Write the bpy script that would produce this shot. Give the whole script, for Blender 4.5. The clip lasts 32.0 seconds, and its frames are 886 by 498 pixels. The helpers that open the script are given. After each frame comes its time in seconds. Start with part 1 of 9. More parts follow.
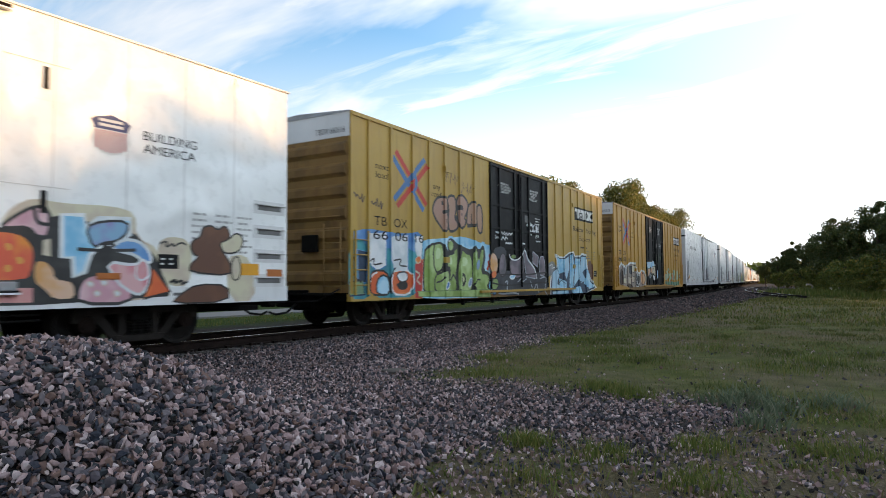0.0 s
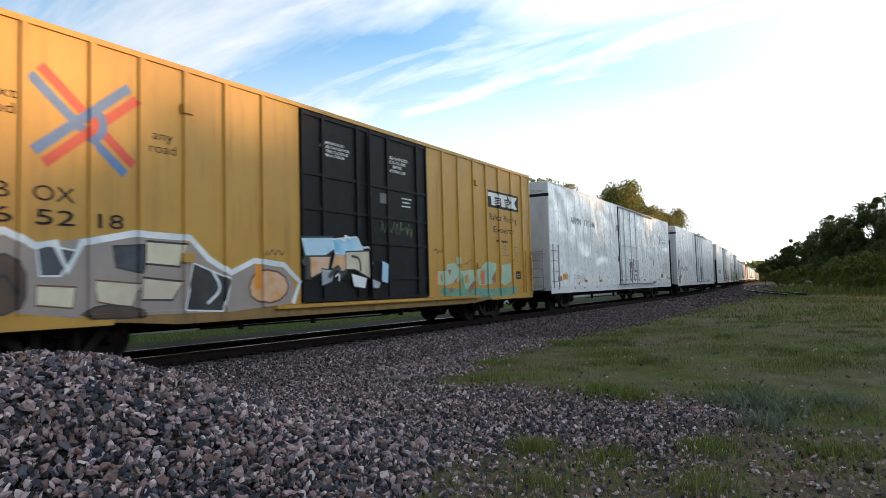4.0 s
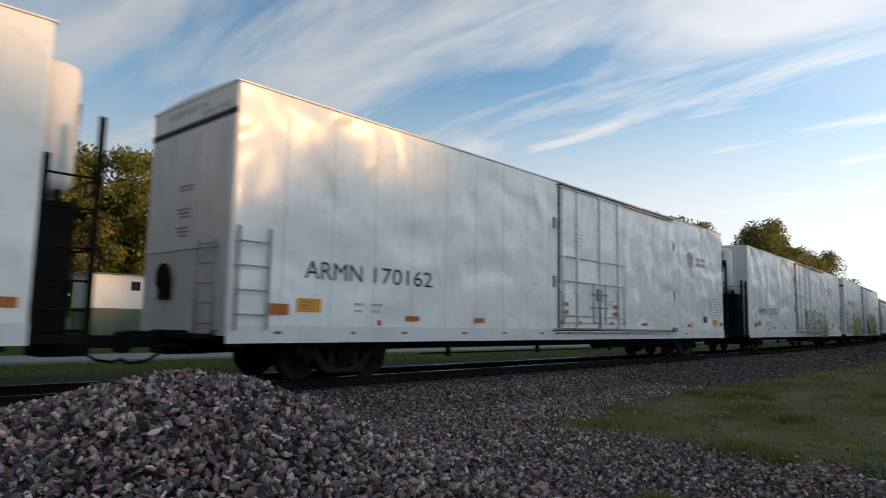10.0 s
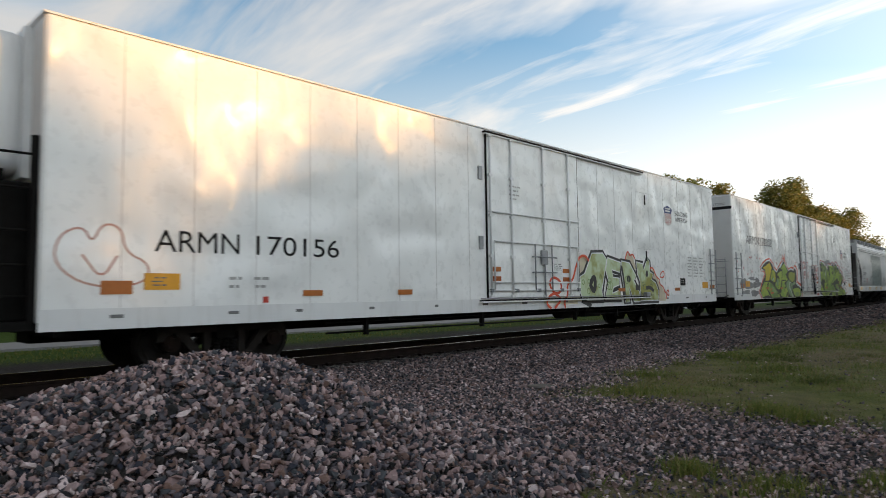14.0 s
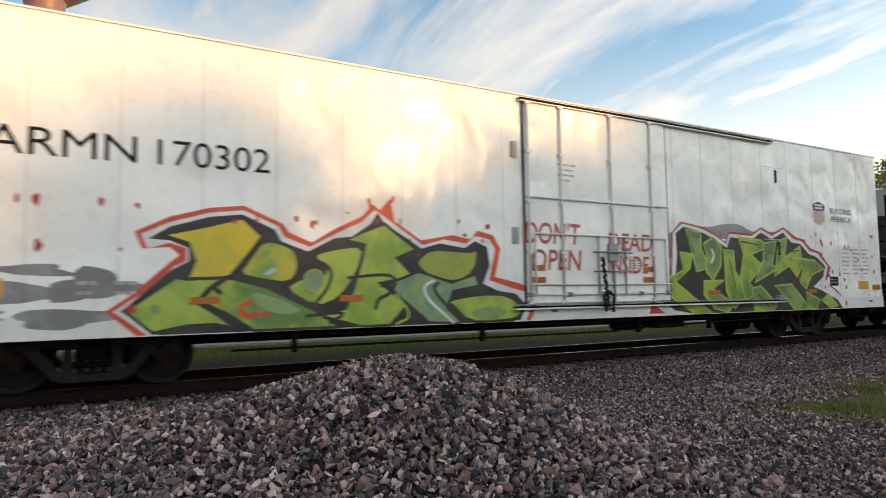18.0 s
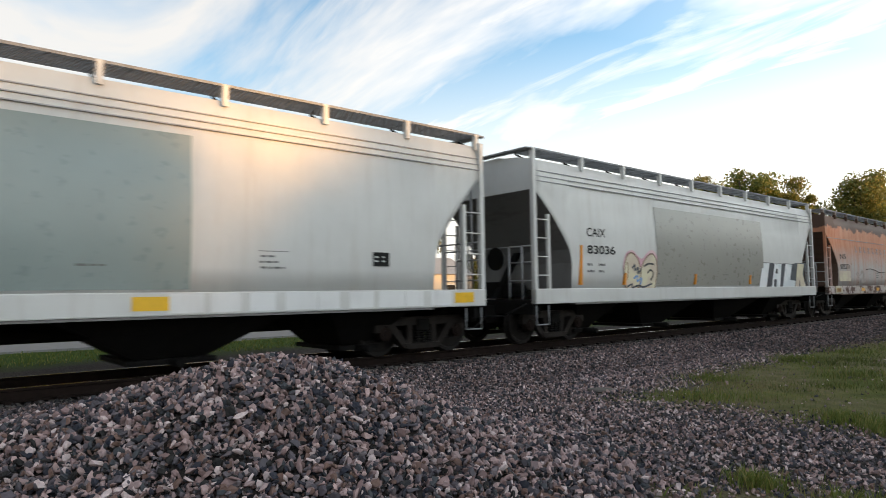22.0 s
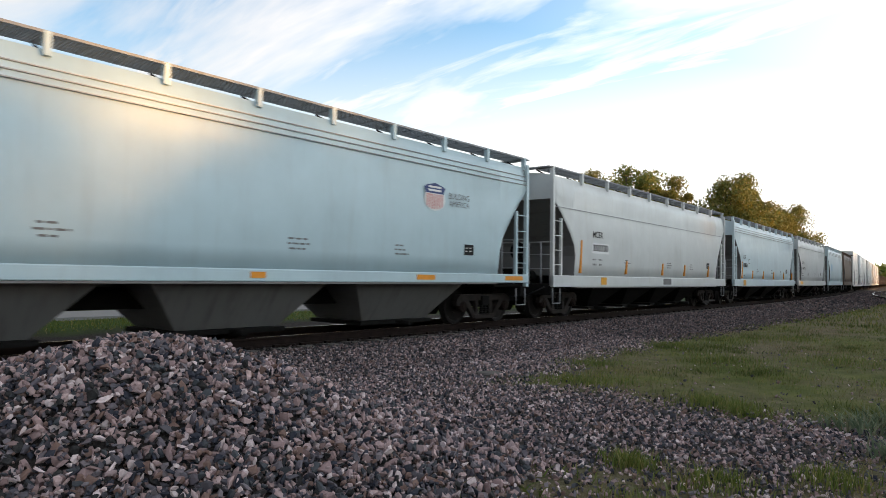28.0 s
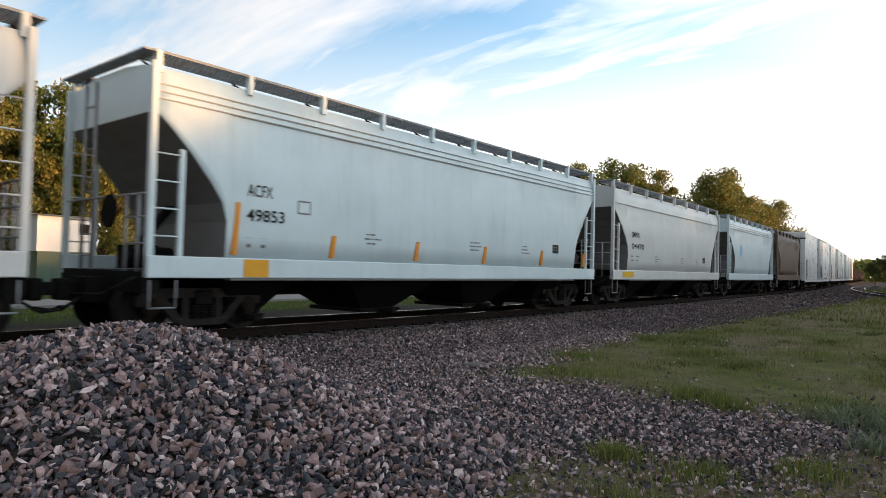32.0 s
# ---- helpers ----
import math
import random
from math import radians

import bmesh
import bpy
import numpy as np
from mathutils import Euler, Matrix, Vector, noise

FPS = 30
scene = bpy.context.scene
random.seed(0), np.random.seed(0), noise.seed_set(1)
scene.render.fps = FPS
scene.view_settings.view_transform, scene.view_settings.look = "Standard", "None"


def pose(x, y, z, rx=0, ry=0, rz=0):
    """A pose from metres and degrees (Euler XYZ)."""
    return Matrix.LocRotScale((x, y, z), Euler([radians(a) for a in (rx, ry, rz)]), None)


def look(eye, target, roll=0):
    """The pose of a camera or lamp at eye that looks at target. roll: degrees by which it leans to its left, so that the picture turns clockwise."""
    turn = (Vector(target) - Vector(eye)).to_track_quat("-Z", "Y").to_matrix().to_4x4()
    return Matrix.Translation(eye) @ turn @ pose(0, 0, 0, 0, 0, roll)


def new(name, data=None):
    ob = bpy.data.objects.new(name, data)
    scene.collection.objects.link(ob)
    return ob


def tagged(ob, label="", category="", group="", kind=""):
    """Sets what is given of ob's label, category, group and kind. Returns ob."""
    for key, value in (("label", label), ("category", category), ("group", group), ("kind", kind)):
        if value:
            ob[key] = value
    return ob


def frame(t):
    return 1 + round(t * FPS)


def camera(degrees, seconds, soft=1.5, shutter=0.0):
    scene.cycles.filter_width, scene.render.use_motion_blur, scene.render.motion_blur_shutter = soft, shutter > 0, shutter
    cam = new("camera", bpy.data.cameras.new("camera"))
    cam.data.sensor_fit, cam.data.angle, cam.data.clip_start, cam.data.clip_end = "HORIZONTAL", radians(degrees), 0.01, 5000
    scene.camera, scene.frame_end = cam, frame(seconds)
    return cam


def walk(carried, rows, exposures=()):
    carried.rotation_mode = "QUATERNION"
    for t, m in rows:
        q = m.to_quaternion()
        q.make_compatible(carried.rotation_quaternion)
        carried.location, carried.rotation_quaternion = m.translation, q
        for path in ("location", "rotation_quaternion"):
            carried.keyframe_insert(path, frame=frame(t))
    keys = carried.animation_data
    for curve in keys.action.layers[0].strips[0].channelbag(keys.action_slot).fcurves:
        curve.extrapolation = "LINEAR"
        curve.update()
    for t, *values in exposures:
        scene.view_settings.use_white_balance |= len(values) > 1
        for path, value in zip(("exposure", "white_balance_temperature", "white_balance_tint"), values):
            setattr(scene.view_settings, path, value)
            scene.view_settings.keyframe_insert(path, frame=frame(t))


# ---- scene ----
cam = camera(68.80, 32.0, soft=0.6, shutter=0.3)
EYE = 1.55
ROWS = [
    (0.0, 0.066, -0.034, -0.103, 92.95, 0.33, 32.48),
    (0.5, 0.067, -0.036, -0.100, 93.04, 0.38, 32.21),
    (1.0, 0.065, -0.034, -0.099, 93.11, 0.13, 32.02),
    (1.5, 0.068, -0.037, -0.098, 93.22, 0.38, 32.04),
    (2.0, 0.067, -0.028, -0.095, 92.98, 0.74, 32.11),
    (2.5, 0.063, -0.023, -0.096, 93.04, 0.84, 31.98),
    (4.5, 0.040, -0.024, -0.071, 93.60, 1.79, 32.43),
    (5.0, 0.035, 0.019, -0.047, 96.61, 1.12, 30.43),
    (5.5, 0.034, -0.038, -0.040, 96.01, 1.62, 35.03),
    (6.0, 0.033, -0.080, -0.028, 95.78, 0.73, 38.97),
    (6.5, 0.039, -0.075, -0.024, 95.59, 1.54, 39.84),
    (7.0, 0.048, -0.059, -0.030, 95.60, 0.91, 39.40),
    (7.5, 0.051, -0.047, -0.040, 95.66, -0.01, 37.01),
    (8.0, 0.048, -0.002, -0.027, 95.71, -1.92, 34.99),
    (8.5, 0.038, -0.034, -0.024, 96.98, -0.17, 39.18),
    (9.0, 0.051, -0.087, -0.024, 96.86, 0.51, 44.63),
    (9.5, 0.071, -0.121, -0.044, 97.57, -0.81, 47.61),
    (10.0, 0.073, -0.100, -0.041, 96.46, -1.16, 43.12),
    (10.5, 0.063, -0.081, -0.043, 96.09, -0.73, 40.63),
    (11.0, 0.056, -0.071, -0.049, 95.64, -0.67, 40.47),
    (11.5, 0.043, -0.075, -0.046, 95.06, -1.34, 40.35),
    (12.0, 0.043, -0.073, -0.050, 94.70, -1.39, 40.32),
    (12.5, 0.043, -0.074, -0.052, 94.38, -1.05, 40.37),
    (13.0, 0.033, -0.067, -0.045, 94.23, -0.73, 40.56),
    (13.5, 0.018, -0.073, -0.037, 94.10, -0.20, 41.13),
    (15.5, 0.001, -0.069, 0.031, 93.70, 1.54, 64.30),
    (16.0, -0.003, -0.074, 0.036, 93.65, 1.38, 66.45),
    (16.5, -0.007, -0.068, 0.038, 93.50, 0.98, 64.88),
    (17.0, -0.015, -0.059, 0.037, 93.55, 0.71, 63.42),
    (17.5, -0.024, -0.049, 0.035, 93.67, 1.09, 61.65),
    (18.0, -0.031, -0.047, 0.036, 94.14, 0.84, 60.40),
    (18.5, -0.029, -0.061, 0.031, 94.39, 0.89, 60.83),
    (19.0, -0.028, -0.059, 0.029, 94.45, 0.85, 61.19),
    (19.5, -0.024, -0.059, 0.026, 94.53, 0.71, 61.30),
    (20.0, -0.018, -0.032, 0.027, 94.57, 0.47, 57.96),
    (20.5, -0.015, 0.018, 0.018, 94.55, 0.42, 50.57),
    (21.0, 0.000, 0.011, 0.015, 94.41, 0.35, 50.86),
    (21.5, 0.009, 0.008, 0.013, 94.21, 0.32, 51.34),
    (22.0, 0.016, 0.020, 0.012, 93.95, 0.86, 50.17),
    (22.5, 0.003, 0.032, 0.011, 93.63, 0.86, 48.72),
    (23.0, -0.020, 0.061, 0.044, 93.96, -0.19, 47.16),
    (23.5, -0.061, 0.096, 0.028, 94.80, 0.65, 42.18),
    (24.0, -0.079, 0.085, 0.027, 93.17, -1.72, 42.91),
    (24.5, -0.082, 0.080, 0.028, 93.16, -0.93, 42.65),
    (25.0, -0.107, 0.031, 0.032, 92.96, -2.21, 41.31),
    (25.5, -0.100, 0.064, 0.030, 93.05, -2.16, 42.13),
    (26.0, -0.088, 0.098, 0.022, 93.38, -0.95, 41.77),
    (26.5, -0.066, 0.123, 0.007, 92.44, -0.48, 41.66),
    (28.5, -0.042, 0.122, 0.005, 92.38, -0.99, 40.80),
    (29.0, -0.045, 0.122, 0.006, 92.15, -1.15, 40.76),
    (29.5, -0.053, 0.133, 0.010, 92.03, -1.43, 40.32),
    (30.0, -0.068, 0.129, 0.013, 91.94, -1.48, 39.89),
    (30.5, -0.066, 0.128, 0.009, 91.88, -1.40, 39.77),
    (31.0, -0.074, 0.120, 0.010, 91.83, -1.54, 39.68),
    (31.5, -0.076, 0.114, 0.011, 91.69, -1.60, 39.64),
    (32.0, -0.075, 0.116, 0.013, 91.65, -1.42, 39.69),
]
walk(cam, [(t, pose(x, y, EYE + z, rx, ry, rz)) for t, x, y, z, rx, ry, rz in ROWS],
     exposures=[(0, 0.4, 6500, 9), (2.5, 0.4, 6500, 9), (4.9, 0.42, 6500, 9), (5.8, 0.06, 6500, 9), (7.2, 0.04, 6550, 9), (9, -0.26, 6600, 9), (10.5, -0.28, 6600, 9), (12, -0.12, 6700, 9), (14, 0.06, 7200, 10), (16, 0.2, 7700, 10), (20, 0.42, 7600, 10), (24, 0.57, 7150, 11), (32, 0.47, 7150, 12)])

# ---- light ----
SUN_AZ, SUN_EL = 33.0, 6.5
world = bpy.data.worlds.new("evening_sky")
scene.world = world
world.use_nodes = True
wt = world.node_tree


def nd(tree, kind, **values):
    node = tree.nodes.new(kind)
    for key, value in values.items():
        if key.startswith("i_"):
            node.inputs[int(key[2:])].default_value = value
        else:
            setattr(node, key, value)
    return node


def build_world():
    back = wt.nodes["Background"]
    sky = nd(wt, "ShaderNodeTexSky", sky_type="NISHITA", sun_disc=False, air_density=1.0, dust_density=0.3, ozone_density=2.5)
    sky.sun_elevation, sky.sun_rotation = radians(SUN_EL), radians(90 - SUN_AZ)
    geo = nd(wt, "ShaderNodeTexCoord")
    split = nd(wt, "ShaderNodeSeparateXYZ")
    wt.links.new(geo.outputs["Generated"], split.inputs[0])
    high = nd(wt, "ShaderNodeMath", operation="MAXIMUM", i_1=0.0)
    wt.links.new(split.outputs["Z"], high.inputs[0])
    low = nd(wt, "ShaderNodeMath", operation="ADD", i_1=0.12)
    wt.links.new(high.outputs[0], low.inputs[0])
    flat = []
    for axis in "XY":
        div = nd(wt, "ShaderNodeMath", operation="DIVIDE")
        wt.links.new(split.outputs[axis], div.inputs[0])
        wt.links.new(low.outputs[0], div.inputs[1])
        flat.append(div)
    plane = nd(wt, "ShaderNodeCombineXYZ")
    wt.links.new(flat[0].outputs[0], plane.inputs[0])
    wt.links.new(flat[1].outputs[0], plane.inputs[1])

    def streaks(turn, scale, detail, seed):
        m = nd(wt, "ShaderNodeMapping")
        m.inputs["Rotation"].default_value = (0, 0, radians(turn))
        m.inputs["Scale"].default_value = scale
        m.inputs["Location"].default_value = (seed, seed * 0.7, 0)
        wt.links.new(plane.outputs[0], m.inputs[0])
        n = nd(wt, "ShaderNodeTexNoise")
        n.inputs["Scale"].default_value, n.inputs["Detail"].default_value = 1.0, detail
        n.inputs["Roughness"].default_value, n.inputs["Distortion"].default_value = 0.55, 0.6
        wt.links.new(m.outputs[0], n.inputs[0])
        return n
    broad, thin = streaks(CLOUD_TURN, (0.45, 1.3, 1), 6, 3.1), streaks(CLOUD_TURN + 12, (0.9, 4.0, 1), 8, 7.7)
    ramps = []
    for n, a, b in ((broad, 0.435, 0.62), (thin, 0.45, 0.66)):
        r = nd(wt, "ShaderNodeMapRange", clamp=True, i_1=a, i_2=b)
        wt.links.new(n.outputs["Fac"], r.inputs[0])
        ramps.append(r)
    both = nd(wt, "ShaderNodeMath", operation="MAXIMUM")
    wt.links.new(ramps[0].outputs[0], both.inputs[0])
    wt.links.new(ramps[1].outputs[0], both.inputs[1])
    # a thin veil thickens towards the sunset
    dot = nd(wt, "ShaderNodeVectorMath", operation="DOT_PRODUCT")
    dot.inputs[1].default_value = (math.cos(radians(SUN_AZ)), math.sin(radians(SUN_AZ)), 0)
    wt.links.new(geo.outputs["Generated"], dot.inputs[0])
    veil = nd(wt, "ShaderNodeMapRange", clamp=True, interpolation_type="SMOOTHSTEP", i_1=-0.3, i_2=0.9, i_3=0.0, i_4=0.6)
    wt.links.new(dot.outputs["Value"], veil.inputs[0])
    haze = nd(wt, "ShaderNodeMapRange", clamp=True, interpolation_type="SMOOTHSTEP", i_1=0.42, i_2=0.08, i_3=0.0, i_4=0.94)
    wt.links.new(split.outputs["Z"], haze.inputs[0])
    thick = nd(wt, "ShaderNodeMath", operation="MAXIMUM")
    wt.links.new(veil.outputs[0], thick.inputs[0])
    wt.links.new(haze.outputs[0], thick.inputs[1])
    cut = nd(wt, "ShaderNodeMath", operation="MULTIPLY", i_1=0.85)
    wt.links.new(both.outputs[0], cut.inputs[0])
    fac = nd(wt, "ShaderNodeMath", operation="MAXIMUM")
    wt.links.new(cut.outputs[0], fac.inputs[0])
    wt.links.new(thick.outputs[0], fac.inputs[1])
    # the cloud takes the sky's own light and scatters it white
    grey = nd(wt, "ShaderNodeRGBToBW")
    wt.links.new(sky.outputs[0], grey.inputs[0])
    gain = nd(wt, "ShaderNodeMath", operation="MULTIPLY_ADD", i_1=0.2, i_2=5.5)
    wt.links.new(grey.outputs[0], gain.inputs[0])
    tint = nd(wt, "ShaderNodeVectorMath", operation="SCALE")
    tint.inputs[0].default_value = (0.98, 0.98, 1.0)
    wt.links.new(gain.outputs[0], tint.inputs["Scale"])
    mix = nd(wt, "ShaderNodeMix", data_type="RGBA")
    wt.links.new(fac.outputs[0], mix.inputs["Factor"])
    clear = nd(wt, "ShaderNodeVectorMath", operation="MULTIPLY")
    clear.inputs[1].default_value = (1.85, 2.2, 2.3)
    wt.links.new(sky.outputs[0], clear.inputs[0])
    wt.links.new(clear.outputs[0], mix.inputs["A"])
    wt.links.new(tint.outputs[0], mix.inputs["B"])
    # the whole sky brightens towards the sunset and dims overhead
    glow = nd(wt, "ShaderNodeMapRange", clamp=True, interpolation_type="SMOOTHSTEP", i_1=-0.8, i_2=1.0, i_3=0.78, i_4=1.75)
    wt.links.new(dot.outputs["Value"], glow.inputs[0])
    dim = nd(wt, "ShaderNodeMapRange", clamp=True, interpolation_type="SMOOTHSTEP", i_1=0.35, i_2=0.95, i_3=1.0, i_4=0.4)
    wt.links.new(split.outputs["Z"], dim.inputs[0])
    level = nd(wt, "ShaderNodeMath", operation="MULTIPLY")
    wt.links.new(glow.outputs[0], level.inputs[0])
    wt.links.new(dim.outputs[0], level.inputs[1])
    lit = nd(wt, "ShaderNodeVectorMath", operation="SCALE")
    wt.links.new(mix.outputs["Result"], lit.inputs[0])
    wt.links.new(level.outputs[0], lit.inputs["Scale"])
    wt.links.new(lit.outputs[0], back.inputs[0])
    back.inputs[1].default_value = SKY


CLOUD_TURN, SKY = 60.0, 0.15
build_world()
sun = new("sun", bpy.data.lights.new("sun", "SUN"))
sun.data.energy, sun.data.angle, sun.data.color = 4.6, radians(2.2), (1.0, 0.55, 0.22)
TO_SUN = Vector((math.cos(radians(SUN_AZ)), math.sin(radians(SUN_AZ)), math.tan(radians(SUN_EL)))).normalized()
sun.matrix_world = look(TO_SUN * 50, (0, 0, 0))

# ---- materials ----


def principled(name):
    m = bpy.data.materials.new(name)
    m.use_nodes = True
    return m, m.node_tree, m.node_tree.nodes["Principled BSDF"]


def coords(t, scale=(1, 1, 1), turn=0, source="Object"):
    c = nd(t, "ShaderNodeTexCoord")
    m = nd(t, "ShaderNodeMapping")
    m.inputs["Scale"].default_value = scale
    m.inputs["Rotation"].default_value = (0, 0, turn)
    t.links.new(c.outputs[source], m.inputs[0])
    return m


def noisy(t, scale, detail=4, stretch=(1, 1, 1), rough=0.6, distort=0.0):
    n = nd(t, "ShaderNodeTexNoise")
    n.inputs["Scale"].default_value, n.inputs["Detail"].default_value = scale, detail
    n.inputs["Roughness"].default_value, n.inputs["Distortion"].default_value = rough, distort
    t.links.new(coords(t, stretch).outputs[0], n.inputs[0])
    return n


def ranged(t, socket, a, b, c=0.0, d=1.0):
    r = nd(t, "ShaderNodeMapRange", clamp=True, i_1=a, i_2=b, i_3=c, i_4=d)
    t.links.new(socket, r.inputs[0])
    return r.outputs[0]


def blend(t, fac, a, b):
    m = nd(t, "ShaderNodeMix", data_type="RGBA")
    for socket, value in ((m.inputs["Factor"], fac), (m.inputs["A"], a), (m.inputs["B"], b)):
        if isinstance(value, (tuple, float, int)):
            socket.default_value = (*value, 1) if isinstance(value, tuple) else value
        else:
            t.links.new(value, socket)
    return m.outputs["Result"]


def bumped(t, b, socket, strength, distance, below=None):
    n = nd(t, "ShaderNodeBump")
    n.inputs["Strength"].default_value, n.inputs["Distance"].default_value = strength, distance
    t.links.new(socket, n.inputs["Height"])
    if below:
        t.links.new(below, n.inputs["Normal"])
    t.links.new(n.outputs[0], b.inputs["Normal"])
    return n.outputs[0]


def paint(name, base, dirt=(0.12, 0.09, 0.06), amount=0.5, rough=0.45, streak=True, waves=0.0, second=None, rust=0.0):
    """Weathered car paint: patchy tone, grime that runs down, chips, and a sheet that is not quite flat."""
    m, t, b = principled(name)
    tone = noisy(t, 0.7, 5)
    col = blend(t, ranged(t, tone.outputs["Fac"], 0.3, 0.7), base, second or tuple(c * 0.86 for c in base))
    runs = noisy(t, 1.0, 6, (1, 5.0, 0.5) if streak else (1, 1, 1), 0.65)
    col = blend(t, ranged(t, runs.outputs["Fac"], 0.52, 0.78, 0, amount), col, dirt)
    specks = noisy(t, 5.0, 5, (1, 1, 1), 0.6)
    col = blend(t, ranged(t, specks.outputs["Fac"], 0.66 - rust * 0.14, 0.74, 0, 0.12 + rust * 0.6), col, (0.16, 0.07, 0.035) if rust else dirt)
    t.links.new(col, b.inputs["Base Color"])
    t.links.new(ranged(t, specks.outputs["Fac"], 0.3, 0.7, rough - 0.03, rough + 0.07), b.inputs["Roughness"])
    if max(base) < 0.05:
        b.inputs["Specular IOR Level"].default_value = 0.2
    under = None
    if waves:
        w = noisy(t, 1.05, 0.6, (1, 1.0, 1.0), 0.4, 0.5)
        under = bumped(t, b, w.outputs["Fac"], 1.0, waves)
    bumped(t, b, specks.outputs["Fac"], 0.06, 0.003, under)
    return m


def metal(name, base, rough=0.6, metallic=0.0, vary=0.5):
    m, t, b = principled(name)
    n = noisy(t, 6.0, 6)
    t.links.new(blend(t, ranged(t, n.outputs["Fac"], 0.3, 0.7), tuple(c * (1 - vary) for c in base), base), b.inputs["Base Color"])
    b.inputs["Roughness"].default_value, b.inputs["Metallic"].default_value = rough, metallic
    b.inputs["Specular IOR Level"].default_value = 0.12 if max(base) < 0.07 else 0.4
    bumped(t, b, n.outputs["Fac"], 0.3, 0.006)
    return m


def spray(name, a, c, rough=0.5):
    """Spray paint that fades from one colour to another."""
    m, t, b = principled(name)
    n = noisy(t, 1.6, 3)
    t.links.new(blend(t, ranged(t, n.outputs["Fac"], 0.42, 0.58), a, c), b.inputs["Base Color"])
    b.inputs["Roughness"].default_value = rough
    return m


REEFER = paint("reefer_white", (0.80, 0.81, 0.80), (0.50, 0.48, 0.44), 0.1, 0.27, waves=0.15, second=(0.77, 0.78, 0.77))
REEFER_END = paint("reefer_end_white", (0.66, 0.66, 0.65), (0.3, 0.28, 0.25), 0.5, 0.5)
WHITE = paint("white_paint", (0.72, 0.73, 0.73), (0.35, 0.33, 0.3), 0.4, 0.4)
YELLOW = paint("boxcar_yellow", (0.43, 0.28, 0.05), (0.17, 0.085, 0.025), 0.55, 0.5, second=(0.365, 0.225, 0.04), waves=0.012)
YELLOW_OLD = paint("boxcar_orange", (0.47, 0.26, 0.035), (0.17, 0.08, 0.02), 0.55, 0.5, second=(0.40, 0.205, 0.028), waves=0.012)
# car yellow darkened for the shade on the ends, plus grime and rust
END_YELLOW = paint("boxcar_end_shaded", (0.25, 0.145, 0.04), (0.05, 0.03, 0.02), 0.85, 0.65, rust=0.7)
DOOR_BLACK = paint("door_black", (0.008, 0.008, 0.009), (0.025, 0.022, 0.02), 0.35, 0.6)
HOPPER_GREY = paint("hopper_grey", (0.58, 0.585, 0.57), (0.30, 0.25, 0.2), 0.28, 0.42, waves=0.02)
HOPPER_PALE = paint("hopper_pale", (0.55, 0.66, 0.69), (0.32, 0.31, 0.29), 0.22, 0.4, waves=0.02)
HOPPER_BLUE = paint("hopper_blue", (0.42, 0.55, 0.59), (0.28, 0.29, 0.3), 0.22, 0.35, waves=0.02)
HOPPER_CREAM = paint("hopper_cream", (0.56, 0.585, 0.575), (0.36, 0.33, 0.27), 0.25, 0.42, waves=0.02)
HOPPER_BROWN = paint("hopper_brown", (0.12, 0.075, 0.05), (0.05, 0.03, 0.02), 0.6, 0.6)
PATCH = paint("patch_grey_green", (0.25, 0.30, 0.29), (0.2, 0.2, 0.18), 0.04, 0.28)
PATCH_WARM = paint("patch_grey", (0.28, 0.275, 0.25), (0.2, 0.18, 0.15), 0.04, 0.28)
# darker than the hopper sides: the shade on the slopes is in this grey
SHADED_SLOPE = paint("shaded_slope_sheet", (0.15, 0.147, 0.143), (0.06, 0.05, 0.04), 0.7, 0.6)
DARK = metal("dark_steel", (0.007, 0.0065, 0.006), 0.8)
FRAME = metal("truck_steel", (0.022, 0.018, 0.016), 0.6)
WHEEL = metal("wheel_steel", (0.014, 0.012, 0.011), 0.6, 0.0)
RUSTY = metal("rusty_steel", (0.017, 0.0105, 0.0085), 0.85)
SHINE = metal("worn_railhead", (0.55, 0.54, 0.52), 0.25, 1.0, 0.15)
WALKWAY = metal("weathered_grating", (0.24, 0.255, 0.27), 0.6, 0.2, 0.3)
GALV = metal("galvanised_walkway", (0.32, 0.33, 0.34), 0.5, 0.3, 0.25)
BLACK = metal("black_paint", (0.015, 0.015, 0.016), 0.5)
FAINT_INK = metal("worn_ink", (0.40, 0.40, 0.39), 0.6, 0, 0.25)
GREY_INK = metal("faded_ink", (0.16, 0.16, 0.16), 0.6, 0, 0.3)
WHITE_INK = metal("white_ink", (0.7, 0.7, 0.68), 0.6, 0, 0.15)
ORANGE = metal("reflector_orange", (0.72, 0.27, 0.03), 0.35, 0, 0.15)
DEEP_ORANGE = metal("reflector_deep_orange", (0.38, 0.095, 0.02), 0.4, 0, 0.2)
BURNT_ORANGE = metal("reflector_burnt_orange", (0.42, 0.13, 0.025), 0.4, 0, 0.2)
GRIMY_WHITE = metal("grimy_white_sealant", (0.63, 0.62, 0.60), 0.7, 0, 0.3)
AMBER = metal("reflector_amber", (0.70, 0.34, 0.03), 0.35, 0, 0.15)
GOLDEN = metal("reflector_yellow", (0.80, 0.47, 0.03), 0.35, 0, 0.15)
RED = metal("sign_red", (0.5, 0.05, 0.03), 0.5, 0, 0.2)
NAVY = metal("sign_navy", (0.03, 0.05, 0.16), 0.5, 0, 0.2)
BLUE = metal("sign_blue", (0.06, 0.17, 0.38), 0.5, 0, 0.25)


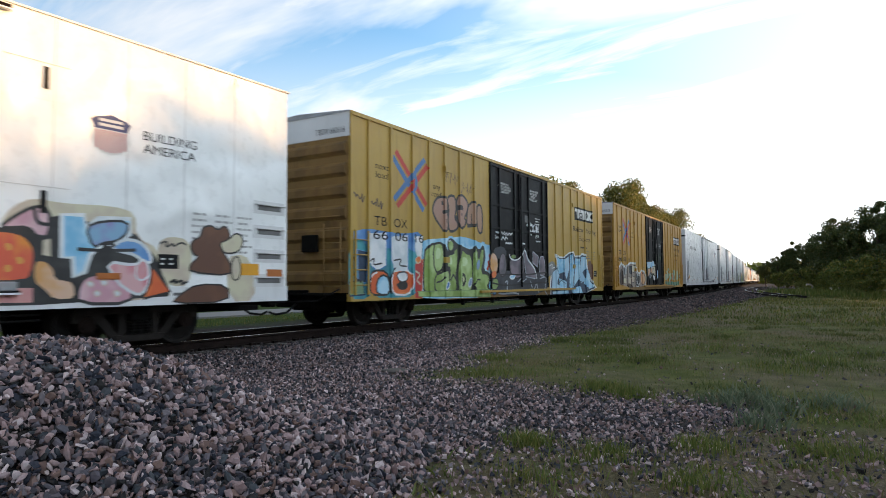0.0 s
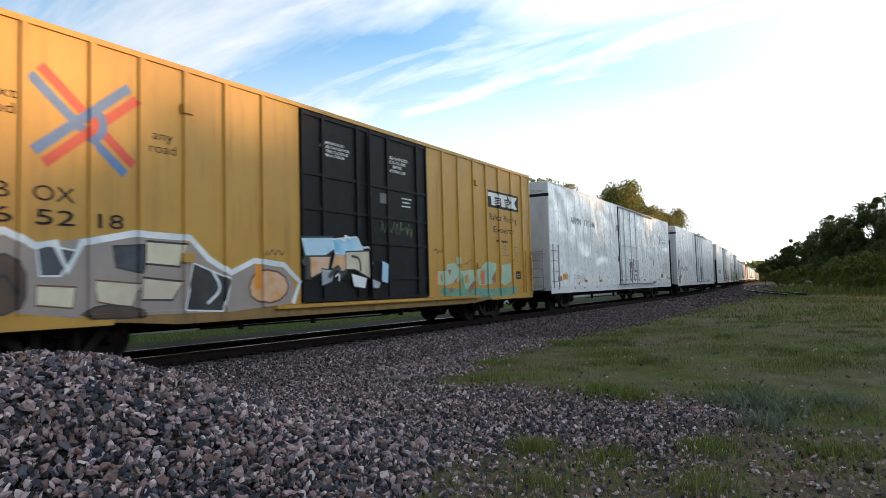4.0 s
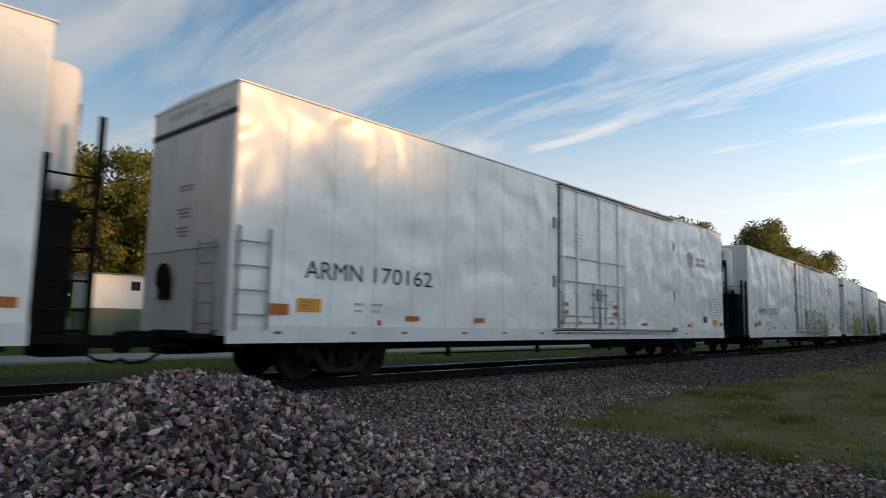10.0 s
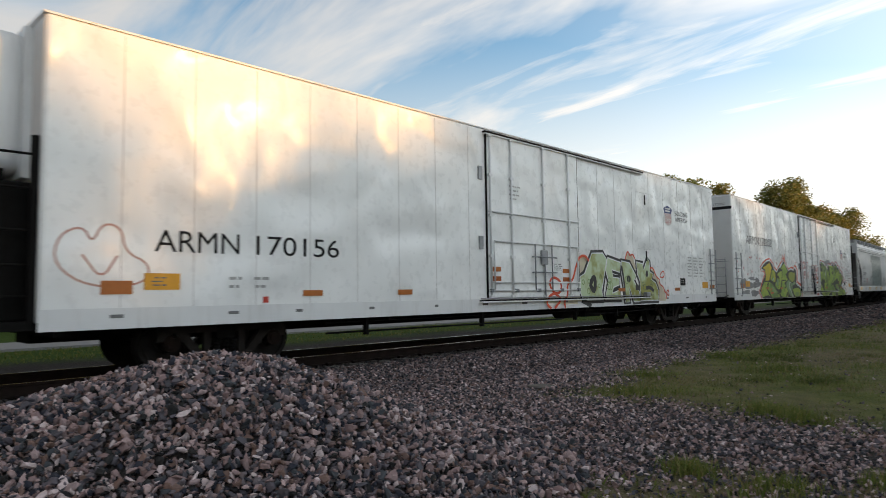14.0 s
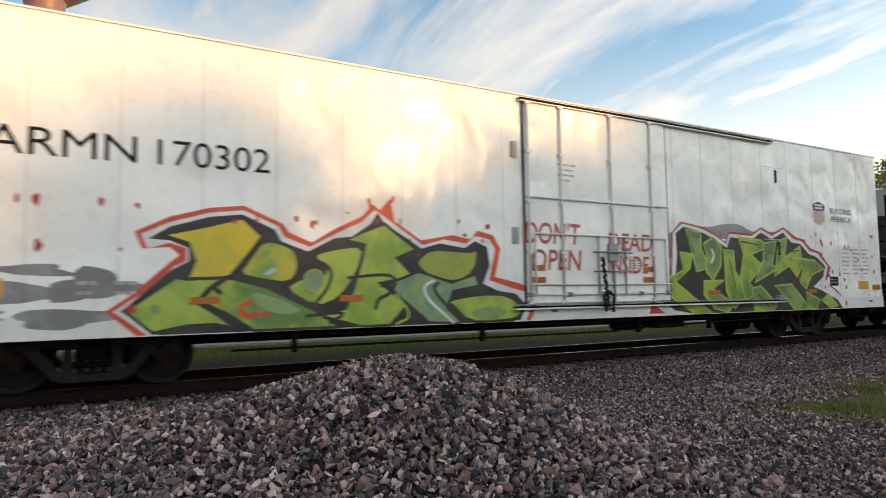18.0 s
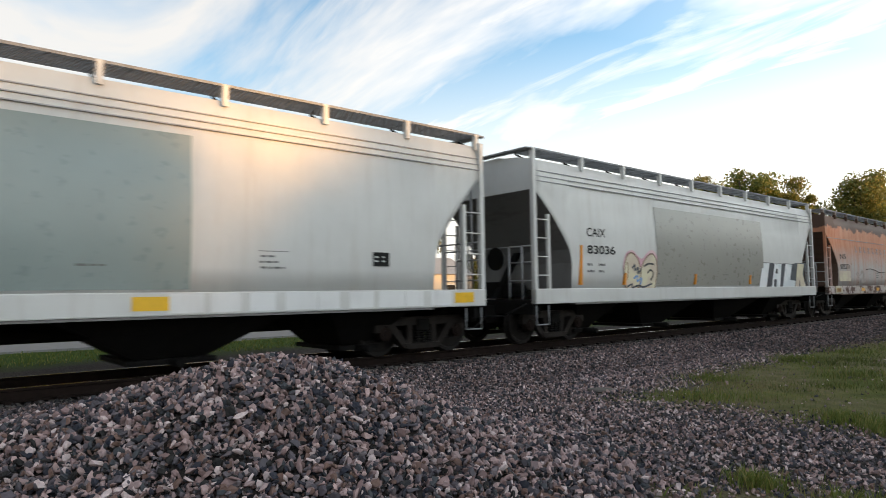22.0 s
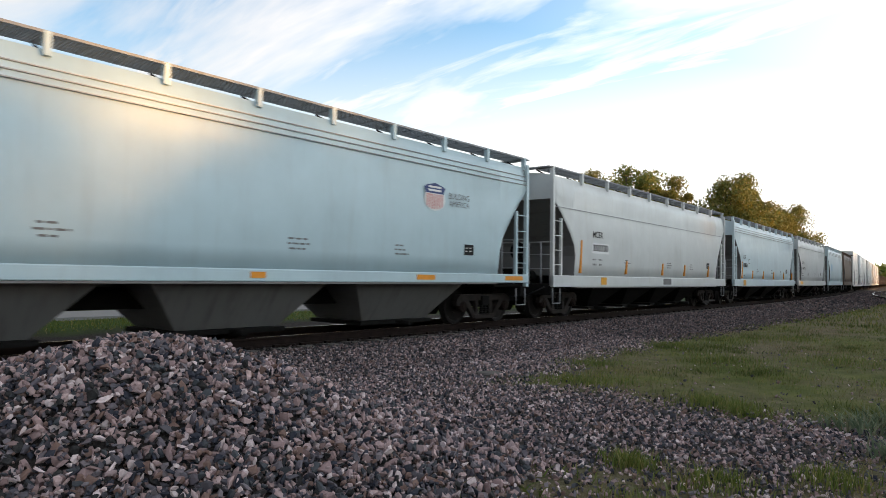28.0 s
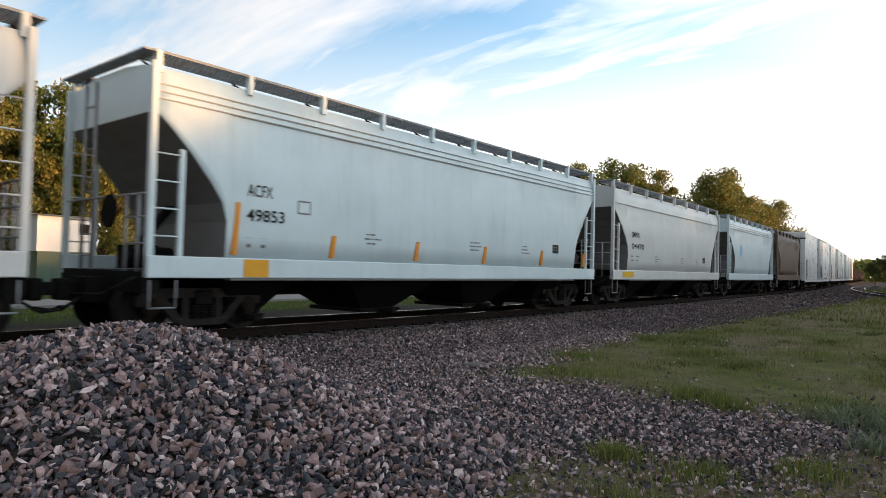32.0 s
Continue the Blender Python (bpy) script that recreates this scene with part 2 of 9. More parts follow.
def southern_paint():
    m, t, b = principled("weathered_orange")
    c = nd(t, "ShaderNodeTexCoord")
    s = nd(t, "ShaderNodeSeparateXYZ")
    t.links.new(c.outputs["Object"], s.inputs[0])
    edge = noisy(t, 1.6, 7, (1, 1, 1.6), 0.7)
    wob = nd(t, "ShaderNodeMath", operation="MULTIPLY_ADD", i_1=0.9, i_2=-0.45)
    t.links.new(edge.outputs["Fac"], wob.inputs[0])
    z = nd(t, "ShaderNodeMath", operation="ADD")
    t.links.new(s.outputs["Z"], z.inputs[0])
    t.links.new(wob.outputs[0], z.inputs[1])
    runs = noisy(t, 1.2, 6, (1, 3.0, 0.25), 0.65)
    col = blend(t, ranged(t, runs.outputs["Fac"], 0.42, 0.66), (0.46, 0.17, 0.085), (0.52, 0.25, 0.15))
    wash = nd(t, "ShaderNodeMath", operation="MULTIPLY")
    t.links.new(ranged(t, z.outputs[0], 3.15, 2.2), wash.inputs[0])
    t.links.new(ranged(t, runs.outputs["Fac"], 0.30, 0.55, 0.3, 0.95), wash.inputs[1])
    col = blend(t, wash.outputs[0], col, (0.42, 0.41, 0.40))
    col = blend(t, ranged(t, z.outputs[0], 3.80, 3.88), col, (0.085, 0.042, 0.026))
    col = blend(t, ranged(t, z.outputs[0], 4.42, 4.5), col, (0.26, 0.22, 0.19))
    chips = noisy(t, 3.0, 8, (1, 1, 1), 0.75)
    col = blend(t, ranged(t, chips.outputs["Fac"], 0.62, 0.66), col, (0.09, 0.04, 0.025))
    t.links.new(col, b.inputs["Base Color"])
    b.inputs["Roughness"].default_value = 0.65
    bumped(t, b, chips.outputs["Fac"], 0.2, 0.006)
    return m


def sill_paint():
    m, t, b = principled("flaking_sill")
    n = noisy(t, 2.2, 7, (1, 1, 1.2), 0.65)
    col = blend(t, ranged(t, n.outputs["Fac"], 0.535, 0.56), (0.42, 0.37, 0.35), (0.08, 0.035, 0.022))
    t.links.new(col, b.inputs["Base Color"])
    b.inputs["Roughness"].default_value = 0.7
    return m


SOUTHERN, SOUTHERN_SILL = southern_paint(), sill_paint()


def stone_mat(name, colours, rough=0.85):
    m, t, b = principled(name)
    g = nd(t, "ShaderNodeNewGeometry")
    ramp = nd(t, "ShaderNodeValToRGB")
    ramp.color_ramp.interpolation = "CONSTANT"
    while len(ramp.color_ramp.elements) < len(colours):
        ramp.color_ramp.elements.new(0.5)
    for i, (e, c) in enumerate(zip(ramp.color_ramp.elements, colours)):
        e.position, e.color = i / len(colours), (*c, 1)
    t.links.new(g.outputs["Random Per Island"], ramp.inputs[0])
    n = noisy(t, 40.0, 5, (1, 1, 1), 0.7)
    col = blend(t, ranged(t, n.outputs["Fac"], 0.4, 0.75, 0, 0.4), ramp.outputs[0], (0.09, 0.085, 0.085))
    t.links.new(col, b.inputs["Base Color"])
    b.inputs["Roughness"].default_value = rough
    b.inputs["Specular IOR Level"].default_value = 0.2
    bumped(t, b, n.outputs["Fac"], 0.35, 0.006)
    return m


STONES = [(0.30, 0.23, 0.22), (0.16, 0.145, 0.155), (0.42, 0.33, 0.31), (0.09, 0.085, 0.095), (0.25, 0.19, 0.18), (0.14, 0.13, 0.138),
          (0.55, 0.48, 0.46), (0.06, 0.058, 0.064), (0.22, 0.16, 0.14), (0.20, 0.18, 0.185), (0.115, 0.115, 0.12), (0.36, 0.29, 0.28)]
MEAN = (0.19, 0.165, 0.165)


def shades(k, spread):
    return [tuple(max(0.02, (m + (c - m) * spread) * k * w) for c, m, w in zip(q, MEAN, (1.03, 0.97, 1.01))) for q in STONES]


STONE = stone_mat("crushed_granite", shades(0.78, 1.6))
GRIT = stone_mat("ground_gravel", shades(0.86, 1.5))
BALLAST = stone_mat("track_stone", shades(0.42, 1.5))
# the same stones at 0.16: the train's shadow is put into their colour
SHADED_BALLAST = stone_mat("shaded_ballast", [tuple(c * 0.16 for c in q) for q in STONES])


def ground_mat():
    m, t, b = principled("ground_cover")
    a = nd(t, "ShaderNodeAttribute", attribute_name="cover")
    s = nd(t, "ShaderNodeSeparateColor")
    t.links.new(a.outputs["Color"], s.inputs[0])
    fine, mid, wide = noisy(t, 28.0, 6, rough=0.7), noisy(t, 2.2, 6), noisy(t, 0.33, 5)
    # near-black base paints the shadow in the gaps between the stones
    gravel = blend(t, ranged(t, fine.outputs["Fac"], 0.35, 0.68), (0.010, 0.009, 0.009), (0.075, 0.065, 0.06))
    dirt = blend(t, ranged(t, mid.outputs["Fac"], 0.35, 0.65), (0.13, 0.105, 0.065), (0.25, 0.20, 0.135))
    dirt = blend(t, ranged(t, fine.outputs["Fac"], 0.36, 0.62, 0.75, 0.0), dirt, (0.05, 0.042, 0.03))
    green = blend(t, ranged(t, mid.outputs["Fac"], 0.35, 0.65), (0.06, 0.082, 0.016), (0.115, 0.13, 0.032))
    green = blend(t, ranged(t, wide.outputs["Fac"], 0.5, 0.66, 0, 0.75), green, (0.13, 0.105, 0.045))
    lawn = blend(t, ranged(t, mid.outputs["Fac"], 0.3, 0.7), (0.034, 0.066, 0.012), (0.055, 0.09, 0.018))
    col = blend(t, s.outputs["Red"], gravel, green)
    col = blend(t, s.outputs["Green"], col, dirt)
    col = blend(t, s.outputs["Blue"], col, lawn)
    t.links.new(col, b.inputs["Base Color"])
    b.inputs["Roughness"].default_value = 0.95
    b.inputs["Specular IOR Level"].default_value = 0.1
    bumped(t, b, fine.outputs["Fac"], 0.8, 0.03)
    return m


def leaf_mat(name, a, c, d):
    m, t, b = principled(name)
    g = nd(t, "ShaderNodeNewGeometry")
    col = blend(t, ranged(t, g.outputs["Random Per Island"], 0.0, 0.75), a, c)
    col = blend(t, ranged(t, g.outputs["Random Per Island"], 0.8, 0.95), col, d)
    t.links.new(col, b.inputs["Base Color"])
    b.inputs["Roughness"].default_value = 0.6
    trans = nd(t, "ShaderNodeBsdfTranslucent")
    t.links.new(col, trans.inputs[0])
    mix = nd(t, "ShaderNodeMixShader", i_0=0.35)
    out = t.nodes["Material Output"]
    t.links.new(b.outputs[0], mix.inputs[1])
    t.links.new(trans.outputs[0], mix.inputs[2])
    t.links.new(mix.outputs[0], out.inputs[0])
    return m


LEAF = leaf_mat("leaves", (0.075, 0.11, 0.02), (0.165, 0.185, 0.032), (0.33, 0.24, 0.045))
# gold of the low sun on the crowns is put into this leaf colour
LEAF_GOLD = leaf_mat("sunlit_gold_leaves", (0.115, 0.13, 0.026), (0.26, 0.23, 0.05), (0.38, 0.26, 0.06))
LEAF_DARK = leaf_mat("dark_leaves", (0.035, 0.055, 0.014), (0.075, 0.10, 0.022), (0.14, 0.12, 0.03))
LEAF_LIGHT = leaf_mat("pale_leaves", (0.11, 0.13, 0.03), (0.22, 0.21, 0.045), (0.34, 0.25, 0.06))
BLADE_DRY = leaf_mat("dry_grass", (0.12, 0.10, 0.045), (0.20, 0.16, 0.08), (0.26, 0.21, 0.12))
BLADE = leaf_mat("grass_blades", (0.07, 0.105, 0.016), (0.16, 0.18, 0.035), (0.27, 0.22, 0.08))
BLADE_DEEP = leaf_mat("deep_grass", (0.045, 0.075, 0.014), (0.095, 0.12, 0.024), (0.17, 0.15, 0.05))
BLADE_FRESH = leaf_mat("fresh_grass", (0.075, 0.115, 0.018), (0.16, 0.19, 0.04), (0.26, 0.22, 0.07))
BLADE_GREY = leaf_mat("grey_weeds", (0.09, 0.13, 0.075), (0.15, 0.19, 0.11), (0.18, 0.18, 0.11))
BARK = metal("bark", (0.10, 0.075, 0.055), 0.9)
CONCRETE = metal("concrete_tie", (0.13, 0.12, 0.11), 0.9, 0, 0.3)
ROAD = metal("pale_road", (0.26, 0.255, 0.25), 0.9, 0, 0.12)

# ---- building blocks ----
BASE_Z, HEAD = 0.22, 0.16            # foot of the cars, and the rail head above it
CURVE, SPEED, SIDE = 0.00103, -7.25, 1.6
MID_X = -9.6 - SIDE


BEND_END = 95.0                      # the bend runs out into straight track here


def swing(y):
    """How far the line has swung away at y; it is straight past the end of the bend."""
    k = np.minimum(y, BEND_END)
    return 0.5 * CURVE * k * k + CURVE * BEND_END * np.maximum(y - BEND_END, 0)


def centre(y):
    return MID_X - float(swing(y)) if np.isscalar(y) else MID_X - swing(y)


def thing(name, label, category, group="", kind=""):
    return tagged(new(name), label, category, group, kind)


def meshed(name, bm, mats, smooth=False):
    me = bpy.data.meshes.new(name)
    if smooth:
        for f in bm.faces:
            f.smooth = True
    bm.to_mesh(me)
    bm.free()
    for m in mats if isinstance(mats, (list, tuple)) else [mats]:
        me.materials.append(m)
    return me


def put(name, me, parent=None, at=None, label=""):
    ob = new(name, me)
    ob.parent = parent
    if at is not None:
        ob.matrix_basis = at
    if label:
        ob["label"] = label
    return ob


def part(name, bm, mats, parent, label="", smooth=False):
    return put(name, meshed(name, bm, mats, smooth), parent, None, label)


def bx(bm, x0, x1, y0, y1, z0, z1, mi=0, edge=0.0):
    e = min(edge, (x1 - x0) / 3, (y1 - y0) / 3, (z1 - z0) / 3)
    if e <= 0:
        v = [bm.verts.new(p) for p in ((x0, y0, z0), (x1, y0, z0), (x1, y1, z0), (x0, y1, z0), (x0, y0, z1), (x1, y0, z1), (x1, y1, z1), (x0, y1, z1))]
        for f in ((3, 2, 1, 0), (4, 5, 6, 7), (0, 1, 5, 4), (1, 2, 6, 5), (2, 3, 7, 6), (3, 0, 4, 7)):
            bm.faces.new([v[i] for i in f]).material_index = mi
        return bm
    made = bmesh.ops.create_cube(bm, size=1, matrix=Matrix.Translation(((x0 + x1) / 2, (y0 + y1) / 2, (z0 + z1) / 2)) @ Matrix.Diagonal((x1 - x0, y1 - y0, z1 - z0, 1)))
    edges = {ed for v in made["verts"] for ed in v.link_edges}
    for f in {f for v in made["verts"] for f in v.link_faces}:
        f.material_index = mi
    bmesh.ops.bevel(bm, geom=list(edges), offset=e, segments=2, affect="EDGES", profile=0.5)
    return bm


def tube(bm, a, b, r, n=6, r2=None, mi=0):
    a, b = Vector(a), Vector(b)
    q = (b - a).to_track_quat("Z", "Y")
    rings = []
    for p, rad in ((a, r), (b, r if r2 is None else r2)):
        rings.append([bm.verts.new(p + q @ Vector((rad * math.cos(math.tau * i / n), rad * math.sin(math.tau * i / n), 0))) for i in range(n)])
    for i in range(n):
        f = bm.faces.new((rings[0][i], rings[0][(i + 1) % n], rings[1][(i + 1) % n], rings[1][i]))
        f.smooth, f.material_index = True, mi
    bm.faces.new(rings[0][::-1]).material_index = mi
    bm.faces.new(rings[1]).material_index = mi
    return bm


def pipe(bm, points, r, n=6):
    for a, b in zip(points, points[1:]):
        tube(bm, a, b, r, n)
    return bm


def prism(bm, outline, x0, x1, mi=0):
    """A solid with an outline in y and z, from x0 to x1."""
    a, b = [bm.verts.new((x0, y, z)) for y, z in outline], [bm.verts.new((x1, y, z)) for y, z in outline]
    n = len(outline)
    faces = [bm.faces.new(a[::-1]), bm.faces.new(b)] + [bm.faces.new((a[i], a[(i + 1) % n], b[(i + 1) % n], b[i])) for i in range(n)]
    for f in faces:
        f.material_index = mi
    return bm


def B():
    return bmesh.new()


# ---- lettering and spray paint ----


def letters(body, offset=0.0, shear=0.0, spacing=1.0):
    cu = bpy.data.curves.new("text", "FONT")
    cu.body, cu.size, cu.offset, cu.shear, cu.space_character, cu.align_x = body, 1.0, offset, shear, spacing, "CENTER"
    ob = bpy.data.objects.new("text", cu)
    me = bpy.data.meshes.new_from_object(ob)
    bpy.data.objects.remove(ob)
    bpy.data.curves.remove(cu)
    return me


def over_ribs(bm, ribs, deep):
    """Lets flat paint follow the raised posts that it crosses."""
    for c in ribs:
        for y in (c - 0.062, c - 0.05, c + 0.05, c + 0.062):
            bmesh.ops.bisect_plane(bm, geom=bm.verts[:] + bm.edges[:] + bm.faces[:], plane_co=(0, y, 0), plane_no=(0, 1, 0))
    for v in bm.verts:
        if any(abs(v.co.y - c) < 0.0515 for c in ribs):
            v.co.x += deep


def write(car, body, u0, u1, z0, z1, material, x=None, ribs=(), deep=0.045, name="lettering", lift=0.004, shear=0.0, fat=0.0):
    """Words on the car's side, fitted into a box that is u along the car from its front and z above its base."""
    me = letters(body, fat, shear)
    lo = [min(v.co[i] for v in me.vertices) for i in (0, 1)]
    hi = [max(v.co[i] for v in me.vertices) for i in (0, 1)]
    bm = B()
    bm.from_mesh(me)
    bpy.data.meshes.remove(me)
    half = car["half"]
    for v in bm.verts:
        a, b = (v.co.x - lo[0]) / (hi[0] - lo[0]), (v.co.y - lo[1]) / (hi[1] - lo[1])
        v.co = Vector(((SIDE if x is None else x) + lift, u0 + (u1 - u0) * a - half, z0 + (z1 - z0) * b))
    if ribs:
        over_ribs(bm, [r - half for r in ribs if u0 - 0.1 < r < u1 + 0.1], deep)
    return part(name, bm, material, car)


def write_end(car, body, x0, x1, z0, z1, material, y):
    """Words on the end that faces the track ahead."""
    me = letters(body)
    lo = [min(v.co[i] for v in me.vertices) for i in (0, 1)]
    hi = [max(v.co[i] for v in me.vertices) for i in (0, 1)]
    bm = B()
    bm.from_mesh(me)
    bpy.data.meshes.remove(me)
    for v in bm.verts:
        a, b = (v.co.x - lo[0]) / (hi[0] - lo[0]), (v.co.y - lo[1]) / (hi[1] - lo[1])
        v.co = Vector((x0 + (x1 - x0) * a, y - 0.004, z0 + (z1 - z0) * b))
    return part("lettering", bm, material, car)


def plate(car, u0, u1, z0, z1, material, name="placard", x=None, thick=0.006, label=""):
    bm = bx(B(), SIDE if x is None else x, (SIDE if x is None else x) + thick, u0 - car["half"], u1 - car["half"], z0, z1)
    return part(name, bm, material, car, label)


def bars(car, u0, u1, z0, z1, rows, material, seed=0, name="small_print", x=None, cols=1):
    """Print too small to read, as bars of its size."""
    r, bm, h = random.Random(seed), B(), (z1 - z0) / rows
    X = (SIDE if x is None else x) + 0.004
    for c in range(cols):
        a0 = u0 + (u1 - u0) * c / cols
        wide = (u1 - u0) / cols * (0.8 if cols > 1 else 1)
        for i in range(rows):
            w = wide * r.uniform(0.55, 1.0)
            q = a0 + (wide - w) * r.uniform(0, 0.5)
            while q < a0 + w - 0.02:
                e = min(q + r.uniform(0.05, 0.16), a0 + w)
                bx(bm, X, X + 0.001, q - car["half"], e - car["half"], z1 - (i + 0.66) * h, z1 - (i + 0.3) * h)
                q = e + 0.03
    return tagged(part(name, bm, material, car), kind="stuff")


def blob(bm, points, x, mi):
    bm.faces.new([bm.verts.new((x, y, z)) for y, z in points]).material_index = mi


def rounded(cy, cz, ry, rz, n, rough, r, turn=0.0):
    k = [1 + r.uniform(-rough, rough) for _ in range(n)]
    out = []
    for i in range(n * 3):
        a = math.tau * i / (n * 3)
        q = i / 3
        k0, k1, f = k[int(q) % n], k[(int(q) + 1) % n], q - int(q)
        s = k0 * (1 - f) + k1 * f
        out.append((cy + s * (ry * math.cos(a) * math.cos(turn) - rz * math.sin(a) * math.sin(turn)), cz + s * (ry * math.cos(a) * math.sin(turn) + rz * math.sin(a) * math.cos(turn))))
    return out


def ribbon(bm, pts, width, x, mi, closed=False, round_off=2):
    """A painted stroke along a line of points."""
    p = [Vector(q) for q in pts]
    for _ in range(round_off):
        out = [] if closed else [p[0]]
        n = len(p)
        for i in range(n if closed else n - 1):
            a, b = p[i], p[(i + 1) % n]
            out += [a * 0.75 + b * 0.25, a * 0.25 + b * 0.75]
        p = out if closed else out + [p[-1]]
    n, rows = len(p), []
    for i in range(n):
        a, b = p[i - 1] if closed or i else p[0], p[(i + 1) % n] if closed or i < n - 1 else p[-1]
        d = (b - a).normalized()
        q = Vector((-d.y, d.x)) * width / 2
        rows.append([bm.verts.new((x, v.x, v.y)) for v in (p[i] - q, p[i] + q)])
    for i in range(n if closed else n - 1):
        a, b = rows[i], rows[(i + 1) % n]
        bm.faces.new((a[0], a[1], b[1], b[0])).material_index = mi


def glyphs(car, place, shapes, mats, edge, label, x, extra=(), halos=(), rough=1, inner=0.0):
    """A painted piece of cut-out shapes: halo strokes, then each letter's outline, fill and inner line, then thin strokes on top."""
    half, low = car["half"], car["low"] + 0.004
    to = lambda q: (place(q)[0] - half, max(place(q)[1], low + 0.006))

    def lay(name, bm, parent, words=""):
        for v in bm.verts:
            v.co.z = max(v.co.z, low)
        return part(name, bm, mats, parent, words)
    bm = B()
    for k, (width, mi) in enumerate(halos):
        for s in shapes:
            ribbon(bm, [to(q) for q in s], width, x + 0.0004 * (k + 1), mi, True, rough)
    for s in shapes:
        ribbon(bm, [to(q) for q in s], edge * 2, x + 0.002, 1, True, rough)
    if not shapes:
        for k, (pts, width, mi, closed) in enumerate(extra):
            ribbon(bm, [to(q) for q in pts], width, x + 0.005 + 0.0001 * k, mi, closed)
    whole = lay("graffiti", bm, car, label)
    for k, s in enumerate(shapes):
        pts, bm = [to(q) for q in s], B()
        soft = [Vector(q) for q in pts]
        for _ in range(rough):
            n = len(soft)
            soft = [v for i in range(n) for v in (soft[i] * 0.75 + soft[(i + 1) % n] * 0.25, soft[i] * 0.25 + soft[(i + 1) % n] * 0.75)]
        blob(bm, [tuple(v) for v in soft], x + 0.003 + 0.0001 * k, 0)
        ribbon(bm, pts, inner or edge * 0.45, x + 0.0045, 2, True, rough)
        lay("painted_letter", bm, whole)
    if shapes:
        for k, (pts, width, mi, closed) in enumerate(extra):
            bm = B()
            ribbon(bm, [to(q) for q in pts], width, x + 0.005 + 0.0001 * k, mi, closed)
            lay("spray_stroke", bm, whole)
    return whole


def mural(car, label, grounds, shapes, strokes, x, ribs=()):
    """A sprayed piece: haze and ground, then each filled and outlined letter, then loose strokes, all lying on the sheet."""
    half, low, step = car["half"], car["low"] + 0.004, 0.0004
    ribs = [q - half for q in ribs]

    def soften(pts, times):
        v = [Vector((u - half, max(z, low + 0.01))) for u, z in pts]
        for _ in range(times):
            n = len(v)
            v = [q for i in range(n) for q in (v[i] * 0.75 + v[(i + 1) % n] * 0.25, v[i] * 0.25 + v[(i + 1) % n] * 0.75)]
        return v

    def lay(name, bm, mats, parent, words=""):
        bm.normal_update()
        bmesh.ops.triangulate(bm, faces=bm.faces[:])
        ys = [v.co.y for v in bm.verts]
        for v in bm.verts:
            v.co.z = max(v.co.z, low)
        if ribs:
            over_ribs(bm, [q for q in ribs if min(ys) - 0.1 < q < max(ys) + 0.1], 0.045)
            for z in (0.984, 0.98):
                bmesh.ops.bisect_plane(bm, geom=bm.verts[:] + bm.edges[:] + bm.faces[:], plane_co=(0, 0, z), plane_no=(0, 0, 1))
            for v in bm.verts:
                if v.co.z < 0.982:
                    v.co.x += 0.022
        return part(name, bm, mats, parent, words)
    bm, mats = B(), []
    for k, (fill, times, pts) in enumerate(grounds):
        mats.append(fill)
        blob(bm, [tuple(v) for v in soften(pts, times)], x + 0.002 + step * k, k)
    whole = lay("graffiti", bm, mats, car, label) if grounds else None
    x += 0.002 + step * len(grounds)
    for k, (fill, line, width, times, pts) in enumerate(shapes):
        bm, v = B(), soften(pts, times)
        blob(bm, [tuple(q) for q in v], x + step * k, 0)
        ribbon(bm, v, width, x + step * (k + 0.5), 1, True, 0)
        ob = lay("painted_letter" if whole else "graffiti", bm, [fill, line], whole or car, "" if whole else label)
        whole = whole or ob
    x += step * len(shapes)
    for k, (ink, width, closed, pts) in enumerate(strokes):
        bm = B()
        ribbon(bm, soften(pts, 0), width, x + step * (k + 1), 0, closed, 0 if len(pts) > 12 else 2)
        ob = lay("spray_stroke" if whole else "graffiti", bm, [ink], whole or car, "" if whole else label)
        whole = whole or ob
    return whole


def tag_scrawl(car, u0, u1, z0, z1, ink, seed, x=SIDE, width=0.035, ribs=()):
    """A quick tag that nobody can read: one line that jumps up and down."""
    r, n = random.Random(seed), max(7, int((u1 - u0) / 0.055))
    pts = [(u0 + (u1 - u0) * (i + r.uniform(-1.3, 1.3)) / n, z0 + (z1 - z0) * (r.uniform(0.6, 1.15) if i % 2 else r.uniform(-0.15, 0.45))) for i in range(n + 1)]
    return mural(car, "scrawled tag", [], [], [(ink, width, False, pts)], x, ribs)


def patches(car, spots, material, seed=0, rough=0.25, name="paint_patch", label="", lift=0.0, ribs=(), x=None):
    """Rolled or worn patches: each is u, z and half sizes; a fine spatter stays in one piece."""
    r, bm, half = random.Random(seed), B(), car["half"]
    fine = len(spots) > 12
    for i, (u, z, a, b) in enumerate(spots):
        blob(bm, rounded(u - half, z, a, b, 11, rough, r), (SIDE if x is None else x) + 0.0025 + lift + 0.0002 * i, 0)
        for v in bm.verts:
            v.co.z = max(v.co.z, car["low"] + 0.002)
        if ribs:
            over_ribs(bm, [q - half for q in ribs if abs(q - u) < a * 1.4 + 0.2], 0.045)
        if not fine:
            part(name, bm, material, car, label)
            bm = B()
    if fine:
        tagged(part(name, bm, material, car, label), kind="stuff")


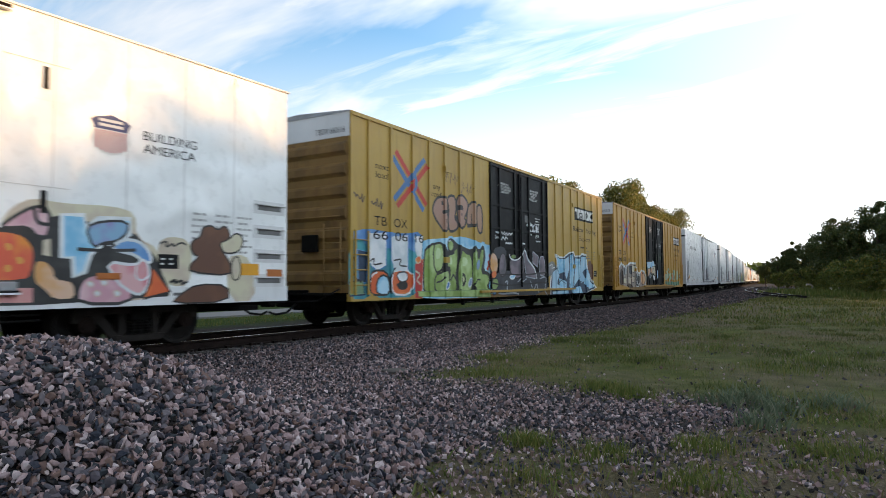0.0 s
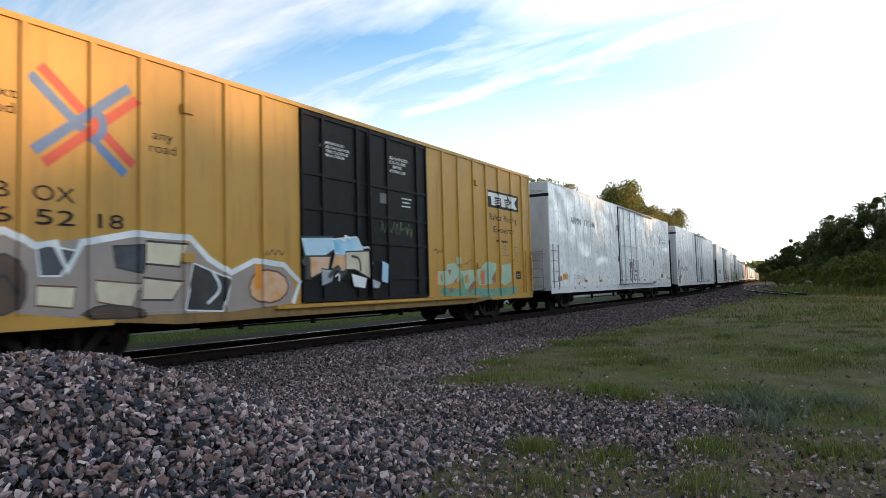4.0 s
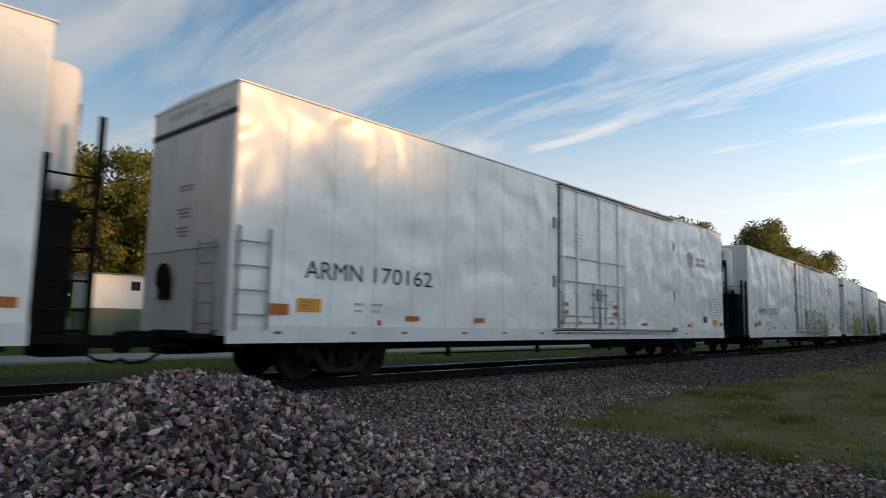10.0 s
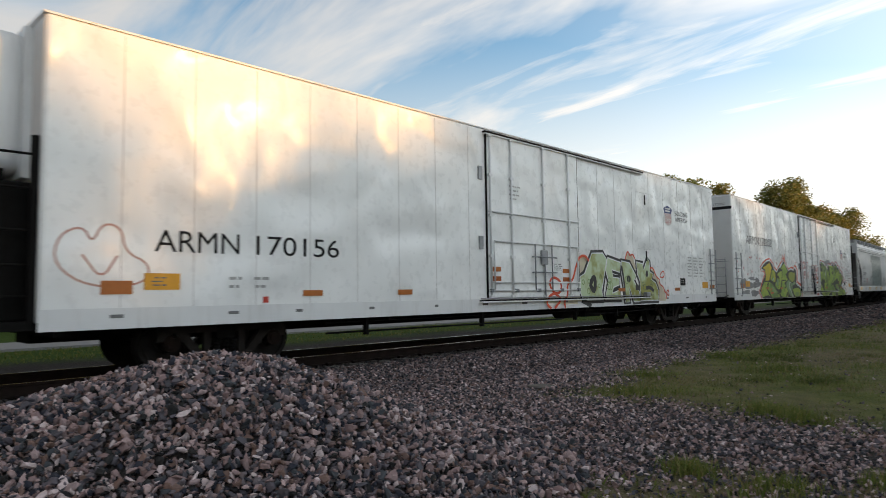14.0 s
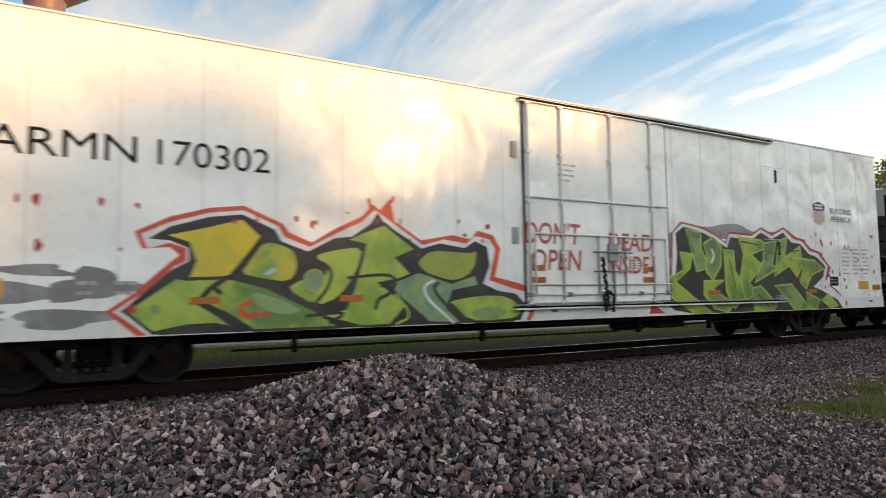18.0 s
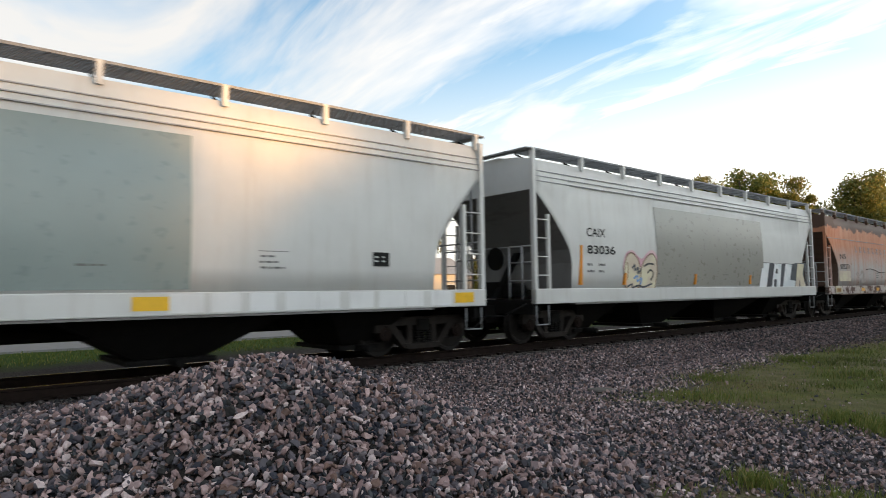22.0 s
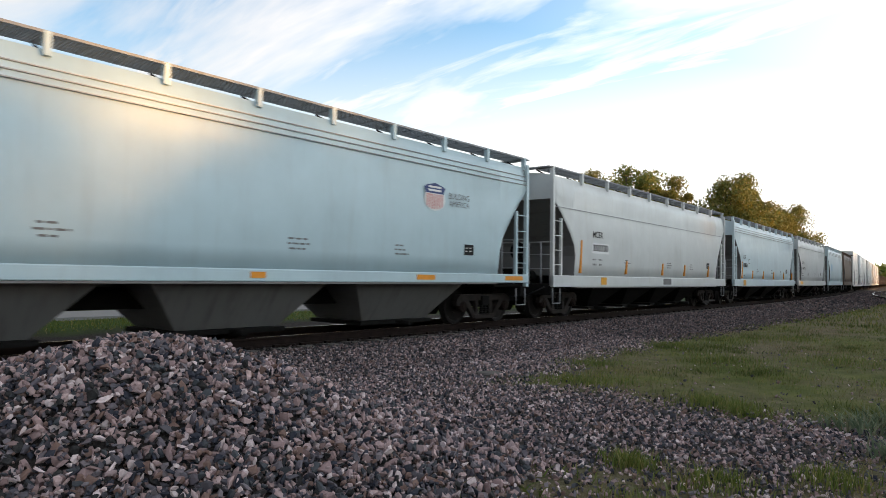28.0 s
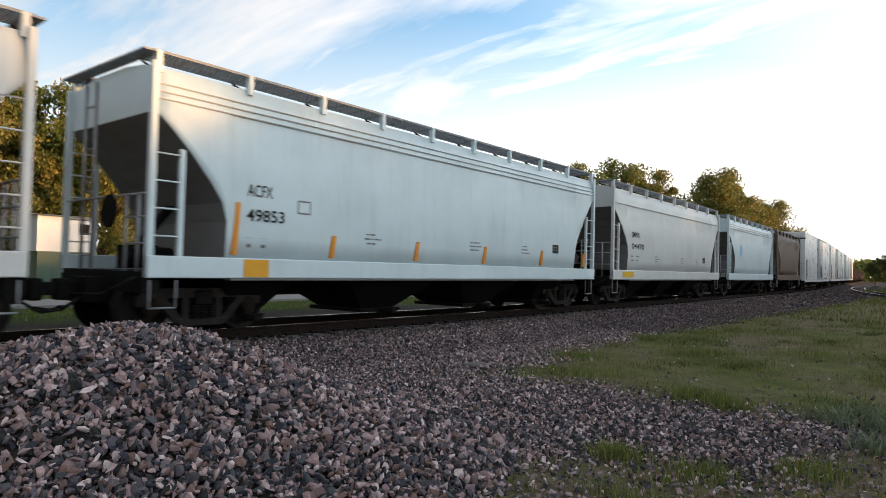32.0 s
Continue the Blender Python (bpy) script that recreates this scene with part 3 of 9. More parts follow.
def shield(car, u0, u1, z0, z1):
    """A heraldic shield as plain shapes: navy head, white field, red stripes."""
    half, X = car["half"], 1.59
    y = lambda f: u0 + (u1 - u0) * f - half
    z = lambda f: z0 + (z1 - z0) * f
    edge = [(0.5, 0), (0.72, 0.04), (0.9, 0.16), (1.0, 0.36), (0.97, 0.55), (0.92, 0.66), (1.0, 0.82), (0.88, 0.9), (0.7, 0.94), (0.5, 1.0)]
    full = edge + [(1 - a, b) for a, b in edge[-2:0:-1]]
    bm = B()
    blob(bm, [(y(a), z(b)) for a, b in full], X, 0)
    whole = part("shield_emblem", bm, WHITE_INK, car, "shield emblem with navy head and red stripes")
    cut = [(0.93, 0.62)] + sorted([p for p in full if p[1] >= 0.62 and p[0] >= 0.5], key=lambda p: p[1])
    bm = B()
    blob(bm, [(y(a), z(b)) for a, b in cut + [(1 - a, b) for a, b in cut[::-1] if a != 0.5]], X + 0.001, 0)
    part("emblem_head", bm, NAVY, whole)
    for i in range(7):
        a = 0.1 + 0.8 * (i + 0.5) / 7
        low = 0.06 + 0.5 * abs(a - 0.5) ** 2 * 1.6 + (0.16 if abs(a - 0.5) > 0.36 else 0)
        part("emblem_stripe", bx(B(), X + 0.001, X + 0.0015, y(a - 0.023), y(a + 0.023), z(low), z(0.6)), RED, whole)
    for k in (0.69, 0.81):
        part("emblem_bar", bx(B(), X + 0.0015, X + 0.002, y(0.2), y(0.8), z(k), z(k + 0.07)), WHITE_INK, whole)
    return whole


# ---- running gear, shared by all cars ----


def gear_meshes():
    g = {}
    bm = B()
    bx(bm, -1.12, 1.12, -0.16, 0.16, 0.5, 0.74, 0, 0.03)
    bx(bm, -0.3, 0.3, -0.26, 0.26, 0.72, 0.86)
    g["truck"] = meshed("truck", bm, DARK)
    bm = B()
    prism(bm, [(-1.12, 0.66), (-1.0, 0.78), (1.0, 0.78), (1.12, 0.66), (1.12, 0.5), (0.98, 0.5), (0.9, 0.62), (-0.9, 0.62), (-0.98, 0.5), (-1.12, 0.5)], -0.07, 0.07)
    for k in (-1, 1):
        prism(bm, [(k * 0.86, 0.64), (k * 0.66, 0.64), (k * 0.3, 0.2), (k * 0.44, 0.18)][::k], -0.06, 0.06)
        prism(bm, [(k * 0.36, 0.64), (k * 0.24, 0.64), (k * 0.24, 0.24), (k * 0.36, 0.24)][::k], -0.05, 0.05)
    prism(bm, [(-0.46, 0.27), (0.46, 0.27), (0.38, 0.16), (-0.38, 0.16)], -0.08, 0.08)
    bmesh.ops.recalc_face_normals(bm, faces=bm.faces)
    g["sideframe"] = meshed("sideframe", bm, FRAME)
    bm = B()
    tube(bm, (-0.07, 0, 0), (0.10, 0, 0), 0.13, 12)
    tube(bm, (0.10, 0, 0), (0.13, 0, 0), 0.085, 10)
    g["journal_box"] = meshed("journal_box", bm, RUSTY)
    bm = B()
    coil = [[bm.verts.new((0.03 + q * math.cos(math.tau * i / 8), q * math.sin(math.tau * i / 8), 0.28 + k * 0.024)) for i in range(8)] for k, q in enumerate([0.062, 0.046] * 5)]
    for low, high in zip(coil, coil[1:]):
        for i in range(8):
            bm.faces.new((low[i], low[(i + 1) % 8], high[(i + 1) % 8], high[i]))
    g["spring"] = meshed("spring", bm, DARK)
    bm = B()
    rad = [(0.00, 0.12), (0.05, 0.16), (0.03, 0.34), (0.06, 0.37), (0.065, 0.43), (-0.03, 0.44), (-0.065, 0.47), (-0.08, 0.47), (-0.08, 0.36), (-0.02, 0.32), (-0.03, 0.14), (-0.03, 0.0)]
    spun, n = [], 24
    for x, q in [(0.0, 0.0)] + rad[:-1]:
        spun.append([bm.verts.new((x, q * math.cos(math.tau * i / n), q * math.sin(math.tau * i / n))) for i in range(n)] if q else None)
    for a, b in zip(spun[1:], spun[2:]):
        for i in range(n):
            bm.faces.new((a[i], a[(i + 1) % n], b[(i + 1) % n], b[i])).smooth = False
    bm.faces.new(spun[1])
    bmesh.ops.recalc_face_normals(bm, faces=bm.faces)
    g["wheel"] = meshed("wheel", bm, WHEEL)
    g["axle"] = meshed("axle", tube(B(), (-0.98, 0, 0), (0.98, 0, 0), 0.08, 10), DARK)
    bm = B()
    bx(bm, -0.09, 0.09, -1.0, -0.32, 0.66, 0.86)
    bx(bm, -0.16, 0.16, -1.06, -0.86, 0.58, 0.92, 0, 0.04)
    bx(bm, -0.35, 0.35, -0.35, 0.35, 0.55, 0.95)
    g["coupler"] = meshed("coupler", bm, DARK)
    bm = B()
    pipe(bm, [(0.3, -0.1, 0.75), (0.32, -0.4, 0.6), (0.28, -0.65, 0.42), (0.18, -0.9, 0.38), (0.1, -1.02, 0.45)], 0.028)
    pipe(bm, [(1.35, -0.05, 0.95), (0.9, -0.32, 0.68), (0.3, -0.55, 0.66)], 0.02)
    bx(bm, 0.26, 0.34, -0.12, 0.2, 0.72, 0.8)
    g["brake_hose"] = meshed("brake_hose", bm, BLACK)
    return g


GEAR = gear_meshes()


def add_gear(car, near, far=None):
    half = car["half"]
    for y in (-half + near, half - (near if far is None else far)):
        tr = put("truck", GEAR["truck"], car, pose(0, y, HEAD - 0.1 + 0.06))
        for k in (-1, 1):
            put("sideframe", GEAR["sideframe"], tr, pose(k * 1.0, 0, 0))
            for q in (-0.14, 0, 0.14):
                put("spring", GEAR["spring"], tr, pose(k * 1.03, q, 0, 0, 0, 0 if k > 0 else 180))
            for q in (-1, 1):
                put("wheel", GEAR["wheel"], tr, pose(k * 0.76, q * 0.89, 0.46 + 0.04 - 0.03, 0, 0, 0 if k > 0 else 180))
                put("journal_box", GEAR["journal_box"], tr, pose(k * 1.0, q * 1.02 * 0.89 / 1.02, 0.47, 0, 0, 0 if k > 0 else 180))
        for q in (-1, 1):
            put("axle", GEAR["axle"], tr, pose(0, q * 0.89, 0.47))


def add_couplers(car, reach_front=0.0, reach_rear=0.0):
    half = car["half"]
    for turn, y in ((0, -half - reach_front), (180, half + reach_rear)):
        put("coupler", GEAR["coupler"], car, pose(0, y, HEAD - 0.05, 0, 0, turn))
        put("brake_hose", GEAR["brake_hose"], car, pose(0.0, y, HEAD - 0.02, 0, 0, turn))


CARS = []


def start_car(name, label, category, front, length, low, group):
    car = thing(name, label, category, group)
    car["half"], car["low"] = length / 2, low
    CARS.append((car, front + length / 2))
    return car


def ladder(car, u0, u1, z0, z1, rungs, material, name="ladder", x=None, out=0.07, side_rails=True):
    bm, X, half = B(), SIDE if x is None else x, car["half"]
    for i in range(rungs):
        z = z0 + (z1 - z0) * (i + 0.5) / rungs
        tube(bm, (X + out, u0 - half, z), (X + out, u1 - half, z), 0.014)
        for u in (u0, u1):
            tube(bm, (X - 0.01, u - half, z), (X + out, u - half, z), 0.014, 5)
    if side_rails:
        for u in (u0, u1):
            bx(bm, X + out - 0.02, X + out + 0.01, u - half - 0.025, u - half + 0.025, z0 - 0.05, z1 + 0.05)
    return part(name, bm, material, car)


# ---- refrigerator cars ----
SEAMS = [1.0, 2.05, 3.1, 4.15, 5.2, 6.25, 7.3, 8.35, 9.35, 13.87, 14.83, 15.9, 17.02, 18.04, 19.16, 20.2, 21.25]


def reefer(front, number, high_number, unit, label, length=22.6, slot=17.55, shield_at=(19.4, 20.02, 3.57, 4.2), rear_ladder=False, slits=False, door_at=9.82, top=5.12, marks=0.0, name_at=None):
    car = start_car("refrigerator_car", label, "railway wagon", front, length, 0.88, "wagons of the train")
    h = car["half"]
    bm = bx(B(), -1.585, 1.585, -h, h, 1.0, top, 0, 0.05)
    part("body", bm, REEFER, car)
    part("roof", prism_roof(h, top - 0.02, top + 0.08), WHITE, car)
    # a thin sheet is set on the ends
    part("end_sheet", bx(B(), -1.55, 1.55, -h - 0.012, -h, 1.0, top - 0.04), REEFER_END, car, "greyish white end sheet")
    for s in (1, -1):
        part("side_sill", bx(B(), s * 1.575 - 0.0125, s * 1.575 + 0.0125, -h, h, 0.88, 1.17), WHITE, car)
    seam = meshed("panel_seam", bx(B(), 1.585, 1.588, -0.006, 0.006, 1.17, 5.05), GRIMY_WHITE)
    for u in SEAMS:
        if u < length - 0.5:
            put("panel_seam", seam, car, pose(0, u - h, 0))
    under(car, h)
    add_gear(car, 2.85)
    add_couplers(car, 0.8 if unit == "front" else 0, 0.8 if unit == "rear" else 0)
    # plug door with its lock rods
    a, b = door_at - h, door_at + 3.8 - h
    door = part("plug_door", bx(B(), 1.58, 1.635, a, b, 1.2, top - 0.14, 0, 0.012), REEFER, car, "white plug door")
    # dark strips paint the shadow gap along both door edges
    for y in (a - 0.025, b):
        part("door_gasket", bx(B(), 1.586, 1.628, y, y + 0.025, 1.2, top - 0.14), DARK, door, "dark strip for the shadow gap at the door edge")
    rod = meshed("lock_rod", bar_rod(1.22, top - 0.16), WHITE)
    for f in (0.0, 0.215, 0.57, 0.88):
        put("lock_rod", rod, door, pose(0, a + 0.06 + f * (b - a - 0.12), 0))
    bm = B()
    for z, c, d in ((3.18, 0.0, 1.0), (1.55, 0.02, 1.0), (2.5, 0.05, 0.97), (1.36, 0.0, 1.0)):
        tube(bm, (1.665, a + c * (b - a), z), (1.665, a + d * (b - a), z), 0.02)
    for c in (0.05, 0.97):
        tube(bm, (1.665, a + c * (b - a), 1.36), (1.665, a + c * (b - a), 2.5), 0.02)
    part("door_bar", bm, WHITE, door)
    lock = part("door_lock", bx(B(), 1.64, 1.71, a + 2.0, a + 2.26, 2.0, 2.36, 0, 0.02), GALV, door, "galvanised door lock gear")
    for q, z0, z1 in ((1.72, 1.36, 2.5), (2.44, 1.36, 2.5), (2.13, 1.2, 2.0)):
        part("lock_handle", tube(B(), (1.70, a + q, z0), (1.70, a + q, z1), 0.018), WALKWAY, lock)
    for z in (1.8, 2.18):
        part("lock_handle", pipe(B(), [(1.69, a + 1.6, z), (1.74, a + 1.75, z), (1.74, a + 2.5, z), (1.69, a + 2.66, z)], 0.018), WALKWAY, lock)
    for q in (0.06, 1.0, 1.9, 2.9, 3.7):
        part("rod_guide", bx(B(), 1.635, 1.70, a + q - 0.05, a + q + 0.05, 1.32, 1.40, 0, 0.01), WALKWAY, door)
    for f in (0.02, 0.79):
        put("reflector", meshed("reflector", bx(B(), 1.636, 1.642, a + f * (b - a), a + f * (b - a) + 0.36, 1.58, 1.69), DEEP_ORANGE), door)
        put("reflector", meshed("reflector", bx(B(), 1.636, 1.642, a + f * (b - a), a + f * (b - a) + 0.36, 1.80, 1.91), BURNT_ORANGE), door)
    bars(car, door_at + 2.58, door_at + 3.03, 1.85, 2.05, 4, GREY_INK, 5, x=1.636)
    bars(car, door_at + 0.78, door_at + 1.28, 3.5, 3.9, 4, FAINT_INK, 6, x=1.636)
    part("door_track", bx(B(), 1.585, 1.68, a - 0.1, a + 7.6, top - 0.115, top - 0.08), RUSTY, car, "upper door track")
    part("door_track", bx(B(), 1.585, 1.69, a - 0.1, a + 7.6, top - 0.15, top - 0.13), WHITE, car, "white upper door rail")
    part("door_track", bx(B(), 1.6, 1.7, a - 0.3, a + 7.8, 1.09, 1.12), WHITE, car, "lower door track")
    # a near-black strip stands for the shade in the track's gap
    part("track_rail", bx(B(), 1.6, 1.66, a - 0.3, a + 7.8, 1.12, 1.15), DARK, car, "dark strip for the shaded gap of the door track")
    part("track_rail", bx(B(), 1.64, 1.69, a - 0.3, a + 7.5, 1.17, 1.19), GALV, car)
    part("track_stop", bx(B(), 1.59, 1.72, a + 7.5, a + 7.75, 1.14, 1.27, 0, 0.02), GALV, car, "dirty steel stop of the door track")
    for z in (3.9, 2.3):
        part("door_stop", bx(B(), 1.585, 1.63, a - 0.28, a - 0.16, z, z + 0.3), GALV, car)
    # small fittings
    for z in (4.02, 2.24):
        plate(car, slot - 0.52, slot + 0.4, z - 0.16, z + 0.37, REEFER, "vent_panel", 1.585, 0.003)
        plate(car, slot - 0.52, slot + 0.4, z + 0.37, z + 0.382, GRIMY_WHITE, "panel_seam", 1.587)
        plate(car, slot, slot + 0.08, z, z + 0.32, BLACK, "vent_slot", 1.592, 0.01)
    plate(car, door_at - 1.17, door_at - 0.42, 1.45, 1.92, REEFER, "hatch", 1.585, 0.003)
    for u, z, w in ((4.0, 1.3, 0.4), (6.2, 1.3, 0.38), (14.9, 1.3, 0.4), (18.7, 1.3, 0.38)):
        plate(car, u, u + w, z, z + 0.1, BURNT_ORANGE, "reflector", 1.6)
    plate(car, 1.32, 1.84, 1.42, 1.66, AMBER, "placard", 1.59)
    bars(car, 1.4, 1.76, 1.46, 1.62, 3, GREY_INK, 8, x=1.597)
    plate(car, 0.74, 1.16, 1.36, 1.55, BURNT_ORANGE, "reflector", 1.59)
    plate(car, 3.22, 3.32, 1.2, 1.3, RED, "marker", 1.6)
    plate(car, length - 1.25, length - 0.75, 1.38, 1.6, AMBER, "placard", 1.59)
    plate(car, length - 0.55, length - 0.15, 1.36, 1.5, BURNT_ORANGE, "reflector", 1.59)
    plate(car, 19.72 + marks, 20.1 + marks, 1.48, 1.72, BLACK, "stencil_block", 1.59)
    bars(car, 19.76 + marks, 20.06 + marks, 1.52, 1.68, 2, WHITE_INK, 3, "stencil", 1.597, 2)
    bars(car, 20.35 + marks, 21.8 + marks, 1.75, 2.5, 7, FAINT_INK, 11, x=1.587, cols=3)
    bars(car, 2.6, 3.5, 1.4, 1.66, 2, FAINT_INK, 12, x=1.587, cols=2)
    r = random.Random(int(front * 10))
    bm = B()
    for i in range(14):
        u = 0.9 + i * (length - 1.8) / 13 + r.uniform(-0.2, 0.2)
        bx(bm, 1.5872, 1.589, u - h, u - h + r.uniform(0.08, 0.22), 1.03, 1.08)
    tagged(part("sill_stencil", bm, GREY_INK, car), kind="stuff")
    # marks
    if number:
        z0, z1 = high_number
        if name_at:
            write(car, "ARMN", name_at[0], name_at[1], z0, z1, BLACK, 1.587)
            write(car, number, name_at[2], name_at[3], z0, z1, BLACK, 1.587)
        else:
            write(car, "ARMN", 2.46 if z0 > 3 else 1.46, 3.8 if z0 > 3 else 2.8, z0, z1, BLACK, 1.587)
            write(car, number, 4.3 if z0 > 3 else 3.1, 5.83 if z0 > 3 else 4.77, z0, z1, BLACK, 1.587)
    shield(car, *shield_at)
    write(car, "BUILDING", shield_at[1] + 0.22, shield_at[1] + 1.22, shield_at[3] - 0.29, shield_at[3] - 0.14, BLACK, 1.587)
    write(car, "AMERICA", shield_at[1] + 0.22, shield_at[1] + 1.2, shield_at[3] - 0.5, shield_at[3] - 0.35, BLACK, 1.587)
    # ends
    if unit != "front":
        part("warning_band", bx(B(), -1.58, 1.6, -h - 0.018, -h - 0.012, top - 0.57, top - 0.45), BLACK, car)
        write_end(car, "EXCESS HEIGHT CAR", -0.9, 0.6, top - 0.26, top - 0.14, GREY_INK, -h - 0.012)
        write_end(car, "ARMN " + (number or "170328"), 0.35, 1.35, top - 0.4, top - 0.3, GREY_INK, -h - 0.012)
        ladder(car, 0.1, 0.68, 1.15, 2.75, 4, GALV, x=1.6)
        end_rungs(car, -h - 0.012)
    else:
        cold_unit(car, -1)
    if unit == "rear":
        cold_unit(car, 1)
    if rear_ladder:
        ladder(car, length - 0.6, length - 0.1, 1.2, 2.75, 5, GALV, x=1.6)
    if slits:
        for z in (2.62, 2.15, 1.68, 1.21):
            # no hollow here: a dark plate paints the shade inside the recess
            part("grab_recess", bx(B(), 1.59, 1.596, length - 0.78 - h, length - 0.2 - h, z + 0.02, z + 0.12), SHADED_SLOPE, car)
            part("recess_frame", bx(B(), 1.586, 1.592, length - 0.88 - h, length - 0.1 - h, z - 0.05, z + 0.2), REEFER_END, car)
            part("grab_iron", tube(B(), (1.63, length - 0.85 - h, z + 0.13), (1.63, length - 0.13 - h, z + 0.13), 0.016), REEFER_END, car)
    return car


def prism_roof(h, z0, z1):
    bm = B()
    v = [bm.verts.new(p) for y in (-h - 0.03, h + 0.03) for p in ((-1.6, y, z0), (1.6, y, z0), (1.6, y, z0 + 0.03), (0, y, z1), (-1.6, y, z0 + 0.03))]
    for i in range(5):
        bm.faces.new((v[i], v[(i + 1) % 5], v[5 + (i + 1) % 5], v[5 + i]))
    bm.faces.new(v[:5][::-1])
    bm.faces.new(v[5:])
    return bm


def bar_rod(z0, z1):
    bm = tube(B(), (1.67, 0, z0), (1.67, 0, z1), 0.026, 8)
    for i in range(5):
        z = z0 + (z1 - z0) * i / 4
        bx(bm, 1.63, 1.7, -0.06, 0.06, z - 0.03, z + 0.03)
    return bm


def under(car, h, deep=0.72):
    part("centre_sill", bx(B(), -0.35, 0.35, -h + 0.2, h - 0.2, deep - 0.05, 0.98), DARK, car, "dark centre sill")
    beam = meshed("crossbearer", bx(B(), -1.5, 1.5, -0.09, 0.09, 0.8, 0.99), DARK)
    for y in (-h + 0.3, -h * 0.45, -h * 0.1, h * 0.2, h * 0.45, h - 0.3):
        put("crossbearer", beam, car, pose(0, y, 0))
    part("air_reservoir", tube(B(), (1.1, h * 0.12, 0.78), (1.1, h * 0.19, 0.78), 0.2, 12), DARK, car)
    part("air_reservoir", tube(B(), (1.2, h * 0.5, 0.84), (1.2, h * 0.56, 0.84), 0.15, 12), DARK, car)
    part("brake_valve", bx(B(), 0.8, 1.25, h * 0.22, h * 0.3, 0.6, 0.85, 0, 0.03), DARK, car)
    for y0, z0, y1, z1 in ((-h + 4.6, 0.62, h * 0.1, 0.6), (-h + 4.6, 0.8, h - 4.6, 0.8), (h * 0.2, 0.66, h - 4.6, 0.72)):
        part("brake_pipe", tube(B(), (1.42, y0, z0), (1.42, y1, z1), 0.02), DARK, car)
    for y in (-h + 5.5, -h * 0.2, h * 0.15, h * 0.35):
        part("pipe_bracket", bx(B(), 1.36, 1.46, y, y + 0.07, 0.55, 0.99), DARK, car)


def end_rungs(car, y):
    bm = B()
    for x in (0.72, 1.3):
        tube(bm, (x, y - 0.09, 1.05), (x, y - 0.09, 2.6), 0.018)
    for i in range(5):
        z = 1.2 + i * 0.33
        tube(bm, (0.72, y - 0.09, z), (1.3, y - 0.09, z), 0.015)
    tube(bm, (-1.4, y - 0.12, 2.45), (1.45, y - 0.12, 2.45), 0.016)
    part("end_ladder", bm, GALV, car)
    part("end_platform", bx(B(), -1.3, 1.3, y - 0.4, y, 0.95, 1.02), DARK, car)
    bm = tube(B(), (-0.55, y - 0.12, 2.0), (-0.55, y - 0.08, 2.0), 0.26, 14)
    bx(bm, -0.72, -0.38, y - 0.1, y, 1.6, 2.0)
    part("hand_brake", bm, DARK, car)
    for k, z in enumerate((3.62, 3.2, 2.86)):
        bm = B()
        for i in range(1 + min(k + 1, 2)):
            bx(bm, -0.35 + 0.06 * i, 0.2 - 0.05 * k, y - 0.003, y, z - i * 0.07, z - i * 0.07 + 0.035)
        tagged(part("small_print", bm, GREY_INK, car), kind="stuff")
    for x in (-1.3, -0.4, 0.5):
        part("end_seam", bx(B(), x, x + 0.02, y - 0.004, y, 1.02, 4.6), REEFER_END, car)


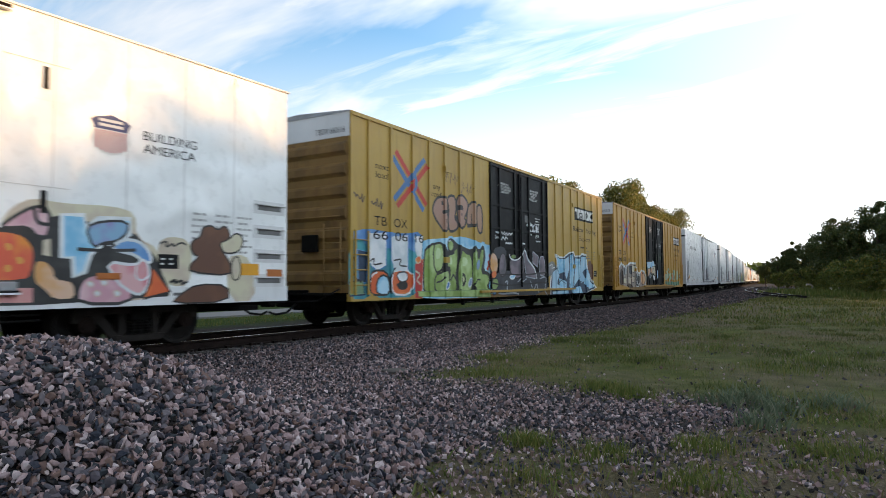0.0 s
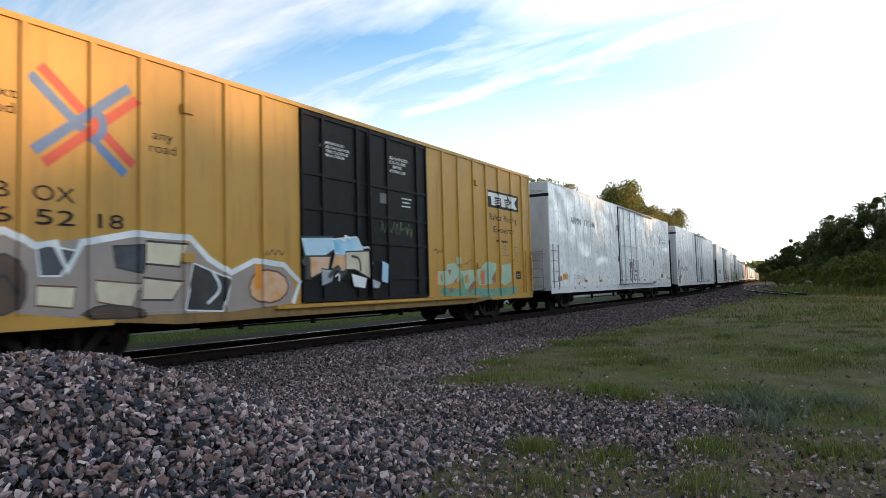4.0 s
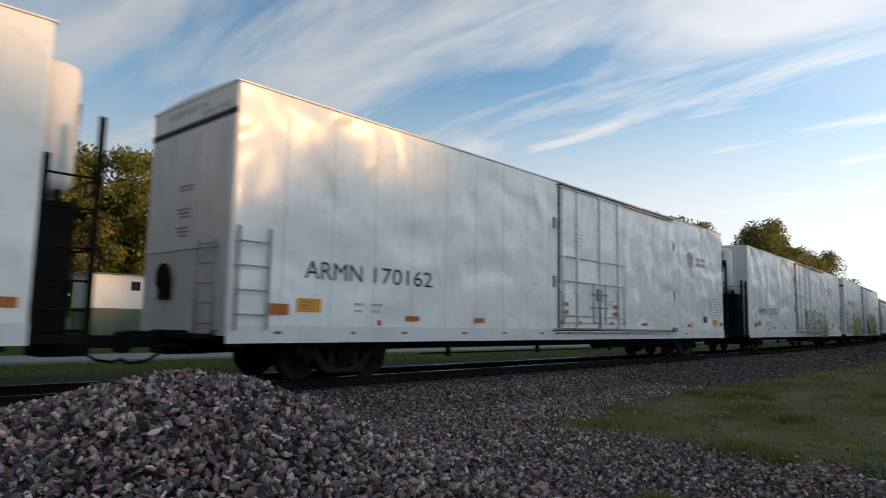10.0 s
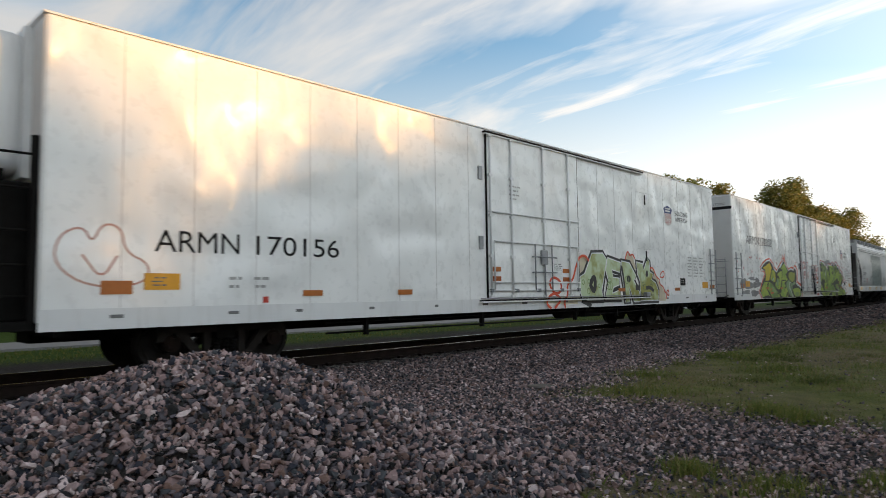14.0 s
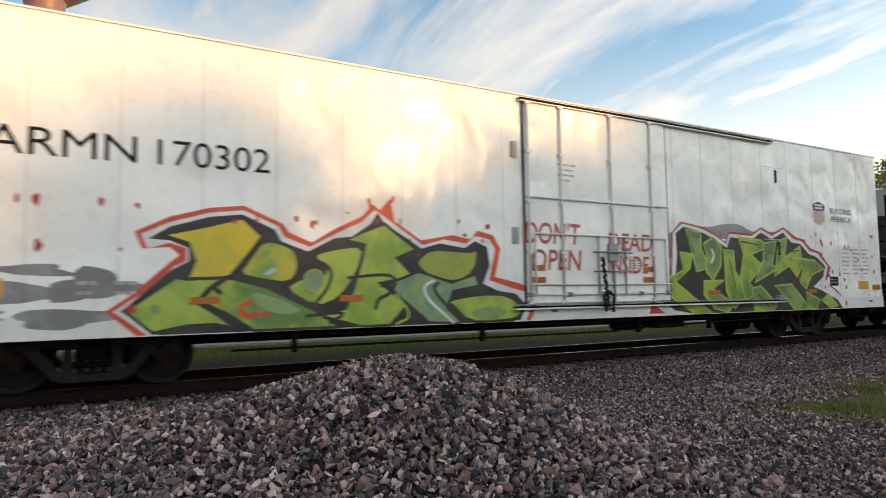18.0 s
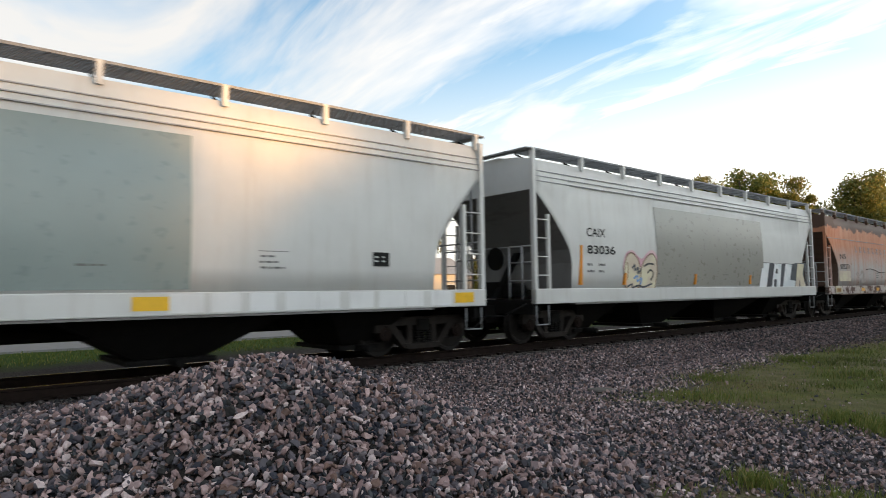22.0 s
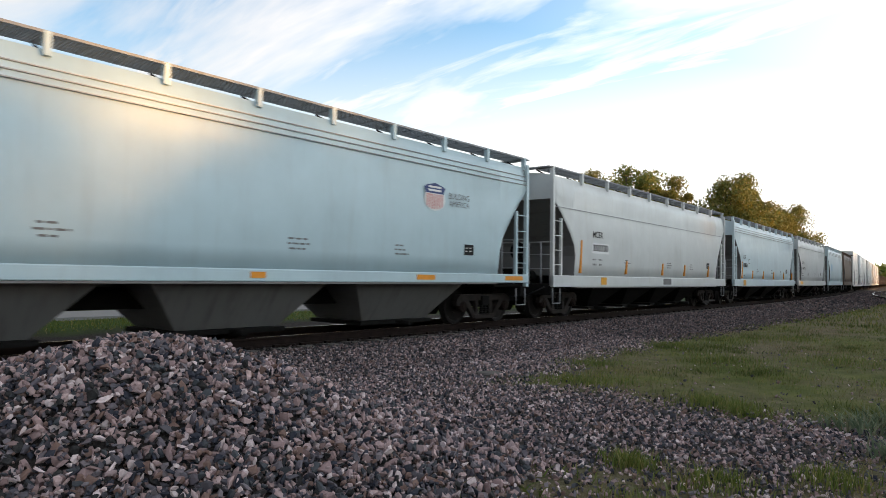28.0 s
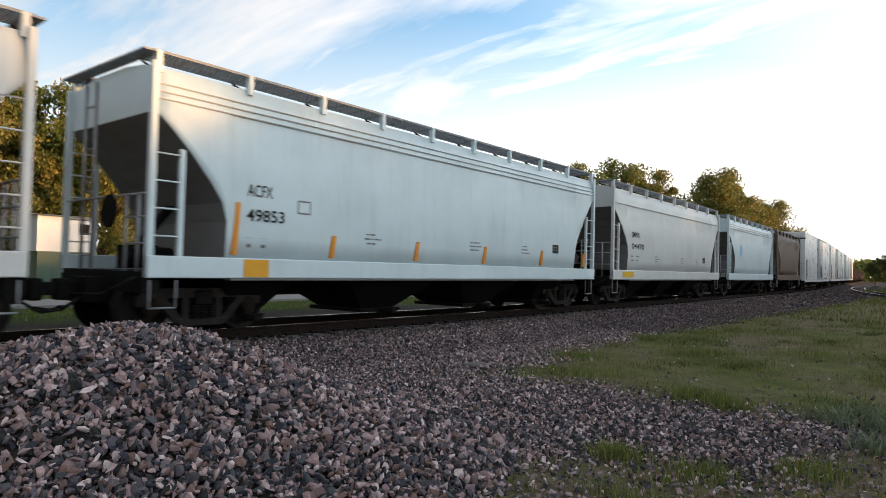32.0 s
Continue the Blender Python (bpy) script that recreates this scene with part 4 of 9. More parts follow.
def cold_unit(car, s):
    """The refrigerating machine on its platform, with railings, at the front (-1) or rear (1) end."""
    h = car["half"]
    y0, y1 = (-h - 0.8, -h) if s < 0 else (h, h + 0.8)
    out = y0 if s < 0 else y1
    part("machine_platform", bx(B(), -1.5, 1.5, y0, y1, 0.9, 1.02), DARK, car)
    lo = lambda p, q: (min(h * s + s * p, h * s + s * q), max(h * s + s * p, h * s + s * q))
    unit = part("cooling_unit", bx(B(), -0.98, 0.98, *lo(0.0, 0.6), 3.0, 5.0, 0, 0.2), WHITE, car, "white cooling unit with louvred grille", True)
    part("collar", bx(B(), -1.05, 1.05, *lo(0.0, 0.12), 2.95, 5.05), WHITE, unit)
    f = h * s + s * 0.605
    grille = prism(B(), [(-0.82, 4.42), (0.82, 4.42), (0.62, 3.82), (-0.62, 3.82)], min(f, f + s * 0.02), max(f, f + s * 0.02))
    bmesh.ops.rotate(grille, verts=grille.verts[:], matrix=Matrix.Rotation(radians(90), 3, "Z"), cent=(0, 0, 0))
    for v in grille.verts:
        v.co.x, v.co.y = -v.co.x, v.co.y
    bmesh.ops.recalc_face_normals(grille, faces=grille.faces)
    part("grille", grille, BLACK, unit)
    slat = meshed("slat", bx(B(), -0.7, 0.7, min(f, f + s * 0.035), max(f, f + s * 0.035), -0.012, 0.012), DARK)
    for i in range(7):
        put("slat", slat, unit, pose(0, 0, 3.88 + i * 0.078))
    for i in range(4):
        part("louvre", bx(B(), -0.7, 0.7, min(f, f + s * 0.012), max(f, f + s * 0.012), 4.5 + i * 0.085, 4.545 + i * 0.085), DARK, unit)
    part("maker_plate", bx(B(), -0.2, 0.2, min(f, f + s * 0.008), max(f, f + s * 0.008), 4.83, 4.92), BLUE, unit, "blue maker plate")
    for k in range(3):
        bar = bx(B(), 0.35 + k * 0.12, 0.42 + k * 0.12, min(f, f + s * 0.006), max(f, f + s * 0.006), 3.68, 3.74)
        part("print_bar", bar, GREY_INK, unit)
    part("machine_box", bx(B(), -1.25, 1.25, *lo(0.0, 0.55), 1.02, 2.86, 0, 0.03), DARK, car, "dark generator box")
    part("vent_panel", bx(B(), -0.9, -0.1, *lo(0.55, 0.57), 1.2, 2.0), BLACK, car)
    part("fuel_tank", tube(B(), (-1.1, h * s + s * 0.5, 1.3), (-0.3, h * s + s * 0.5, 1.3), 0.22, 14), DARK, car)
    for x in (-0.6, 0.2, 1.0):
        part("exhaust_pipe", tube(B(), (x, h * s + s * 0.35, 2.8), (x, h * s + s * 0.35, 3.05), 0.05, 8), DARK, car)
    part("data_panel", bx(B(), 1.151, 1.158, min(h * s + s * 0.15, h * s + s * 0.5), max(h * s + s * 0.15, h * s + s * 0.5), 1.8, 2.2), GREY_INK, car)
    bm = B()
    for x in (1.48, -1.48):
        for q in (0.06, 0.72):
            y = h * s + s * q
            bx(bm, x - 0.04, x + 0.04, y - 0.04, y + 0.04, 1.0, 4.1 if q > 0.5 and s > 0 else 3.45)
        for z in (1.35, 1.75, 2.2, 2.75, 3.2):
            tube(bm, (x, h * s, z), (x, out - s * 0.06, z), 0.018)
    for z in (2.2, 2.75, 3.2):
        tube(bm, (-1.48, out - s * 0.08, z), (1.48, out - s * 0.08, z), 0.018)
    part("railing", bm, DARK, car)


# ---- box cars ----
RIBS = [0.68, 1.58, 2.55, 3.36, 4.19, 5.05, 5.95, 12.65, 13.51, 14.44, 15.28, 16.15, 17.1, 17.97]


def boxcar(front, label, sheet, number, shift=0.0):
    L = 18.65
    car = start_car("box_car", label, "railway wagon", front, L, 0.72, "wagons of the train")
    h = car["half"]
    part("body", bx(B(), -SIDE + 0.01, SIDE - 0.05, -h + 0.02, h - 0.02, 1.0, 5.17), sheet, car)
    for a, b in ((0.0, 6.95), (11.78, L)):
        part("side_sheet", bx(B(), SIDE - 0.05, SIDE, a - h, b - h, 0.98, 5.15), sheet, car)
    part("roof", prism_roof(h, 5.18, 5.31), GALV, car, "galvanised roof")
    part("top_chord", bx(B(), SIDE - 0.05, SIDE + 0.035, -h, h, 5.11, 5.2), sheet, car)
    for a, b in ((0.02, 2.9), (L - 3.2, L - 0.02)):
        part("side_sill", bx(B(), SIDE - 0.1, SIDE + 0.02, a - h, b - h, 0.8, 0.98), sheet, car)
    bm = prism(B(), [(2.9 - h, 0.98), (L - 3.2 - h, 0.98), (L - 3.2 - h, 0.84), (L - 4.4 - h, 0.74), (4.1 - h, 0.74), (2.9 - h, 0.84)][::-1], SIDE - 0.08, SIDE + 0.02)
    bmesh.ops.recalc_face_normals(bm, faces=bm.faces)
    part("side_sill", bm, END_YELLOW, car, "deep grimy side sill")
    bm = B()
    v = [(-0.06, 0), (-0.05, 0.045), (0.05, 0.045), (0.06, 0)]
    for i in range(3):
        bm.faces.new([bm.verts.new(p) for p in ((SIDE + v[i][1], v[i][0], 1.0), (SIDE + v[i + 1][1], v[i + 1][0], 1.0), (SIDE + v[i + 1][1], v[i + 1][0], 5.11), (SIDE + v[i][1], v[i][0], 5.11))])
    post = meshed("side_post", bm, sheet)
    for u in RIBS:
        put("side_post", post, car, pose(0, u - h, 0))
    for u in (0.05, L - 0.05):
        part("corner_post", bx(B(), SIDE - 0.03, SIDE + 0.02, u - h - 0.05, u - h + 0.05, 0.9, 5.15), sheet, car)
    # corrugated end, white at the top
    for s in (-1, 1):
        e = s * (h - 0.02)
        part("end_sheet", bx(B(), -1.55, 1.55, min(e, e + s * 0.02), max(e, e + s * 0.02), 1.0, 4.62), END_YELLOW, car, "grimy corrugated end darkened for shade")
        part("end_sheet", bx(B(), -1.58, 1.58, min(e, e + s * 0.03), max(e, e + s * 0.03), 4.62, 5.18), WHITE, car, "white top of the end")
        rib = prism(B(), [(0, -0.17), (s * 0.08, -0.08), (s * 0.08, 0.08), (0, 0.17)], -1.5, 1.5)
        bmesh.ops.recalc_face_normals(rib, faces=rib.faces)
        me = meshed("end_corrugation", rib, END_YELLOW)
        for i in range(7):
            put("end_corrugation", me, car, pose(0, e + s * 0.02, 1.35 + i * 0.5))
    y = -h - 0.1
    part("brake_box", bx(B(), 0.3, 0.75, y - 0.12, y, 1.95, 2.35, 0, 0.02), DARK, car)
    bm = B()
    for x in (0.95, 1.45):
        tube(bm, (x, y - 0.06, 1.0), (x, y - 0.06, 2.6), 0.016)
    for i in range(5):
        tube(bm, (0.95, y - 0.06, 1.15 + i * 0.33), (1.45, y - 0.06, 1.15 + i * 0.33), 0.014)
    tube(bm, (-1.4, y - 0.1, 2.75), (1.45, y - 0.1, 2.75), 0.015)
    part("end_ladder", bm, END_YELLOW, car)
    part("end_platform", bx(B(), -1.2, 1.2, y - 0.35, y, 0.95, 1.0), DARK, car)
    write_end(car, "TBOX " + number, 0.55, 1.45, 4.72, 4.86, GREY_INK, -h - 0.012)
    bars_end = bx(B(), -1.3, -0.4, -h - 0.016, -h - 0.012, 4.7, 4.74)
    part("small_print", bars_end, GREY_INK, car)
    ladder(car, 0.12, 0.6, 1.0, 2.4, 4, sheet)
    ladder(car, L - 0.6, L - 0.12, 1.0, 2.4, 4, sheet)
    # a pair of black doors
    for a, b, name in ((6.97, 9.22, "plug_door"), (9.26, 11.76, "sliding_door")):
        door = part(name, bx(B(), SIDE - 0.05, SIDE + 0.01, a - h, b - h, 1.02, 5.09), DOOR_BLACK, car, "black steel door")
        for f in (0.0, 0.3, 0.82, 1.0):
            y = a + (b - a) * f - h
            part("door_post", bx(B(), SIDE + 0.01, SIDE + 0.06, y - (0.05 if f else 0.0), y + (0.05 if f < 1 else 0.0), 1.02, 5.09), DOOR_BLACK, door)
        for z in (1.04, 1.5, 2.35, 3.0, 3.75, 5.03):
            part("door_rib", bx(B(), SIDE + 0.01, SIDE + 0.045, a - h, b - h, z - 0.035, z + 0.035), DOOR_BLACK, door)
    part("door_track", bx(B(), SIDE - 0.02, SIDE + 0.12, 6.2 - h, 14.6 - h, 0.9, 0.97), sheet, car, "lower door track")
    part("lock_bar", tube(B(), (SIDE + 0.1, 9.2 - h, 1.05), (SIDE + 0.1, 9.2 - h, 4.9), 0.03), DOOR_BLACK, car)
    for z in (4.36, 1.78):
        part("door_stop", bx(B(), SIDE, SIDE + 0.1, 14.46 - h, 14.66 - h, z, z + 0.16), sheet, car)
        part("door_stop", bx(B(), SIDE, SIDE + 0.1, 4.1 - h, 4.3 - h, z, z + 0.16), sheet, car)
    write(car, "IMPORTANT\nCLOSE THIS DOOR\nBEFORE CLOSING\nMAIN DOOR", 7.56, 8.56, 4.2, 4.54, WHITE_INK, SIDE + 0.01, fat=0.012)
    write(car, "CLOSE AND LOCK\nBOTH DOORS\nBEFORE\nMOVING CAR", 9.98, 10.93, 4.17, 4.58, WHITE_INK, SIDE + 0.01, fat=0.012)
    bars(car, 10.6, 11.1, 3.3, 3.6, 3, WHITE_INK, 6, x=SIDE + 0.01)
    plate(car, 9.7, 10.0, 3.35, 3.6, GREY_INK, "data_plate", SIDE + 0.01)
    under(car, h, 0.62)
    add_gear(car, 2.35)
    add_couplers(car)
    # marks
    ribs = RIBS
    half = h
    bm = B()
    cx, cz, s = 2.47 - half, 3.86, 0.62
    for mi, (p, q) in enumerate((((-1.2, 1.0), (1.1, -1.0)), ((-1.1, -1.0), (1.2, 1.0)))):
        for j, off in enumerate((-0.17, 0.17)):
            dy, dz = q[0] - p[0], q[1] - p[1]
            n = math.hypot(dy, dz)
            ny, nz = -dz / n * off, dy / n * off
            w = (-dz / n * 0.12, dy / n * 0.12)
            pts = [(p[0] + ny + w[0], p[1] + nz + w[1]), (p[0] + ny - w[0], p[1] + nz - w[1]), (q[0] + ny - w[0], q[1] + nz - w[1]), (q[0] + ny + w[0], q[1] + nz + w[1])]
            blob(bm, [(cx + a * s, cz + b * s) for a, b in pts], SIDE + 0.003 + 0.001 * (mi * 2 + j), (j + mi) % 2)
    ribbon(bm, [(cx + s * 0.42 * math.sin(q), cz + s * 0.42 * math.cos(q)) for q in (0.3, 0.8, 1.3, 1.8, 2.3, 2.8)], 0.13, SIDE + 0.008, 0)
    over_ribs(bm, [r - half for r in ribs if 1.4 < r < 3.6], 0.045)
    part("cross_emblem", bm, [BLUE, RED], car, "crossed red and blue bars")
    write(car, "next\nload", 0.95, 1.5, 3.78, 4.12, BLACK, ribs=ribs)
    write(car, "any\nroad", 3.5, 4.0, 3.6, 3.92, BLACK, ribs=ribs)
    write(car, "TB", 0.9, 1.42, 2.62, 2.84, BLACK, ribs=ribs)
    write(car, "OX", 1.72, 2.3, 2.62, 2.84, BLACK, ribs=ribs)
    for i, (a, b) in enumerate(((0.85, 1.45), (1.75, 2.3), (2.65, 3.05))):
        write(car, number[2 * i:2 * i + 2], a, b, 2.28, 2.5, BLACK, ribs=ribs, lift=0.016)
    e0, e1, ez = (15.36, 17.68, 3.78) if shift else (14.88, 17.28, 3.86)
    bm = bx(B(), SIDE + 0.002, SIDE + 0.003, e0 - half, e1 - half, ez, ez + 0.56)
    for f in (0.03, 0.335):
        a = e0 + (e1 - e0) * f - half
        prism(bm, [(a + 0.24, ez + 0.08), (a + 0.5, ez + 0.08), (a + 0.44, ez + 0.49), (a + 0.19, ez + 0.49)][::-1], SIDE + 0.003, SIDE + 0.0042, 1)
        prism(bm, [(a, ez + 0.36), (a + 0.7, ez + 0.36), (a + 0.66, ez + 0.49), (a + 0.0, ez + 0.49)][::-1], SIDE + 0.0045, SIDE + 0.0052, 1)
        for k in range(4):
            z = ez + 0.12 + k * 0.055
            prism(bm, [(a + 0.4, z), (a + 0.86, z), (a + 0.86, z + 0.022), (a + 0.4, z + 0.022)][::-1], SIDE + 0.0055, SIDE + 0.006, 1)
    a = e0 + (e1 - e0) * 0.64 - half
    for k, (p, q) in enumerate(((0.0, 0.46), (0.46, 0.0))):
        prism(bm, [(a + p, ez + 0.08), (a + p + 0.28, ez + 0.08), (a + q + 0.28, ez + 0.49), (a + q, ez + 0.49)][::-1], SIDE + 0.0062 + 0.001 * k, SIDE + 0.007 + 0.001 * k, 1)
    bmesh.ops.recalc_face_normals(bm, faces=bm.faces)
    over_ribs(bm, [r - half for r in ribs if 14.9 < r < 17.8], 0.045)
    part("emblem_panel", bm, [BLACK, WHITE_INK], car, "black panel with white block shapes")
    write(car, "Railcar Pooling", 14.7 + shift * 2.3, 17.65 - shift * 0.4, 3.3, 3.58, BLACK, ribs=ribs)
    write(car, "Experts", 15.4 + shift, 16.9 + shift, 2.92, 3.18, BLACK, ribs=ribs)
    bars(car, 15.45 + shift, 16.9 + shift, 2.6, 2.8, 1, BLACK, 3)
    plate(car, 17.35, 17.72, 1.45, 1.72, BLACK, "stencil_block")
    bars(car, 17.4, 17.66, 1.5, 1.66, 2, WHITE_INK, 3, "stencil", SIDE + 0.007, 2)
    bars(car, 16.3, 17.7, 2.2, 2.6, 4, GREY_INK, 13, cols=2)
    return car


# ---- covered hopper cars ----
def side_x(z):
    if z <= 3.6:
        return 1.5 + 0.09 * math.sin(math.pi * min(1, max(0, (z - 1.2) / 2.6)) ** 0.9)
    f = (z - 3.6) / 0.67
    return 1.56 - 0.13 * f * f


def hopper(front, length, label, sheet, bays, sill=None, slope=SHADED_SLOPE, name="covered_hopper", beads=(3.76, 3.87, 3.99), bay_sheet=None, posts=10, end_label="", bay_deep=0.42, sill_low=1.08, bead_shade=None, raised=1.02):
    car = start_car(name, label, "railway wagon", front, length, sill_low, "wagons of the train")
    h, sill = car["half"], sill or sheet
    cut = [(0.08, 3.58), (0.35, 3.33), (0.65, 3.02), (1.0, 2.6), (1.22, 2.3), (1.31, 2.0), (1.33, 1.42)]
    stations = cut + [(length * f, 1.42) for f in (0.3, 0.5, 0.7)] + [(length - u, z) for u, z in cut[::-1]]
    bm, rows = B(), []
    for u, zb in stations:
        ring = []
        for i in range(9):
            z = zb + (4.25 - zb) * i / 8
            ring.append((side_x(z), z))
        ring += [(1.1, 4.33), (0.5, 4.39)]
        rows.append([bm.verts.new((x, u - h, z)) for x, z in ring] + [bm.verts.new((-x, u - h, z)) for x, z in ring[::-1]])
    n = len(rows[0])
    for a, b in zip(rows, rows[1:]):
        for i in range(n - 1):
            f = bm.faces.new((a[i], b[i], b[i + 1], a[i + 1]))
            f.smooth = True
        # slope sheets and underside take the second, shade-darkened sheet
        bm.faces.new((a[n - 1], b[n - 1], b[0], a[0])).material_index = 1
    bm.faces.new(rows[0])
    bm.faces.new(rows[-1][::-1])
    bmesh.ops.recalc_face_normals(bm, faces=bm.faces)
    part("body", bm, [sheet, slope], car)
    # beads in another grey, which paints the shadow line of the sheet overlap
    for z in beads:
        bm = B()
        x = side_x(z)
        prism(bm, [(0.1 - h, z - 0.009), (length - 0.1 - h, z - 0.009), (length - 0.1 - h, z + 0.009), (0.1 - h, z + 0.009)][::-1], x - 0.01, x + 0.018)
        bmesh.ops.recalc_face_normals(bm, faces=bm.faces)
        part("bead", bm, bead_shade or GALV, car)
    for s in (1, -1):
        bm = bx(B(), s * 1.53 - 0.07, s * 1.53 + 0.07, -h, h, sill_low, 1.42, 0, 0.02)
        part("side_sill", bm, sill, car)
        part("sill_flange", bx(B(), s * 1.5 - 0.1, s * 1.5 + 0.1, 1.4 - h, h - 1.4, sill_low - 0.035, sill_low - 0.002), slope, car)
    # ends: platform, posts, ladders, rails
    for s in (-1, 1):
        e = s * h
        y = lambda q: e - s * q
        lo = lambda a, b: (min(y(a), y(b)), max(y(a), y(b)))
        a, b = lo(0.0, 1.4)
        part("end_platform", bx(B(), -1.46, 1.46, a, b, 1.1, 1.17), DARK, car)
        a, b = lo(0.0, 0.25)
        part("end_sill", bx(B(), -1.5, 1.5, a, b, 0.85, 1.1), DARK, car)
        for x in (1.53, -1.53):
            a, b = lo(0.0, 0.1)
            part("corner_post", bx(B(), x - 0.05, x + 0.05, a, b, 1.1, 4.3), sheet, car)
            a, b = lo(0.49, 0.57)
            part("ladder_post", bx(B(), x - 0.035, x + 0.035, a, b, 1.4, 3.05), sheet, car)
            step = part("step", pipe(B(), [(x, y(0.08), 1.05), (x, y(0.08), 0.62), (x, y(0.5), 0.62), (x, y(0.5), 1.05)], 0.017), WALKWAY, car)
            rung = meshed("rung", tube(B(), (x + 0.02, y(0.03), 0.35), (x + 0.02, y(0.53), 0.35), 0.015), sheet)
            for i in range(5):
                put("rung", rung, step, pose(0, 0, 0.95 + i * 0.42 if x > 0 else 1.3 + i * 0.4))
        bm = B()
        for x in (0.75, 1.15):
            tube(bm, (x, y(0.06), 1.15), (x, y(0.06), 2.35), 0.025)
        for z in (1.6, 2.0, 2.35):
            tube(bm, (0.75, y(0.06), z), (1.5, y(0.06), z), 0.018)
        tube(bm, (-1.5, y(0.05), 2.35), (1.5, y(0.05), 2.35), 0.018)
        tube(bm, (-0.9, y(0.07), 1.15), (-0.9, y(0.07), 4.3), 0.03)
        tube(bm, (-0.5, y(0.07), 1.15), (-0.5, y(0.07), 4.3), 0.03)
        for i in range(8):
            tube(bm, (-0.9, y(0.07), 1.4 + i * 0.36), (-0.5, y(0.07), 1.4 + i * 0.36), 0.014)
        part("end_railing", bm, GALV, car)
        bm = prism(B(), [(y(0.3), 1.2), (y(0.42), 1.2), (y(1.25), 2.3), (y(1.1), 2.3)], -0.08, 0.08)
        bx(bm, -0.5, 0.0, min(y(0.5), y(1.0)), max(y(0.5), y(1.0)), 1.2, 1.6)
        tube(bm, (0.2, y(0.5), 1.4), (0.2, y(1.1), 1.4), 0.17, 12)
        bmesh.ops.recalc_face_normals(bm, faces=bm.faces)
        part("brake_gear", bm, DARK, car)
        if s < 0:
            bm = tube(B(), (0.45, y(-0.06), 2.1), (0.45, y(-0.1), 2.1), 0.26, 14)
            part("brake_wheel", bm, DARK, car)
    # roof walkways and hatches
    for s in (1, -1):
        # open grating: thin bars along the roof between an inner and an outer rail, on posts and braces
        bm = bx(B(), s * 1.5 - 0.015, s * 1.5 + 0.015, -h + 0.02, h - 0.02, 4.45, 4.49)
        for i in range(9):
            x = s * (0.92 + i * 0.063)
            bx(bm, x - 0.014, x + 0.014, -h + 0.02, h - 0.02, 4.452, 4.476)
        for i in range(posts * 3 - 2):
            y = -h + 0.12 + (2 * h - 0.24) * i / (posts * 3 - 3)
            bx(bm, min(s * 0.92, s * 1.49), max(s * 0.92, s * 1.49), y - 0.012, y + 0.012, 4.444, 4.451)
        part("running_board", bm, WALKWAY, car, "grey open grating of the roof walkway")
        bracket = meshed("walkway_bracket", bx(B(), min(s * 1.42, s * 1.525), max(s * 1.42, s * 1.525), -0.045, 0.045, 4.16, 4.485), sheet)
        brace = meshed("walkway_brace", tube(B(), (s * 1.36, 0, 4.2), (s * 0.95, 0, 4.43), 0.022), DARK)
        for i in range(posts):
            q = pose(0, -h + 0.12 + (2 * h - 0.24) * i / (posts - 1), 0)
            put("walkway_bracket", bracket, car, q)
            put("walkway_brace", brace, car, q)
    part("crosswalk", bx(B(), -1.5, 1.5, -h - 0.12, -h + 0.12, 4.45, 4.48), WALKWAY, car)
    part("crosswalk", bx(B(), -1.5, 1.5, h - 0.12, h + 0.12, 4.45, 4.48), WALKWAY, car)
    for i in range(4):
        u = -h + length * (i + 0.5) / 4
        part("hatch_cover", bx(B(), -0.35, 0.35, u - length * 0.11, u + length * 0.11, 4.36, 4.47, 0, 0.03), sheet, car)
    # discharge bays
    for u, half_top, half_low in bays:
        bm, c = B(), u - h
        top = [bm.verts.new((x, c + y, sill_low + 0.02)) for x, y in ((1.38, -half_top), (1.38, half_top), (-1.38, half_top), (-1.38, -half_top))]
        low = [bm.verts.new((x, c + y, bay_deep)) for x, y in ((0.75, -half_low), (0.75, half_low), (-0.75, half_low), (-0.75, -half_low))]
        for i in range(4):
            bm.faces.new((top[i], top[(i + 1) % 4], low[(i + 1) % 4], low[i]))
        bm.faces.new(low)
        bmesh.ops.recalc_face_normals(bm, faces=bm.faces)
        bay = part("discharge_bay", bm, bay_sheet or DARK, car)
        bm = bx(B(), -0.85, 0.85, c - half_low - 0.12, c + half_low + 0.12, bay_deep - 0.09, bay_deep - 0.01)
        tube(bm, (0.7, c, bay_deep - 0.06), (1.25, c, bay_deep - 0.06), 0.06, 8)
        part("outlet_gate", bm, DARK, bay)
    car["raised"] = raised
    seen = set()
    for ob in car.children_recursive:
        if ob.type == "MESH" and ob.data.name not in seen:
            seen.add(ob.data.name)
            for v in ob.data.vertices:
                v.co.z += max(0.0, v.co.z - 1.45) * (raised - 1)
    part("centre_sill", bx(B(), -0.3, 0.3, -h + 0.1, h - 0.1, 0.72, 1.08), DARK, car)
    add_gear(car, 1.25)
    add_couplers(car)
    return car


